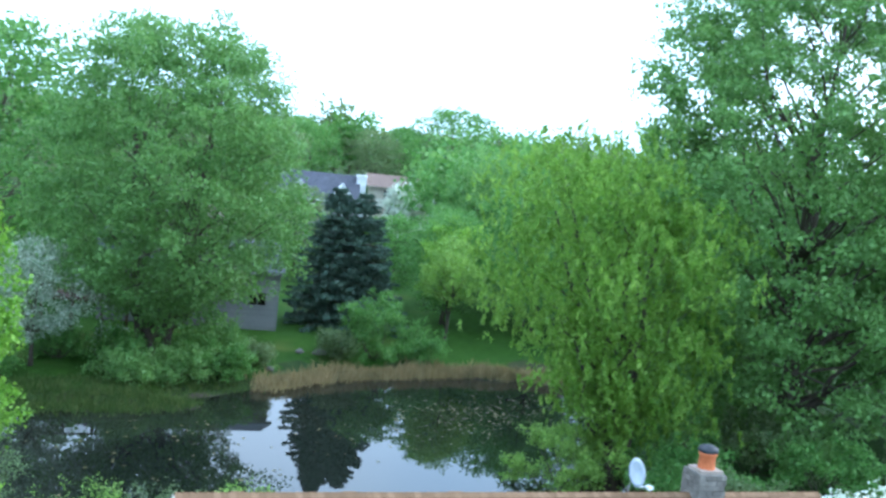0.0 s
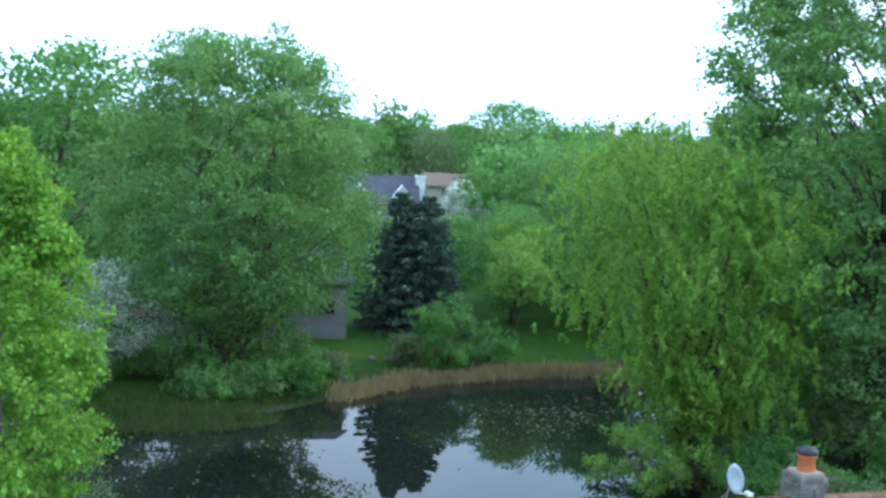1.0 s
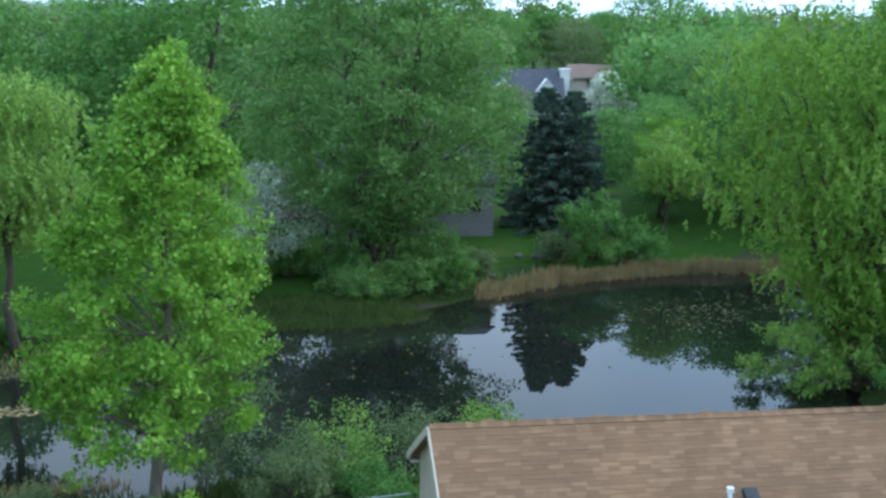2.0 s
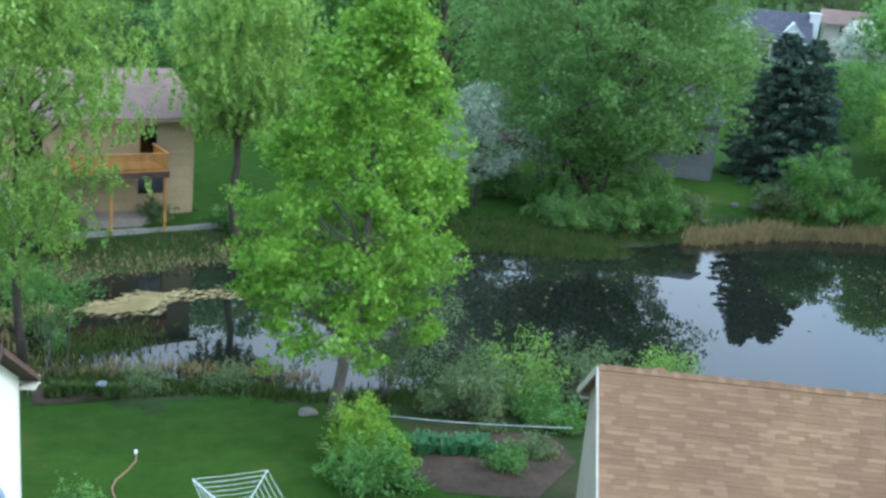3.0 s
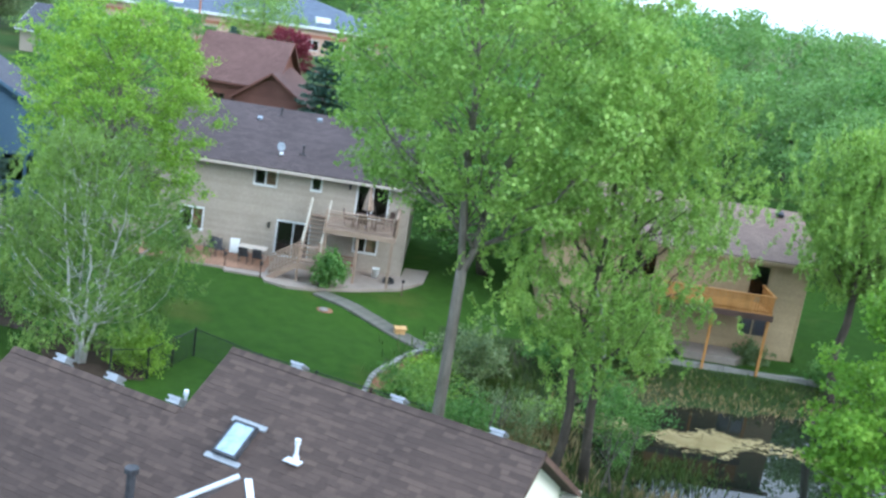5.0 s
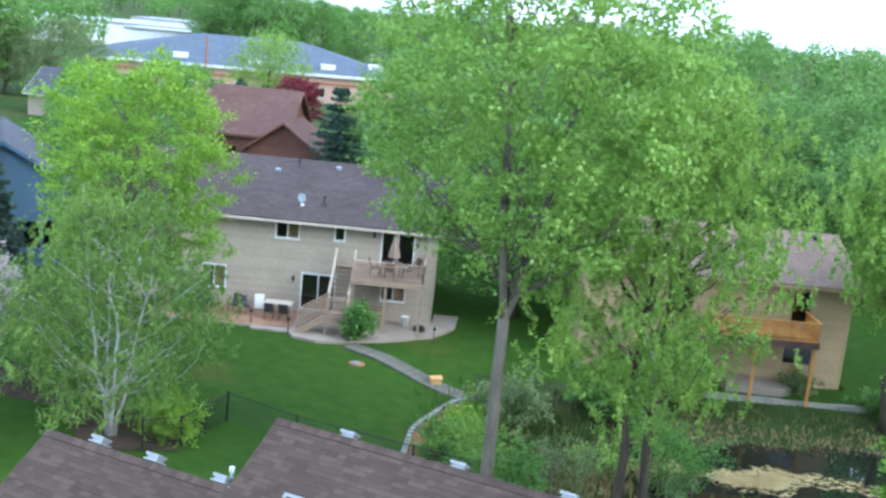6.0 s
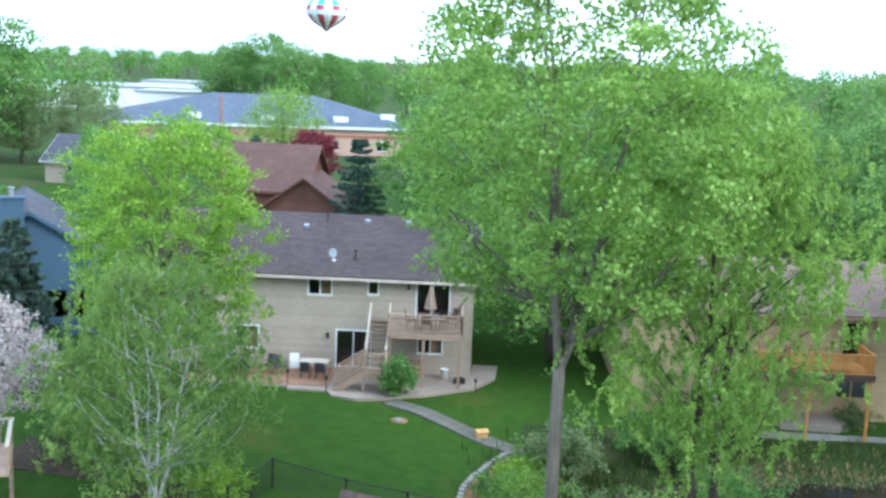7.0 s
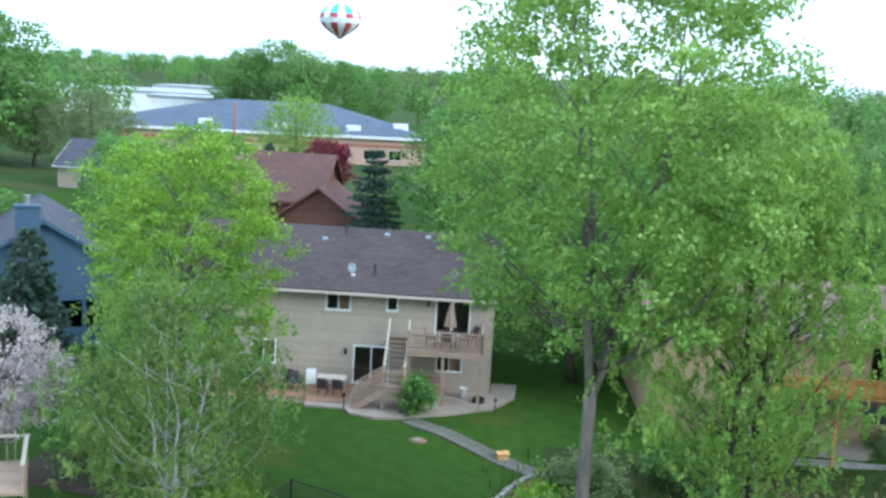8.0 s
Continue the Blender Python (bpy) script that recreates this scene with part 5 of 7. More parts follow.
def build_balloon():
    """A striped hot-air balloon: gores in two colours with a band of squares."""
    bal = thing("hot_air_balloon", pose(-39.7, 300, 24.2), "red and white striped hot-air balloon with cyan squares", "balloon")
    prof = [(0.35, 0.0), (1.5, 1.0), (2.9, 1.9), (4.3, 3.0), (5.2, 4.2), (5.55, 5.4), (5.3, 6.6), (4.6, 7.7), (3.3, 8.6), (1.7, 9.2), (0.05, 9.4)]
    n = 16
    for g in range(n):
        s = Shape()
        a0, a1 = 2 * math.pi * g / n, 2 * math.pi * (g + 1) / n
        for i in range(len(prof) - 1):
            (r0, z0), (r1, z1) = prof[i], prof[i + 1]
            p = []
            for a, r, z in ((a0, r0, z0), ((a0 + a1) / 2, r0 * 1.03, z0), (a1, r0, z0), (a1, r1, z1), ((a0 + a1) / 2, r1 * 1.03, z1), (a0, r1, z1)):
                p.append((r * math.cos(a), r * math.sin(a), z))
            mi = 1 if i == 4 else ((2 if g % 2 else 1) if i >= 6 else (0 if g % 2 else 1))
            s.face([p[0], p[1], p[4], p[5]], mi)
            s.face([p[1], p[2], p[3], p[4]], mi)
        part("gore", s, [BALLOON_RED, BALLOON_WHITE, BALLOON_BLUE], bal)


build_balloon()


# ---- trees ----
make_tree("linden_tree", "bright lime-green young tree on the lawn edge", 17.4, 32.5, 14.5, 2.2, 3.6, 0.22, LEAF_LIME, 11, 52000, 0.12, "spire", 520, spread=0.32, uneven=0.6, bark=BARK, limbs=22, lean=(1.2, 0.2))
make_tree("cottonwood_tree", "tall cottonwood with a pale forked trunk", 2.95, 39.6, 22.3, 8.8, 5.8, 0.23, LEAF_POPLAR, 12, 60000, 0.12, "round", 520, spread=0.42, stems=3, limbs=26, fork_z=7.9, lean=(0.3, 0.0), splay=0.42, uneven=0.6)
make_tree("willow_tree", "slender willow with hanging leaves by the pond", 7.5, 40.6, 15.6, 4.6, 3.0, 0.2, LEAF_WILLOW, 13, 28000, 0.068, "egg", 95, bark=DARK_BARK, droop=0.9, spread=0.45, strands=9, sway_by=0.45, limbs=16)
make_tree("willow_tree", "slender willow with hanging leaves by the pond", 8.9, 41.2, 15.0, 3.8, 3.3, 0.2, LEAF_WILLOW, 14, 30000, 0.068, "egg", 100, bark=DARK_BARK, droop=0.9, spread=0.45, strands=9, sway_by=0.45, limbs=16, lean=(0.8, 0))
make_tree("willow_tree", "pale green willow beside the tan house", 22.7, 54.6, 12.8, 5.2, 3.3, 0.26, LEAF_WILLOW, 15, 28000, 0.1, "round", 170, bark=DARK_BARK, droop=1.2, spread=0.5, strands=9, sway_by=0.35)
make_tree("maple_tree", "yellow-green maple in front of the beige house", -13.3, 52.0, 13.4, 3.8, 4.4, 0.2, LEAF_YELLOW, 16, 34000, 0.11, "egg", 420, spread=0.32, uneven=0.8, limbs=44)
make_tree("birch_tree", "white-barked birch clump with fine yellow-green leaves", -11.1, 42.6, 9.6, 1.4, 3.4, 0.08, LEAF_BIRCH, 17, 34000, 0.062, "egg", 190, stems=4, bark=BIRCH_BARK, droop=0.7, spread=0.42, strands=8, sway_by=0.5, limbs=26)
make_tree("silver_maple_tree", "large many-stemmed silver maple on the far bank", 46.9, 54.5, 20.6, 2.6, 8.7, 0.26, LEAF_MAPLE, 18, 90000, 0.17, "round", 900, stems=7, bark=DARK_BARK, spread=0.62, limbs=30, uneven=0.45, wood_low=0.5)
make_tree("willow_tree", "broad golden-green willow leaning over the pond", 51.8, 23.8, 16.4, 2.0, 6.2, 0.28, LEAF_GOLD, 19, 50000, 0.12, "vase", 360, lean=(-1.5, 2.7), uneven=1.0, stems=4, bark=DARK_BARK, droop=1.3, spread=0.75, strands=9, sway_by=0.5, limbs=24, wood_low=0.5)
make_tree("cottonwood_tree", "huge cottonwood with a thick dark trunk", 61.0, 18.4, 31.0, 1.5, 10.0, 0.5, LEAF_MAPLE, 20, 120000, 0.19, "round", 1000, bark=DARK_BARK, spread=0.62, limbs=28, uneven=0.45)
make_tree("crabapple_tree", "small tree covered in pale pink blossom", -18.6, 45.5, 6.6, 1.6, 2.1, 0.12, PETAL_PINK, 21, 14000, 0.09, "round", 120, bark=DARK_BARK, spread=0.32)
make_tree("dogwood_tree", "white-flowering tree on the far bank", 39.6, 56.8, 6.8, 1.2, 2.7, 0.14, PETAL_LEAF, 22, 12000, 0.11, "round", 150, bark=DARK_BARK, spread=0.4)
make_tree("pear_tree", "dense white-blossomed tree beside the tan roof", 34.6, 7.2, 6.0, 1.0, 3.0, 0.14, PETAL, 23, 18000, 0.10, "round", 150, bark=DARK_BARK, spread=0.36)
make_tree("grey_willow_tree", "sparse grey-green sapling on the near bank", 20.6, 34.3, 5.4, -0.2, 2.3, 0.04, LEAF_GREY, 24, 14000, 0.06, "round", 190, stems=7, bark=BARK, spread=0.34, limbs=26)
make_spruce("spruce_tree", "dark spruce on the far lawn", 67.0, 57.4, 11.2, 4.3, NEEDLE, 31, 30000, 24, group="far spruces")
make_spruce("spruce_tree", "dark spruce on the far lawn", 68.9, 56.3, 10.8, 4.3, NEEDLE, 32, 30000, 24, group="far spruces")
make_spruce("spruce_tree", "dark spruce before the blue house", -22.2, 57.0, 8.2, 2.6, NEEDLE, 33, 18000, 22)
make_spruce("spruce_tree", "bluish spruce beside the red-brown house", -10.4, 106.0, 9.8, 3.5, NEEDLE_BLUE, 34, 12000, 18)
make_spruce("spruce_tree", "small blue spruce by the commercial building", -28.6, 150, 6.5, 2.0, NEEDLE_BLUE, 35, 4000, 14)
make_tree("plum_tree", "round ornamental tree with purple-red leaves", -19.5, 140, 7.6, 1.5, 3.4, 0.15, LEAF_RED, 36, 7000, 0.2, "round", 90, bark=DARK_BARK, spread=0.45)


def build_woods():
    """Trees of the middle distance: a few kinds built once, then set out with turns and sizes of their own."""
    kinds = [None] * 5
    specs = (("egg", LEAF_GREEN, 11000, 0.22, 0.0), ("round", LEAF_GREEN, 10000, 0.22, 0.0), ("round", LEAF_OLIVE, 10000, 0.22, 0.0), ("vase", LEAF_MAPLE, 11000, 0.22, 0.0), ("round", LEAF_WILLOW, 11000, 0.16, 1.6))
    spots = [
        # behind the silver maple and the far lawn
        (0, 36, 86, 16), (0, 47, 88, 17), (3, 30, 78, 12), (0, 52, 80, 20.5), (3, 24, 90, 13), (0, 56, 96, 16), (2, 72, 96, 13),
        (1, 78, 54, 9), (1, 83, 49, 7.5), (0, 88, 52, 12), (1, 92, 44, 14.5), (0, 90, 36, 16), (1, 84, 38, 8.5), (3, 100, 62, 14.5), (0, 79, 27, 17), (3, 76, 17, 20), (0, 84, 8, 22), (3, 70, 5, 21),
        (1, 108, 108, 15), (2, 118, 116, 16), (1, 132, 120, 16), (2, 98, 112, 15), (0, 124, 128, 17), (2, 146, 118, 16), (1, 140, 130, 17), (0, 106, 122, 16), (1, 150, 105, 20.5), (2, 90, 104, 14), (1, 158, 122, 17),
        (1, 112, 68, 15), (1, 118, 78, 14.5), (1, 96, 55, 13.5), (4, 75, 32, 12), (0, 72, 24, 13), (1, 104, 70, 11), (1, 87, 60, 9), (1, 80, 62, 8), (1, 80, 77, 8.5), (2, 87, 80, 9),
        # behind the tan house and along its side
        (0, 7, 76, 12), (1, 16, 84, 10), (0, 31, 80, 9), (1, 14, 92, 11), (3, 4, 94, 14), (4, 11, 70, 10), (0, 5, 66, 11), (2, 20, 104, 11), (3, 36, 98, 14), (0, -2, 104, 14),
        (1, 10, 112, 15), (0, 24, 118, 16), (3, 40, 112, 17), (0, 2, 130, 18), (1, 16, 140, 17), (3, 32, 138, 18),
        # around the beige, blue and red-brown houses
        (1, -25, 84, 10), (1, -21, 76, 9), (1, -29, 92, 10), (4, -30, 104, 8), (1, -27, 118, 9), (1, -33, 128, 9), (2, -38, 118, 8), (1, -36, 76, 9), (0, -46, 96, 9), (2, -52, 160, 9),
        (2, -60, 172, 11), (2, -66, 165, 11), (4, -30, 178, 12), (0, -68, 130, 16), (0, -72, 165, 21), (0, -80, 172, 22), (3, -44, 275, 20), (0, -52, 282, 22), (3, -61, 286, 20), (0, -36, 280, 18), (1, -28, 292, 16), (0, -66, 300, 18), (1, 0, 92, 9), (1, 2, 84, 8), (1, -4, 128, 9),
    ]
    rng = random.Random(77)
    for k, x, y, top in spots:
        kind, mat, leaves, leaf, droop = specs[k]
        tall = 14.0
        if kinds[k] is None:
            t = make_tree("tree", "leafy green tree of the neighbourhood", x, y, ground_z(x, y) + tall, ground_z(x, y) + 2.2, 5.2, 0.3, mat, 400 + k, leaves, leaf, kind, 260, bark=DARK_BARK,
                          droop=droop, spread=0.62, group="neighbourhood trees", limbs=10)
            kinds[k] = t
            s = (top - ground_z(x, y)) / tall
            t.scale = (s * 1.05, s * 1.05, s)
            t.rotation_euler.z = rng.uniform(0, 6.28)
            continue
        s = (top - ground_z(x, y)) / tall
        c = copy_thing(kinds[k], pose(x, y, ground_z(x, y) - 0.08, 0, 0, rng.uniform(0, 360)))
        w = s * rng.uniform(0.95, 1.25)
        c.scale = (w, w, s)


build_woods()


def build_far_woods():
    """The wooded skyline: too many crowns to count, joined."""
    for name, mat, count, seed in (("far_woods", LEAF_OLIVE, 330, 1), ("far_woods", LEAF_GREEN, 420, 2), ("far_woods", LEAF_GREEN, 330, 3)):
        r = np.random.default_rng(seed)
        pts = []
        wood = Shape()
        got = 0
        while got < count:
            az, d = (r.uniform(-35, 100), r.uniform(150, 900) if r.uniform() < 0.8 else r.uniform(135, 200)) if seed < 3 else (r.uniform(-34, 8), r.uniform(470, 1200))
            x, y = d * math.sin(math.radians(az)), d * math.cos(math.radians(az))
            if 43.5 < az < 54.5 and d < 190:
                continue
            if -75 < x < 5 and 130 < y < 262:
                continue
            if -150 < x < -55 and 262 < y < 470:
                continue
            got += 1
            tall = r.uniform(9, 15) if az < 5 else r.uniform(10, 16)
            rad = tall * r.uniform(0.3, 0.46)
            gz = ground_z(x, y)
            n = int(1100 * min(1.0, 200 / d) + 300)
            c = 26
            u = r.normal(size=(c, 3))
            u /= np.linalg.norm(u, axis=1)[:, None]
            cen = u * np.array([rad, rad, tall * 0.36]) * r.uniform(0.45, 1, (c, 1)) + np.array([x, y, gz + tall * 0.6])
            pts.append(cen[r.integers(0, c, n)] + r.normal(size=(n, 3)) * rad * 0.2)
            wood.tube([(x, y, gz - 0.2), (x, y, gz + tall * 0.6)], [0.3, 0.12], 5, False)
        pts = np.concatenate(pts)
        woods = thing(name, pose(0, 0, 0), "hazy band of distant leafy woods", "woods", kind="stuff")
        tagged(part("crowns", leaf_mesh("crowns", mat, pts, 0.6, r, None, 1.2, 0.6), None, woods), kind="stuff")
        tagged(part("trunks", wood, DARK_BARK, woods), kind="stuff")


build_far_woods()


# ---- shore plants ----
def blade_band(name, label, line, width, count, tall, mat, seed, category="grass", inland=0.0):
    """Upright blades along a line, joined: too many to count."""
    rng = np.random.default_rng(seed)
    line = np.array(line, float)
    seg = np.linalg.norm(np.diff(line, axis=0), axis=1)
    s = rng.uniform(0, seg.sum(), count)
    edge = np.concatenate([[0], np.cumsum(seg)])
    i = np.clip(np.searchsorted(edge, s) - 1, 0, len(seg) - 1)
    t = (s - edge[i]) / seg[i]
    p = line[i] + (line[i + 1] - line[i]) * t[:, None]
    p += rng.normal(size=(count, 2)) * width * 0.5
    clump = np.sin(p[:, 0] * 2.1) * np.sin(p[:, 1] * 2.7 + 1) + rng.normal(size=count) * 0.5
    p = p[clump > -0.7]
    n = len(p)
    z = np.maximum(height(p[:, 0], p[:, 1]), WATER_Z - 0.1)
    h = tall * rng.uniform(0.5, 1.2, n)
    a = rng.uniform(0, 6.283, n)
    w = 0.022 + 0.02 * rng.uniform(size=n)
    side = np.stack([np.cos(a) * w, np.sin(a) * w, np.zeros(n)], 1)
    lean = rng.normal(size=(n, 2)) * 0.22 * h[:, None]
    base = np.stack([p[:, 0], p[:, 1], z - 0.05], 1)
    mid = base + np.stack([lean[:, 0] * 0.35, lean[:, 1] * 0.35, h * 0.6], 1)
    tip = base + np.stack([lean[:, 0], lean[:, 1], h], 1)
    v = np.stack([base - side, base + side, mid + side * 0.8, tip, mid - side * 0.8], 1).reshape(-1, 3)
    me = bpy.data.meshes.new(name)
    f = (np.arange(n)[:, None] * 5 + np.arange(5)[None, :]).tolist()
    me.from_pydata(v.tolist(), [], f)
    me.materials.append(mat)
    me.update()
    return tagged(new(name, me), label, category, kind="stuff")


blade_band("reeds", "dry tan reeds along the far shore", [(50.5, 48.6), (56.8, 48.2), (62, 46.4), (66.8, 44.2), (71.4, 40.6), (72.4, 36)], 0.9, 8000, 0.8, REED, 51, "reeds")
blade_band("sedge", "green sedge on the marshy spit", [(30, 52.6), (36, 52.2), (40.5, 49.4), (44.2, 48.2)], 1.7, 8000, 0.42, SEDGE, 52)
blade_band("sedge", "green sedge behind the marshy spit", [(28, 54.5), (36, 54.5), (42, 52), (47, 50.6), (50, 49.6)], 1.6, 5000, 0.35, SEDGE, 53)
blade_band("sedge", "rank green grass along the near bank", [(8, 41.8), (11.5, 39.6), (15, 37.6), (18.5, 35.6), (22.5, 34), (26, 32), (31, 27)], 1.1, 9000, 0.42, SEDGE, 54)
blade_band("sedge", "green and straw marsh plants in the shallow arm", [(6, 43.6), (9.5, 42.6), (12.5, 43.2), (14, 44.6)], 1.7, 2400, 0.45, SEDGE, 55)
blade_band("reeds", "straw-coloured stalks in the shallow arm", [(9, 41.6), (13, 40.6), (16.5, 39.3), (19, 37.6)], 0.9, 1300, 0.45, REED, 56, "reeds")
blade_band("reeds", "straw-coloured stalks below the tan house", [(9, 52), (16, 52.8), (22, 53.6), (28, 54)], 1.5, 1800, 0.28, REED, 57, "reeds")
blade_band("sedge", "rough grass below the retaining wall", [(10, 53.5), (17, 54.4), (25, 55)], 1.6, 5000, 0.22, SEDGE, 58)
blade_band("sedge", "wild undergrowth between the trees", [(3.5, 39.5), (5, 42), (4.5, 46), (5, 52)], 3.0, 9000, 0.6, SEDGE, 59)
blade_band("reeds", "dead stalks between the trees", [(5, 39.5), (6.5, 42), (4.5, 45), (8, 46)], 2.4, 3500, 0.7, REED, 60, "reeds")


def build_pads():
    """Lily pads and drifting leaves on the pond."""
    rng = np.random.default_rng(61)
    s = Shape()
    for k in range(520):
        if k < 400:
            x, y = rng.normal(59.5, 4.6), rng.normal(36.4, 2.1)
        else:
            x, y = rng.uniform(26, 60), rng.uniform(34, 47)
        if shore_distance(np.array([x]), np.array([y]))[0] > -1.0:
            continue
        r, n, a = rng.uniform(0.04, 0.13), 7, rng.uniform(0, 6.28)
        s.face([(x + r * math.cos(a + 5.6 * i / n), y + r * math.sin(a + 5.6 * i / n), WATER_Z + 0.008 + 0.006 * rng.uniform()) for i in range(n)] + [(x, y, WATER_Z + 0.006)])
    tagged(part("lily_pads", s, PAD), "small yellowish lily pads floating on dark water", "lily pads", kind="stuff")
    a = Shape()
    for k in range(2600):
        x, y = rng.normal(14.6, 3.0), 48.0 + rng.normal(0, 1.0)
        if algae_reach(x, y + 0.1 * rng.normal()) > 1.12:
            continue
        r, n, q = rng.uniform(0.03, 0.11), 6, rng.uniform(0, 6.28)
        a.face([(x + r * 1.5 * math.cos(q + 6.28 * i / n), y + r * 0.6 * math.sin(q + 6.28 * i / n), max(WATER_Z, ground_z(x, y)) + 0.012 + 0.004 * (k % 5)) for i in range(n)])
    tagged(part("algae_mat", a, SCUM), "dry tan algae drifted against the shallow bank", "algae", kind="stuff")


build_pads()


def make_rock(x, y, size, seed):
    """A weathered boulder, half sunk in the ground."""
    rng = random.Random(seed)
    bm = bmesh.new()
    bmesh.ops.create_icosphere(bm, subdivisions=2, radius=1.0)
    off = Vector((rng.uniform(0, 90), rng.uniform(0, 90), 0))
    for v in bm.verts:
        v.co *= 1 + 0.35 * noise.noise(v.co * 1.3 + off)
        v.co.x *= size * 1.2
        v.co.y *= size * 0.9
        v.co.z *= size * 0.6
    me = bpy.data.meshes.new("rock")
    bm.to_mesh(me)
    bm.free()
    me.materials.append(STONE)
    ob = part("rock", me, None, at=pose(x, y, ground_z(x, y) + size * 0.15, 0, 0, rng.uniform(0, 360)))
    tagged(ob, "weathered grey boulder on the grassy shore", "rock", "shore rocks")


for k, (x, y, s) in enumerate(((59.7, 51.7, 0.5), (60.6, 52.1, 0.4), (61.3, 51.2, 0.45), (58.6, 52.6, 0.35), (60.2, 50.8, 0.35), (56.8, 54.6, 0.4), (55.4, 54.9, 0.3), (61.9, 52.4, 0.3),
                               (16.9, 33.4, 0.3), (53.6, 50.6, 0.3))):
    make_rock(x, y, s, 70 + k)

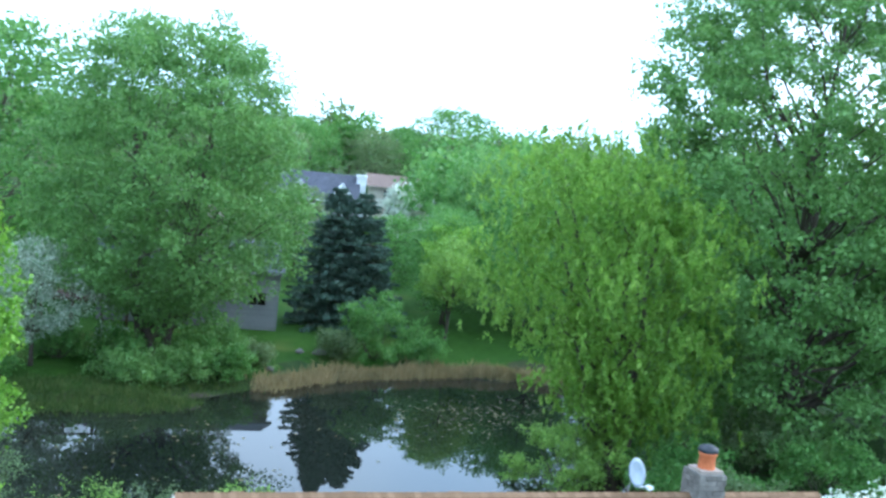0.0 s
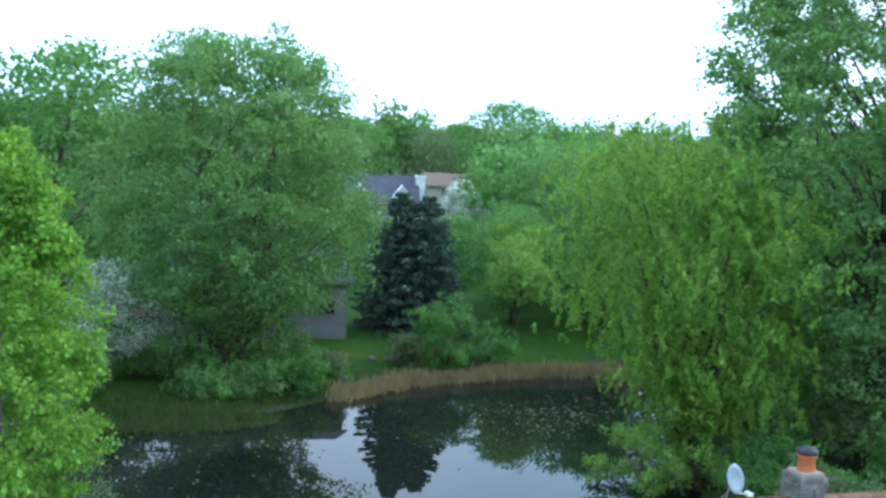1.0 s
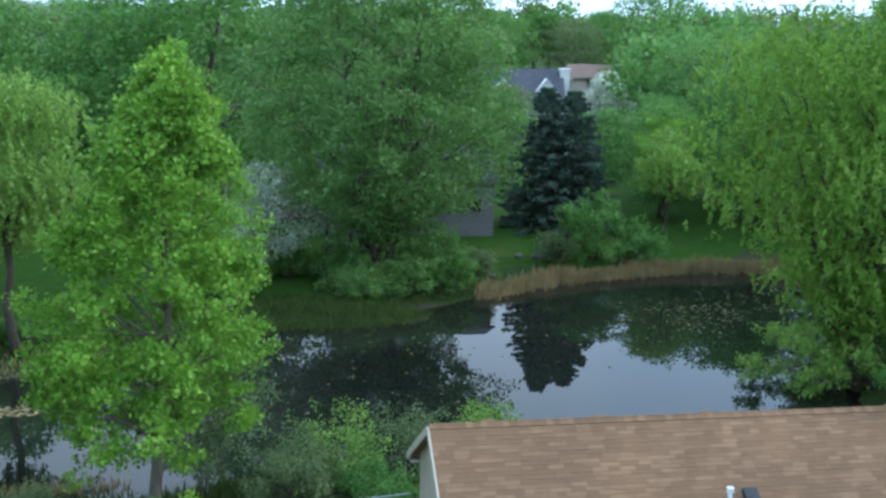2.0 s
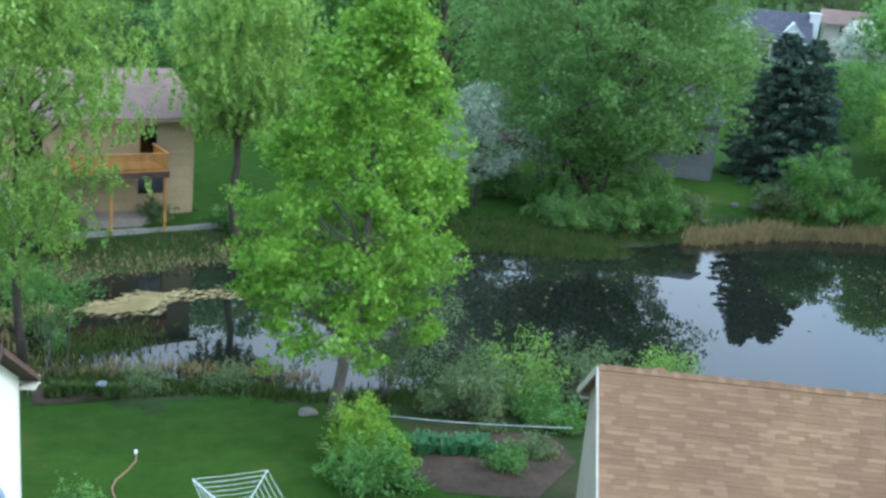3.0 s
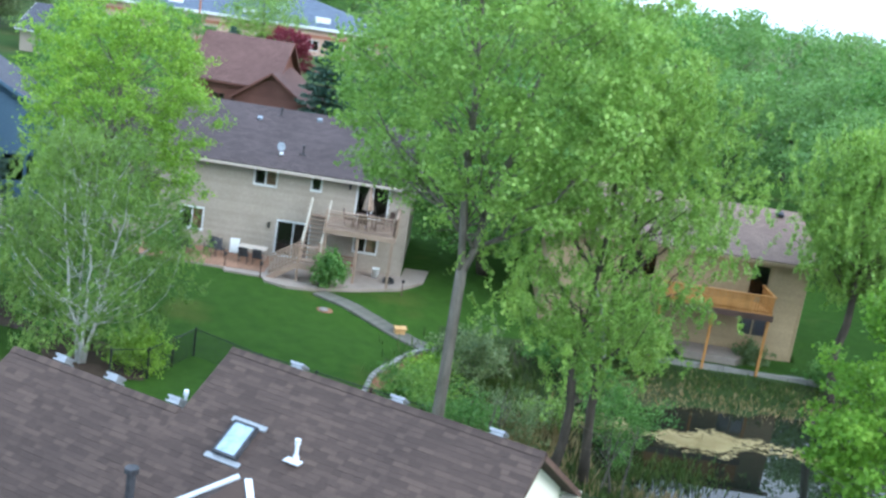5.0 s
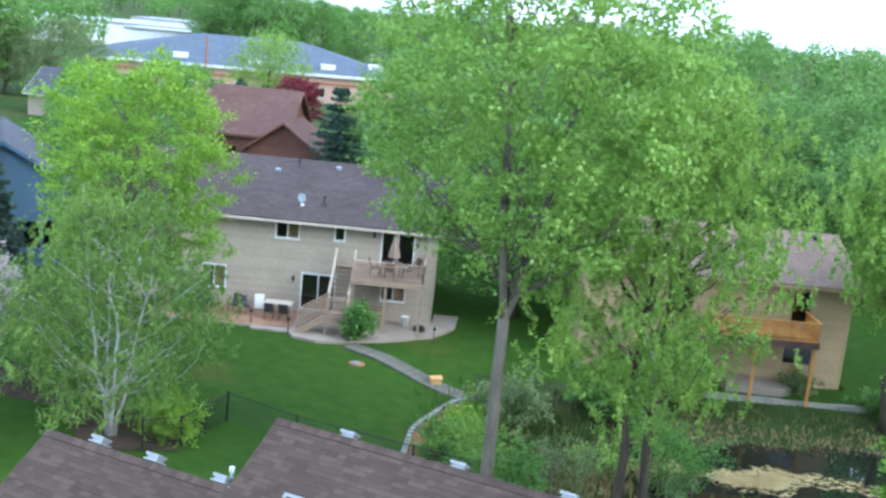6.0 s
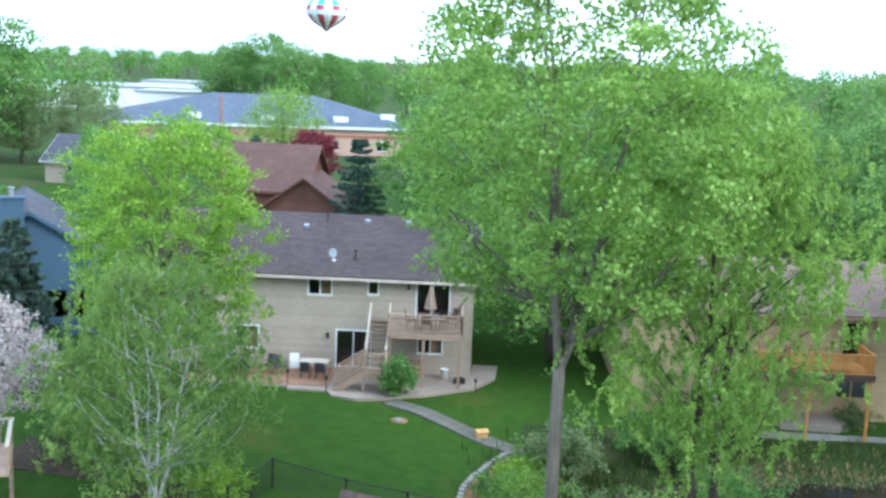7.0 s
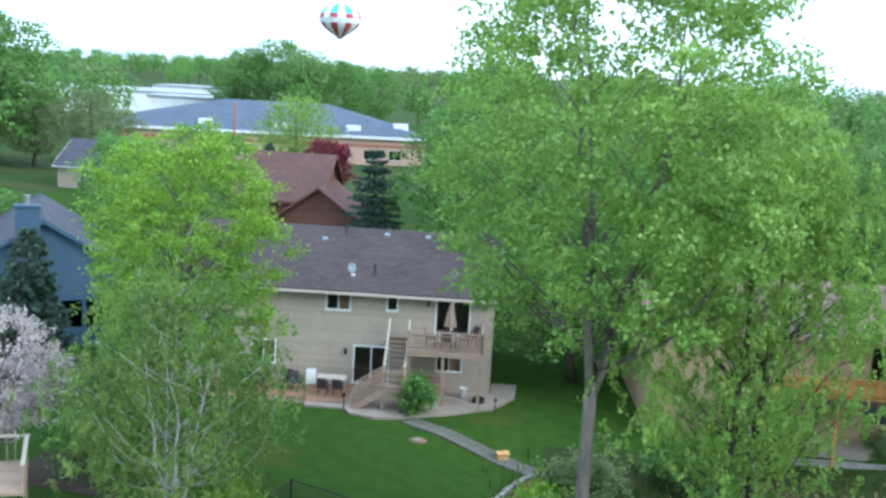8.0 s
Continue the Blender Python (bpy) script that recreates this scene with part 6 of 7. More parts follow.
# ---- shrubs ----
for k, (x, y, h_, r, mat, n, label) in enumerate((
        (62.6, 48.9, 4.6, 2.7, LEAF_GREEN, 9000, "tall green shrub on the far shore"),
        (59.9, 50.2, 2.4, 1.4, LEAF_OLIVE, 4000, "yellowish shrub on the far shore"),
        (65.6, 47.2, 2.6, 1.6, LEAF_GREEN, 4500, "green shrub on the far shore"),
        (44.0, 54.2, 2.2, 1.8, LEAF_GREEN, 4500, "leafy shrub below the silver maple"),
        (48.6, 52.8, 2.0, 2.0, LEAF_GREEN, 5000, "leafy shrub below the silver maple"),
        (51.3, 53.2, 2.6, 1.8, LEAF_MAPLE, 5000, "leafy shrub below the silver maple"),
        (42.6, 51.9, 1.7, 1.6, LEAF_MAPLE, 4500, "leafy shrub below the silver maple"),
        (46.2, 51.6, 2.1, 1.9, LEAF_MAPLE, 5000, "leafy shrub below the silver maple"),
        (49.6, 50.9, 1.6, 1.6, LEAF_GREEN, 4500, "leafy shrub below the silver maple"),
        (52.6, 51.4, 1.4, 1.5, LEAF_OLIVE, 4000, "yellowish shrub on the far shore"),
        (36.0, 56.6, 2.4, 2.0, LEAF_GREEN, 5000, "leafy shrub on the far bank"),
        (21.0, 26.8, 0.5, 0.5, LEAF_GREEN, 1200, "low green weed in the garden soil"),
        (22.6, 27.4, 0.45, 0.5, LEAF_OLIVE, 1200, "low olive weed in the garden soil"),
        (42.0, 57.6, 2.0, 1.5, LEAF_GREEN, 4000, "green shrub by the dark deck"),
        (45.8, 57.4, 1.8, 1.1, LEAF_GREEN, 3000, "white-flecked shrub by the dark deck"),
        (50.0, 25.6, 4.5, 3.0, LEAF_WILLOW, 9000, "feathery shrub leaning over the pond"),
        (54.0, 21.6, 3.6, 3.0, LEAF_GREEN, 8000, "dense shrub under the big willow"),
        (58.0, 19.2, 3.4, 3.0, LEAF_OLIVE, 8000, "yellowish shrub under the cottonwood"),
        (50.2, 19.4, 3.0, 2.6, LEAF_GREEN, 7000, "dense shrub on the near bank"),
        (46.0, 15.6, 3.2, 2.6, LEAF_OLIVE, 7000, "yellowish shrub on the near bank"),
        (55.0, 14.5, 3.4, 2.8, LEAF_GREEN, 7000, "dense shrub beside the cottonwood"),
        (62.6, 22.8, 3.8, 2.8, LEAF_WILLOW, 7000, "feathery shrub below the willow"),
        (67.0, 26.5, 3.6, 2.6, LEAF_GREEN, 6000, "dense shrub behind the willow"),
        (63.0, 11.0, 3.0, 2.6, LEAF_OLIVE, 6000, "yellowish shrub beside the cottonwood"),
        (17.0, 29.7, 1.8, 1.0, LEAF_YELLOW, 5000, "round yellow-green shrub at the lawn edge"),
        (15.9, 27.2, 1.2, 1.4, LEAF_GREEN, 5500, "low spreading green shrub"),
        (17.0, 28.2, 1.1, 0.9, LEAF_LIME, 4000, "small lime shrub at the garden bed"),
        (23.6, 32.0, 2.2, 1.6, LEAF_OLIVE, 4000, "feathery shrub on the near bank"),
        (25.6, 32.4, 2.9, 1.6, LEAF_WILLOW, 3600, "pale green shrub on the near bank"),
        (27.6, 31.0, 2.6, 1.7, LEAF_OLIVE, 4200, "feathery shrub on the near bank"),
        (22.3, 31.0, 1.5, 1.5, LEAF_OLIVE, 4500, "olive shrub on the near bank"),
        (30.0, 29.0, 3.2, 1.7, LEAF_WILLOW, 4000, "pale green shrub behind the tan roof"),
        (25.0, 29.6, 1.3, 1.4, LEAF_GREEN, 4500, "low green shrub by the garden"),
        (-3.35, 58.1, 1.9, 0.5, LEAF_GREEN, 3000, "rounded green bush beside the deck stairs"),
        (-9.0, 43.2, 1.5, 1.1, LEAF_YELLOW, 4500, "low yellow shrub beside the birch"),
        (-12.4, 44.6, 3.0, 1.6, LEAF_GREEN, 6000, "dark shrub behind the birch"),
        (-15.5, 47.6, 2.4, 1.8, LEAF_GREEN, 5000, "green shrub in the shady bed"),
        (-17.2, 52.0, 3.6, 2.0, LEAF_OLIVE, 6000, "olive shrub by the blue house"),
        (-12.8, 61.2, 1.1, 0.9, LEAF_GREEN, 2500, "green shrub against the beige wall"),
        (19.2, 57.6, 1.0, 0.6, LEAF_OLIVE, 2000, "small shrub below the orange deck"),
        (23.0, 56.0, 1.2, 0.9, LEAF_GREEN, 2500, "round shrub by the retaining wall"),
        (4.2, 41.4, 2.4, 1.5, LEAF_GREEN, 5000, "dark shrub among the trunks"),
        (6.0, 44.8, 2.6, 1.9, LEAF_OLIVE, 4000, "thin brushwood among the trunks"),
        (2.6, 45.2, 2.2, 1.7, LEAF_WILLOW, 4000, "thin brushwood among the trunks"),
        (4.6, 50.6, 2.6, 1.8, LEAF_OLIVE, 4500, "thin brushwood at the bed"),
        (8.0, 47.2, 2.4, 1.7, LEAF_WILLOW, 4000, "thin brushwood by the shallow arm"),
        (10.3, 45.0, 4.4, 1.8, LEAF_GREEN, 8000, "leafy sapling beside the willows"),
        (9.4, 52.6, 2.6, 2.0, LEAF_GREEN, 4500, "green shrub across the shallow arm"),
        (12.6, 55.4, 3.0, 2.0, LEAF_WILLOW, 5000, "feathery shrub near the tan house"),
        (1.6, 47.6, 1.0, 0.9, LEAF_GREEN, 3000, "leafy bed plant within the edging"),
        (2.2, 49.4, 0.9, 0.8, LEAF_YELLOW, 2500, "yellow-green bed plant within the edging"),
        (1.4, 45.6, 1.1, 1.1, LEAF_GREEN, 3500, "leafy bed plant beside the fence"),
        (3.0, 50.8, 0.8, 0.7, LEAF_LIME, 2000, "yellow-green bed plant within the edging"),
        (12.6, 38.8, 0.6, 0.8, LEAF_OLIVE, 1800, "low shrub at the water's edge"),
        (15.4, 37.4, 0.7, 0.8, LEAF_OLIVE, 1800, "low shrub at the water's edge"),
        (7.4, 28.2, 0.9, 0.6, LEAF_GREEN, 2500, "small shrub beside the cream wall"))):
    make_shrub("shrub", label, x, y, h_, r, mat, 200 + k, n, 0.075 if y < 48 and x < 35 else 0.11, 0.26 if r < 1.6 else 0.36,
               petals=PETAL if "white-flecked" in label else None)

for k, (x, y, top, low, r, mat, n, label) in enumerate((
        (76.6, 52.6, 9.0, 2.5, 3.0, LEAF_LIME, 9000, "slim pale green tree on the far lawn"),
        (72.6, 49.8, 7.5, 2.4, 2.4, LEAF_WILLOW, 6000, "thin young tree on the far lawn"),
        (80.5, 46.5, 8.0, 2.0, 3.4, LEAF_GREEN, 8000, "broad green tree beyond the lawn"),
        (54.0, 57.6, 11.0, 3.2, 3.2, LEAF_OLIVE, 9000, "olive-green tree at the corner of the grey house"),
        (56.6, 62.5, 9.5, 3.0, 3.4, PETAL_PINK, 3500, "thin tree with pale pinkish blossom"),
        (116.5, 88.2, 9.0, 3.2, 3.0, PETAL, 7000, "white-blossomed tree by the distant house"),
        (104.0, 69.0, 13.2, 2.0, 7.0, LEAF_GREEN, 9000, "broad round tree beyond the willow"))):
    make_tree("tree", label, x, y, top, low, r, 0.12, mat, 300 + k, n, 0.13 if x < 90 else 0.25, "round", 110, bark=DARK_BARK, spread=0.4 if x < 90 else 0.7, limbs=10)

# thin pale saplings at the corner of the lawn
for k, (x, y) in enumerate(((9.4, 40.3), (9.9, 40.6), (10.3, 40.2), (4.9, 40.4), (5.5, 41.6))):
    sp = thing("sapling", pose(x, y, ground_z(x, y) - 0.05), "thin pale-barked sapling stem", "sapling", "saplings")
    rng = np.random.default_rng(500 + k)
    s = Shape()
    top = np.array([rng.normal() * 0.4, rng.normal() * 0.4, rng.uniform(2.2, 3.4)])
    s.tube(bent((0, 0, 0), top, rng, 0.04, 5), [0.05, 0.045, 0.04, 0.03, 0.02, 0.01], 6)
    for _ in range(4):
        f = rng.uniform(0.4, 0.9)
        s.tube(bent(top * f, top * f + np.array([rng.normal() * 0.5, rng.normal() * 0.5, 0.7]), rng, 0.08, 3), [0.018, 0.014, 0.01, 0.005], 4)
    part("stem", s, BARK, sp, smooth=True)

# broken pale limb on the second willow
rng = np.random.default_rng(77)
db = bpy.data.objects["willow_tree.001"]
s = Shape()
s.tube(bent((-0.1, -0.25, 5.0), (-1.25, -0.5, 8.6), rng, 0.05, 6), [0.09, 0.08, 0.07, 0.06, 0.05, 0.04, 0.015], 6)
s.tube(bent((-0.9, -0.45, 7.4), (-1.0, -0.7, 8.2), rng, 0.05, 3), [0.04, 0.03, 0.02, 0.008], 5)
part("dead_branch", s, BIRCH_BARK, db, "bare whitish broken limb", smooth=True)


def leafy_bed(name, label, pts, tall, mat, seed):
    """Tufts of sword-shaped leaves."""
    rng = np.random.default_rng(seed)
    for k, (x, y) in enumerate(pts):
        s = Shape()
        for _ in range(46):
            a, ln = rng.uniform(0, 6.28), tall * rng.uniform(0.6, 1.15)
            o = rng.uniform(0, 0.2)
            bx, by = o * math.cos(a), o * math.sin(a)
            w, out = 0.045, rng.uniform(0.15, 0.5) * ln
            px, py = -math.sin(a) * w, math.cos(a) * w
            m_ = (bx + out * 0.45 * math.cos(a), by + out * 0.45 * math.sin(a), ln * 0.7)
            e = (bx + out * math.cos(a), by + out * math.sin(a), ln * 0.85)
            s.face([(bx - px * 0.6, by - py * 0.6, 0), (bx + px * 0.6, by + py * 0.6, 0), (m_[0] + px, m_[1] + py, m_[2]), (m_[0] - px, m_[1] - py, m_[2])])
            s.face([(m_[0] - px, m_[1] - py, m_[2]), (m_[0] + px, m_[1] + py, m_[2]), e])
        p = thing(name, pose(x, y, ground_z(x, y) - 0.02), label, "plant", name + " tufts")
        part("leaves", s, mat, p)


rr = random.Random(3)
leafy_bed("iris", "tuft of bluish-green iris leaves in the garden bed", [(16.9 + 0.29 * i + rr.uniform(-0.1, 0.1), 29.7 - 0.13 * i + j * 0.4 + rr.uniform(-0.15, 0.15)) for i in range(16) for j in range(3)], 0.55, HOSTA, 62)
leafy_bed("daylily", "tuft of bright green daylily leaves at the lawn corner", [(8.9 + 0.34 * i + rr.uniform(-0.1, 0.1), 37.7 - 0.1 * i + rr.uniform(-0.2, 0.35)) for i in range(8)], 0.6, SEDGE, 63)


# ---- garden works ----
def ground_patch(name, outline, mat, label, lift=0.03, category="bed"):
    """A flat bed that follows the ground, cut to an outline."""
    bm = bmesh.new()
    vs = [bm.verts.new((x, y, 0)) for x, y in outline]
    bm.faces.new(vs)
    bmesh.ops.triangulate(bm, faces=bm.faces[:])
    bmesh.ops.subdivide_edges(bm, edges=bm.edges[:], cuts=3, use_grid_fill=True)
    for v in bm.verts:
        v.co.z = ground_z(v.co.x, v.co.y) + lift
    me = bpy.data.meshes.new(name)
    bm.to_mesh(me)
    bm.free()
    me.materials.append(mat)
    return tagged(new(name, me), label, category, kind="structure")


ground_patch("garden_bed_1", [(17.2, 29.2), (18.0, 26.0), (20.6, 24.6), (23.6, 26.4), (24.2, 28.4), (20.4, 30.4)], SOIL, "dark bare soil of a garden bed")
ground_patch("garden_bed_2", [(0.0, 45.4), (0.1, 47.6), (0.9, 49.8), (2.0, 51.6), (3.2, 52.4), (3.8, 50.0), (3.2, 46.6), (2.2, 44.6)], MULCH, "red-brown mulch of a planted bed", 0.05)
ground_patch("garden_bed_3", [(8.3, 37.2), (10.6, 36.9), (12.0, 37.6), (11.0, 38.8), (8.6, 38.8)], SOIL, "dark soil at the lawn corner")
ground_patch("garden_bed_4", [(-18.5, 49.6), (-14.4, 49.4), (-11.6, 45.6), (-9.0, 44.0), (-8.4, 42.0), (-11.5, 40.8), (-14.0, 45.0), (-18.5, 46.0)], SOIL, "shady mulched bed under the birch")

# block edging round the bed
edge = thing("bed_edging", pose(0, 0, 0), "curved edging of pale concrete blocks", "edging")
curve = [(-0.15, 45.0), (-0.1, 46.4), (0.05, 47.8), (0.5, 49.2), (1.1, 50.6), (1.9, 51.8), (2.7, 52.4)]
for i in range(len(curve) - 1):
    (ax, ay), (bx, by) = curve[i], curve[i + 1]
    n = int(math.hypot(bx - ax, by - ay) / 0.3)
    for k in range(n):
        x, y = ax + (bx - ax) * (k + 0.5) / n, ay + (by - ay) * (k + 0.5) / n
        s = Shape()
        s.box(-0.14, -0.11, -0.1, 0.14, 0.11, 0.16)
        part("block", s, BLOCK, edge, at=pose(x, y, ground_z(x, y), 0, 0, math.degrees(math.atan2(by - ay, bx - ax))))

# boardwalk from the patio to the bed
walkway = thing("boardwalk", pose(0, 0, 0), "grey weathered boardwalk across the lawn", "path")
line = [(-3.7, 57.4), (-2.0, 56.3), (-0.2, 54.8), (1.4, 53.2), (2.9, 52.1)]
for i in range(len(line) - 1):
    (ax, ay), (bx, by) = line[i], line[i + 1]
    n = int(math.hypot(bx - ax, by - ay) / 0.155)
    for k in range(n):
        x, y = ax + (bx - ax) * (k + 0.5) / n, ay + (by - ay) * (k + 0.5) / n
        s = Shape()
        s.box(-0.07, -0.5, -0.06, 0.07, 0.5, 0.05)
        part("board", s, GREY_BOARD, walkway, at=pose(x, y, ground_z(x, y) + 0.02, 0, 0, math.degrees(math.atan2(by - ay, bx - ax))))

# retaining wall below the tan house
rw = thing("retaining_wall", pose(0, 0, 0), "low grey block retaining wall below the lawn", "wall")
for k in range(26):
    for j in range(3):
        s = Shape()
        s.box(0.01, 0, 0, 0.39, 0.28, 0.185)
        x = 13.6 + k * 0.4 + (j % 2) * 0.2
        part("block", s, BLOCK, rw, at=pose(x, 56.1 + 0.04 * j, ground_z(18, 56) - 0.32 + j * 0.19))
ground_patch("lawn_terrace", [(13.6, 56.3), (24.2, 56.3), (24.2, 62), (21.9, 62), (21.9, 58.4), (13.6, 58.4)], LAWN, "small mown lawn above the retaining wall", 0.22, "lawn")
s = Shape()
s.prism([(15.4, 56.9), (18.2, 56.6), (18.9, 57.4), (18.2, 58.55), (15.2, 58.55)], -0.8, -0.08)
tagged(part("patio_2", s, CONCRETE), "small concrete pad under the orange deck", "patio", kind="structure")


def build_fence():
    """Black chain-link fence."""
    fence = thing("chain_link_fence", pose(0, 0, 0), "black chain-link fence round the lawn", "fence")
    run = [(-9.6, 41.5), (-8.4, 42.4), (-7.9, 44.2), (-7.4, 45.8), (-4.4, 44.7), (-2.0, 43.9), (0.3, 43.1), (2.4, 42.5)]
    for i, (x, y) in enumerate(run):
        z = ground_z(x, y)
        s = Shape()
        s.tube([(x, y, z - 0.1), (x, y, z + 1.25)], [0.04, 0.04], 8)
        s.tube([(x, y, z + 1.25), (x, y, z + 1.3)], [0.05, 0.01], 8)
        part("post", s, BLACK, fence)
        if i == len(run) - 1:
            continue
        bx, by = run[i + 1]
        bz = ground_z(bx, by)
        r = Shape()
        r.tube([(x, y, z + 1.2), (bx, by, bz + 1.2)], [0.022, 0.022], 6)
        part("top_rail", r, BLACK, fence)
        w = Shape()
        ln = math.hypot(bx - x, by - y)
        n = int(ln / 0.14)
        for k in range(-8, n):
            for sgn in (0, 1):
                a0, a1 = k / n, (k + 8) / n
                lo, hi = max(a0, 0), min(a1, 1)
                if hi <= lo:
                    continue
                h0, h1 = (lo - a0) / (a1 - a0) * 1.15, (hi - a0) / (a1 - a0) * 1.15
                if sgn:
                    h0, h1 = 1.15 - h0, 1.15 - h1
                p = Vector((x + (bx - x) * lo, y + (by - y) * lo, z + (bz - z) * lo + 0.03 + h0))
                q = Vector((x + (bx - x) * hi, y + (by - y) * hi, z + (bz - z) * hi + 0.03 + h1))
                w.beam(p, q, 0.008, 0.008)
        tagged(part("wire_mesh", w, BLACK, fence), kind="stuff")


build_fence()

# cedar box and round stone patch on the lawn
bx_ = thing("planter_box", pose(0.85, 53.9, ground_z(0.85, 53.9), 0, 0, 20), "small cedar box standing beside the boardwalk", "box")
s = Shape()
s.box(-0.24, -0.2, 0.0, 0.24, 0.2, 0.34)
part("body", s, CEDAR, bx_)
s = Shape()
s.slab([(-0.3, -0.26, 0.34), (0.3, -0.26, 0.34), (0.3, 0.02, 0.44), (-0.3, 0.02, 0.44)], 0.03)
s.slab([(-0.3, 0.02, 0.44), (0.3, 0.02, 0.44), (0.3, 0.28, 0.34), (-0.3, 0.28, 0.34)], 0.03)
part("lid", s, CEDAR, bx_)
ground_patch("tree_ring", [(-3.04 + 0.42 * math.cos(0.52 * i), 55.05 + 0.36 * math.sin(0.52 * i)) for i in range(12)], MULCH, "round mulch patch in the lawn", 0.04, "mulch")
st = Shape()
st.ring([(0.26, 0.0), (0.25, 0.05), (0.14, 0.1), (0.01, 0.11)], 10)
tagged(part("stone", st, STONE, at=pose(-3.1, 55.05, ground_z(-3.1, 55.05) + 0.04)), "flat grey stone in the mulch patch", "stone")


def build_dryer():
    """Rotary clothes line: four raised arms strung with lines."""
    d = thing("clothes_dryer", pose(10.7, 24.7, ground_z(10.7, 24.7), 0, 0, -8), "folding white rotary clothes line on the lawn", "clothes line")
    s = Shape()
    s.tube([(0, 0, -0.1), (0, 0, 1.4)], [0.028, 0.025], 8)
    part("mast", s, LIGHT_METAL, d)
    ends = []
    for k in range(4):
        a = math.pi / 4 + k * math.pi / 2
        e = Vector((1.42 * math.cos(a), 1.42 * math.sin(a), 2.05))
        ends.append(e)
        r = Shape()
        r.tube([(0, 0, 1.3), e], [0.018, 0.014], 6)
        part("arm", r, LIGHT_METAL, d)
    hub = Vector((0, 0, 1.3))
    for j in range(7):
        f = 0.34 + 0.11 * j
        for k in range(4):
            p, q = hub.lerp(ends[k], f), hub.lerp(ends[(k + 1) % 4], f)
            r = Shape()
            r.tube([p, (p + q) / 2 - Vector((0, 0, 0.02)), q], [0.007] * 3, 4, False)
            part("line", r, WHITE, d)


build_dryer()

hs = thing("garden_hose", pose(0, 0, 0), "tan garden hose lying across the lawn", "hose")
pts = [(10.3, 32.1), (10.15, 31.6), (9.7, 31.0), (9.2, 30.5), (8.9, 29.9), (8.8, 29.2), (8.85, 28.4), (8.6, 27.6)]
s = Shape()
s.tube([(x, y, ground_z(x, y) + 0.03) for x, y in pts], [0.03] * len(pts), 8)
part("tube", s, PAVER, hs, smooth=True)
s = Shape()
s.tube([(10.3, 32.1, ground_z(10.3, 32.1) + 0.03), (10.36, 32.3, ground_z(10.36, 32.3) + 0.06)], [0.045, 0.06], 8)
part("nozzle", s, WHITE, hs)

cb = thing("overhead_cable", pose(0, 0, 0), "pale cable strung from the tan house to a tree", "cable")
a0, a1 = Vector((19.75, 22.5, 3.15)), Vector((17.2, 32.2, -0.1))
s = Shape()
s.tube([a0.lerp(a1, t / 10) - Vector((0, 0, 0.12 * math.sin(math.pi * t / 10))) for t in range(11)], [0.011] * 11, 6)
part("wire", s, LIGHT_METAL, cb, smooth=True)

lf = thing("ornament", pose(10.7, 37.4, ground_z(10.7, 37.4)), "small pale garden ornament among daylilies", "ornament")
s = Shape()
s.ring([(0.14, 0.0), (0.1, 0.1), (0.05, 0.3), (0.2, 0.42), (0.22, 0.5), (0.02, 0.46)], 12)
part("bowl", s, DISH_GREY, lf, smooth=True)


# ---- patio furniture ----
def make_chair(at, label, mat, group="patio chairs"):
    c = thing("patio_chair", at, label, "chair", group)
    s = Shape()
    s.box(-0.25, -0.24, 0.41, 0.25, 0.24, 0.45)
    part("seat", s, mat, c)
    s = Shape()
    s.slab([(-0.25, 0.24, 0.45), (0.25, 0.24, 0.45), (0.25, 0.34, 0.95), (-0.25, 0.34, 0.95)], 0.03)
    part("backrest", s, mat, c)
    for x in (-0.23, 0.23):
        for y in (-0.22, 0.22):
            g = Shape()
            g.tube([(x, y, 0), (x, y, 0.42)], [0.018, 0.018], 6)
            part("leg", g, mat, c)
        a = Shape()
        a.tube([(x, -0.22, 0.42), (x, -0.24, 0.65), (x, 0.28, 0.68)], [0.018] * 3, 6)
        part("armrest", a, mat, c)
    return c


def make_table(at, label, mat, lx=0.75, ly=0.45, tall=0.73):
    t = thing("patio_table", at, label, "table", "patio tables")
    s = Shape()
    s.box(-lx, -ly, tall - 0.03, lx, ly, tall)
    part("tabletop", s, mat, t)
    for x in (-lx + 0.08, lx - 0.08):
        for y in (-ly + 0.08, ly - 0.08):
            g = Shape()
            g.tube([(x, y, 0), (x, y, tall - 0.03)], [0.022, 0.022], 6)
            part("leg", g, mat, t)
    return t


PZ = -0.03
make_table(pose(-7.95, 61.1, PZ), "pale grey patio table beside the sliding door", TRIM)
for x, y, rz in ((-12.2, 60.6, 10), (-11.4, 60.4, 160), (-10.3, 60.9, -20), (-9.75, 60.7, 30), (-8.3, 60.2, 180), (-7.5, 60.2, 175)):
    make_chair(pose(x, y, PZ, 0, 0, rz), "dark metal patio chair by the house wall", SOOT)
make_table(pose(-11.8, 60.95, PZ), "small dark patio table", SOOT, 0.35, 0.35, 0.6)
lg = thing("lounge_cushion", pose(-9.15, 61.9, PZ + 0.02, -14, 0, 8), "white lounger pad propped against the wall", "cushion")
s = Shape()
s.box(-0.26, -0.04, 0.0, 0.26, 0.04, 0.82)
part("pad", s, WHITE, lg)
make_table(pose(-2.1, 60.7, 2.8), "dark round-edged deck table under the umbrella", DARK_WOOD, 0.55, 0.5)
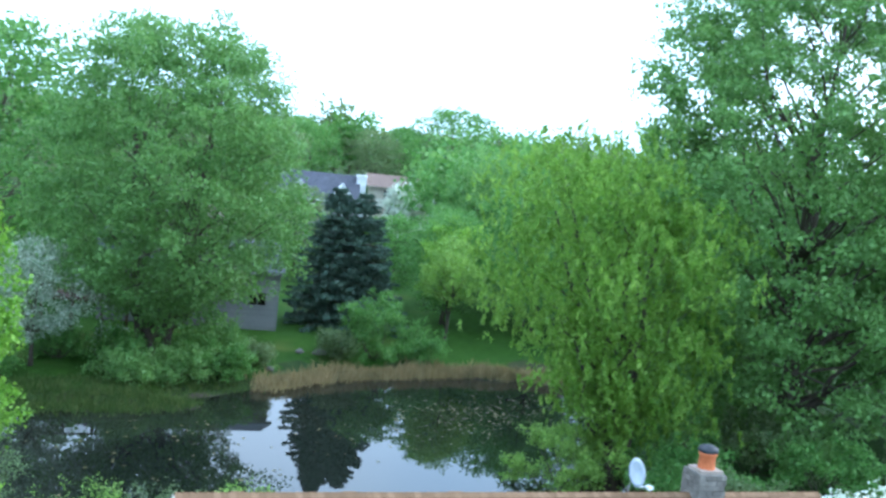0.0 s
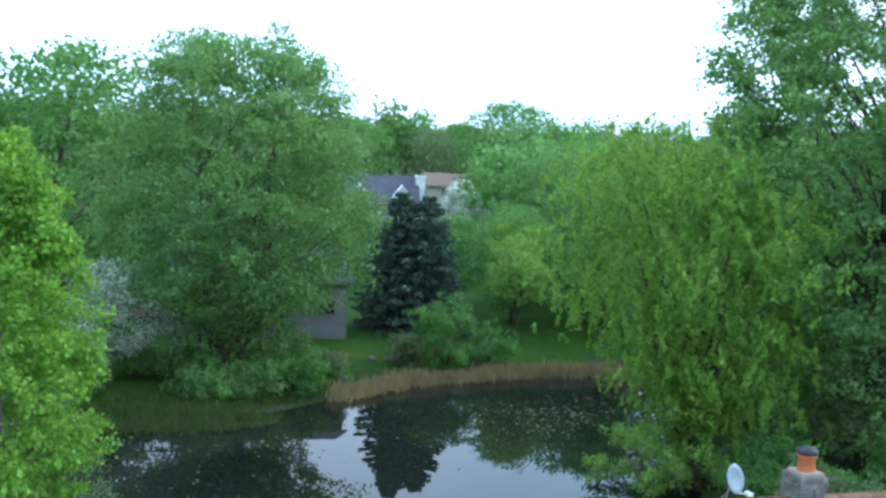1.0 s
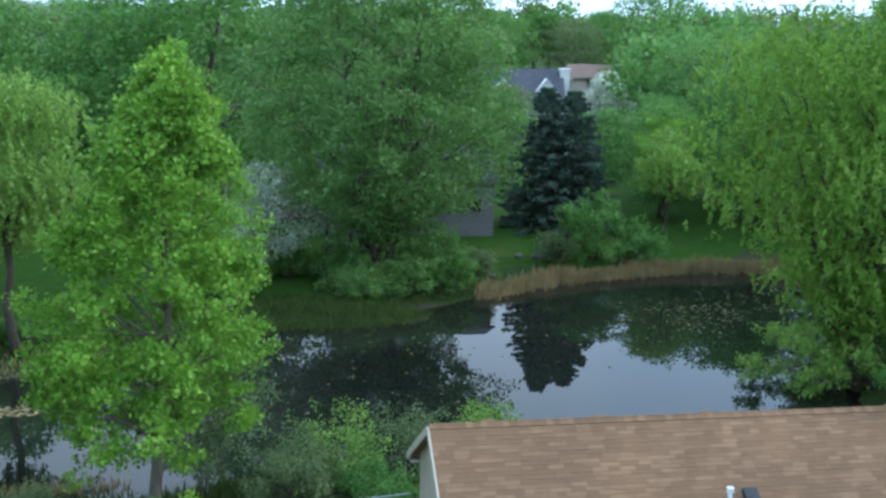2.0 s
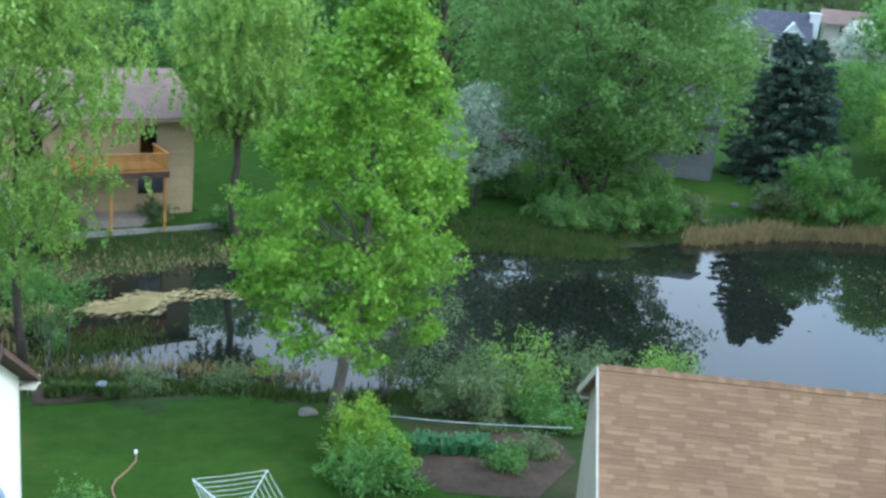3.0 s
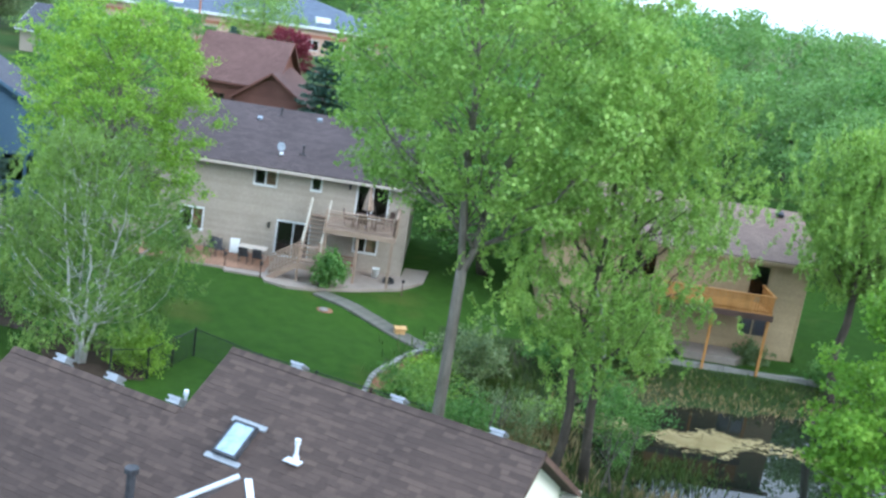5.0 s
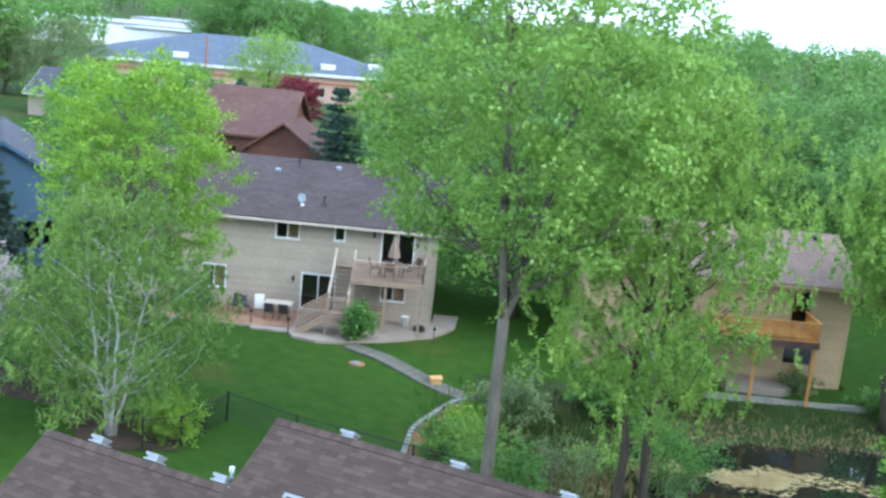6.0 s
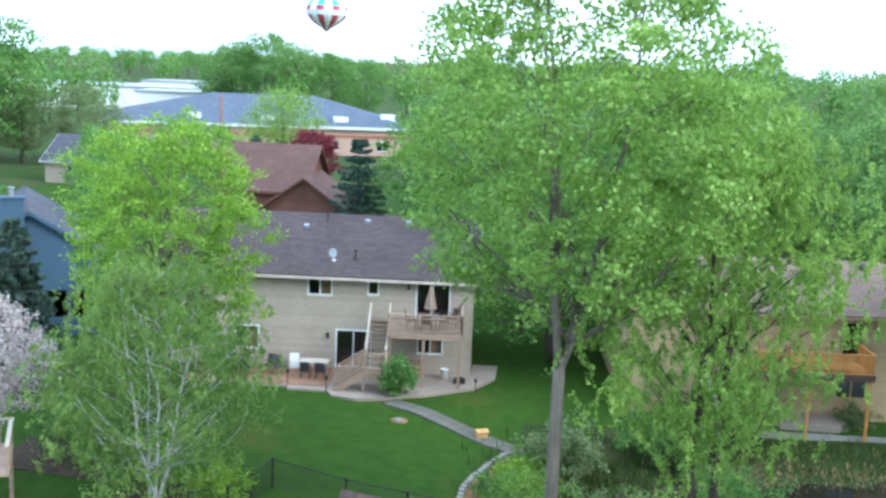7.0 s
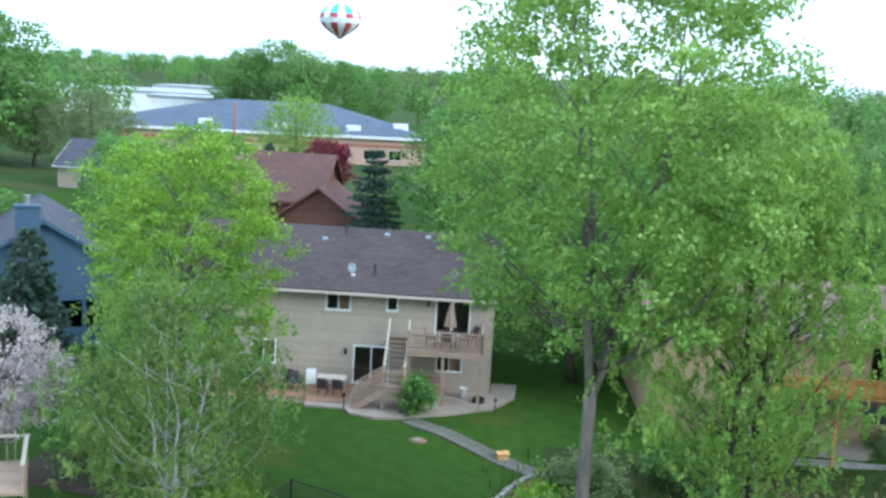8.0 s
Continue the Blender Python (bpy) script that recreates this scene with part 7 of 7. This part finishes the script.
for x, y, rz in ((-2.9, 60.6, 90), (-1.2, 60.7, -90), (-2.1, 60.0, 180), (-0.9, 61.3, -60)):
    make_chair(pose(x, y, 2.8, 0, 0, rz), "brown slatted chair on the deck", DARK_WOOD, "deck chairs")
um = thing("patio_umbrella", pose(-1.95, 60.72, 2.8), "closed striped tan patio umbrella on the deck", "umbrella")
s = Shape()
s.tube([(0, 0, 0.0), (0, 0, 2.3)], [0.025, 0.02], 8)
part("pole", s, LIGHT_METAL, um)
for g in range(8):
    s = Shape()
    a0_, a1_ = g * math.pi / 4, (g + 1) * math.pi / 4
    prof = [(0.03, 2.35), (0.14, 1.9), (0.27, 1.35), (0.33, 1.05), (0.2, 1.0)]
    for i in range(4):
        (r0, z0), (r1, z1) = prof[i], prof[i + 1]
        am = (a0_ + a1_) / 2
        s.face([(r0 * math.cos(a0_), r0 * math.sin(a0_), z0), (r0 * 0.7 * math.cos(am), r0 * 0.7 * math.sin(am), z0), (r1 * 0.7 * math.cos(am), r1 * 0.7 * math.sin(am), z1), (r1 * math.cos(a0_), r1 * math.sin(a0_), z1)])
        s.face([(r0 * 0.7 * math.cos(am), r0 * 0.7 * math.sin(am), z0), (r0 * math.cos(a1_), r0 * math.sin(a1_), z0), (r1 * math.cos(a1_), r1 * math.sin(a1_), z1), (r1 * 0.7 * math.cos(am), r1 * 0.7 * math.sin(am), z1)])
    part("canopy_panel", s, CLOTH_TAN if g % 2 else DECKWOOD, um)
bn = thing("garden_bench", pose(-2.9, 61.3, PZ), "red-brown bench in the shade below the deck", "bench")
for z, y in ((0.42, 0.0), (0.42, 0.14), (0.42, 0.28), (0.62, 0.4), (0.78, 0.44)):
    s = Shape()
    s.box(-0.65, y - 0.05, z, 0.65, y + 0.05, z + 0.04)
    part("slat", s, BAND, bn)
for x in (-0.55, 0.55):
    s = Shape()
    s.box(x - 0.04, -0.05, 0, x + 0.04, 0.05, 0.42).box(x - 0.04, 0.3, 0, x + 0.04, 0.38, 0.82)
    part("leg", s, BAND, bn)
wb = thing("bucket", pose(-1.1, 61.4, PZ), "white bucket on the concrete patio", "bucket")
s = Shape()
s.ring([(0.01, 0.01), (0.17, 0.0), (0.22, 0.5), (0.24, 0.52), (0.21, 0.5), (0.16, 0.03), (0.01, 0.03)], 14)
part("body", s, WHITE, wb, smooth=True)
hr = thing("hose_reel", pose(-0.3, 60.7, PZ), "coiled black hose on the concrete patio", "hose")
s = Shape()
for k in range(5):
    s.ring([(0.3 - 0.01 * k, 0.05 * k), (0.34 - 0.01 * k, 0.025 + 0.05 * k), (0.3 - 0.01 * k, 0.05 + 0.05 * k), (0.26 - 0.01 * k, 0.025 + 0.05 * k), (0.3 - 0.01 * k, 0.05 * k)], 16)
part("coil", s, BLACK, hr, smooth=True)
for x, y in ((-9.05, 59.1), (-6.95, 58.2), (0.55, 59.3)):
    pp = thing("garden_light", pose(x, y, ground_z(x, y)), "dark garden light post at the patio edge", "light", "patio lights")
    s = Shape()
    s.tube([(0, 0, 0), (0, 0, 0.7)], [0.035, 0.03], 8)
    part("post", s, DARK_WOOD, pp)
    s = Shape()
    s.ring([(0.03, 0.7), (0.08, 0.72), (0.08, 0.85), (0.02, 0.9)], 8)
    part("head", s, BLACK, pp)

# neighbouring deck at the edge of the shady bed
nd = thing("wooden_deck", pose(-17.2, 41.6, 0, 0, 0, 20), "brown neighbouring deck with a pale top rail", "deck")
s = Shape()
s.box(-3, -2, 1.9, 1.2, 1.2, 2.0)
part("floor", s, DECKWOOD, nd)
for x in (-2.5, -1.0, 1.1):
    s = Shape()
    s.box(x - 0.07, 1.0, -0.8, x + 0.07, 1.14, 3.0)
    part("post", s, DECKWOOD, nd)
s = Shape()
s.box(-3, 1.02, 2.92, 1.25, 1.16, 2.98).box(1.08, -2, 2.92, 1.22, 1.02, 2.98)
part("handrail", s, CREAM, nd)
for k in range(28):
    s = Shape()
    if k < 14:
        s.box(-2.9 + k * 0.28, 1.07, 2.0, -2.86 + k * 0.28, 1.11, 2.92)
    else:
        y = -1.9 + (k - 14) * 0.2
        s.box(1.12, y, 2.0, 1.16, y + 0.04, 2.92)
    part("baluster", s, DECKWOOD, nd)

# dark deck of the grey house behind the dogwood
dd = thing("wooden_deck", pose(47.4, 61.8, 0, 0, 0, -38), "dark brown deck on posts behind flowering trees", "deck")
s = Shape()
s.box(-3.2, -2.4, 2.5, 2.6, 0.6, 2.65)
part("floor", s, DARK_WOOD, dd)
for x in (-3.0, -1.1, 0.8, 2.4):
    s = Shape()
    s.box(x - 0.09, -2.35, -1.2, x + 0.09, -2.17, 3.6)
    part("post", s, DARK_WOOD, dd)
s = Shape()
s.box(-3.2, -2.36, 3.5, 2.6, -2.24, 3.58)
part("handrail", s, DARK_WOOD, dd)
for k in range(38):
    s = Shape()
    s.box(-3.1 + k * 0.15, -2.32, 2.65, -3.05 + k * 0.15, -2.28, 3.5)
    part("baluster", s, DARK_WOOD, dd)
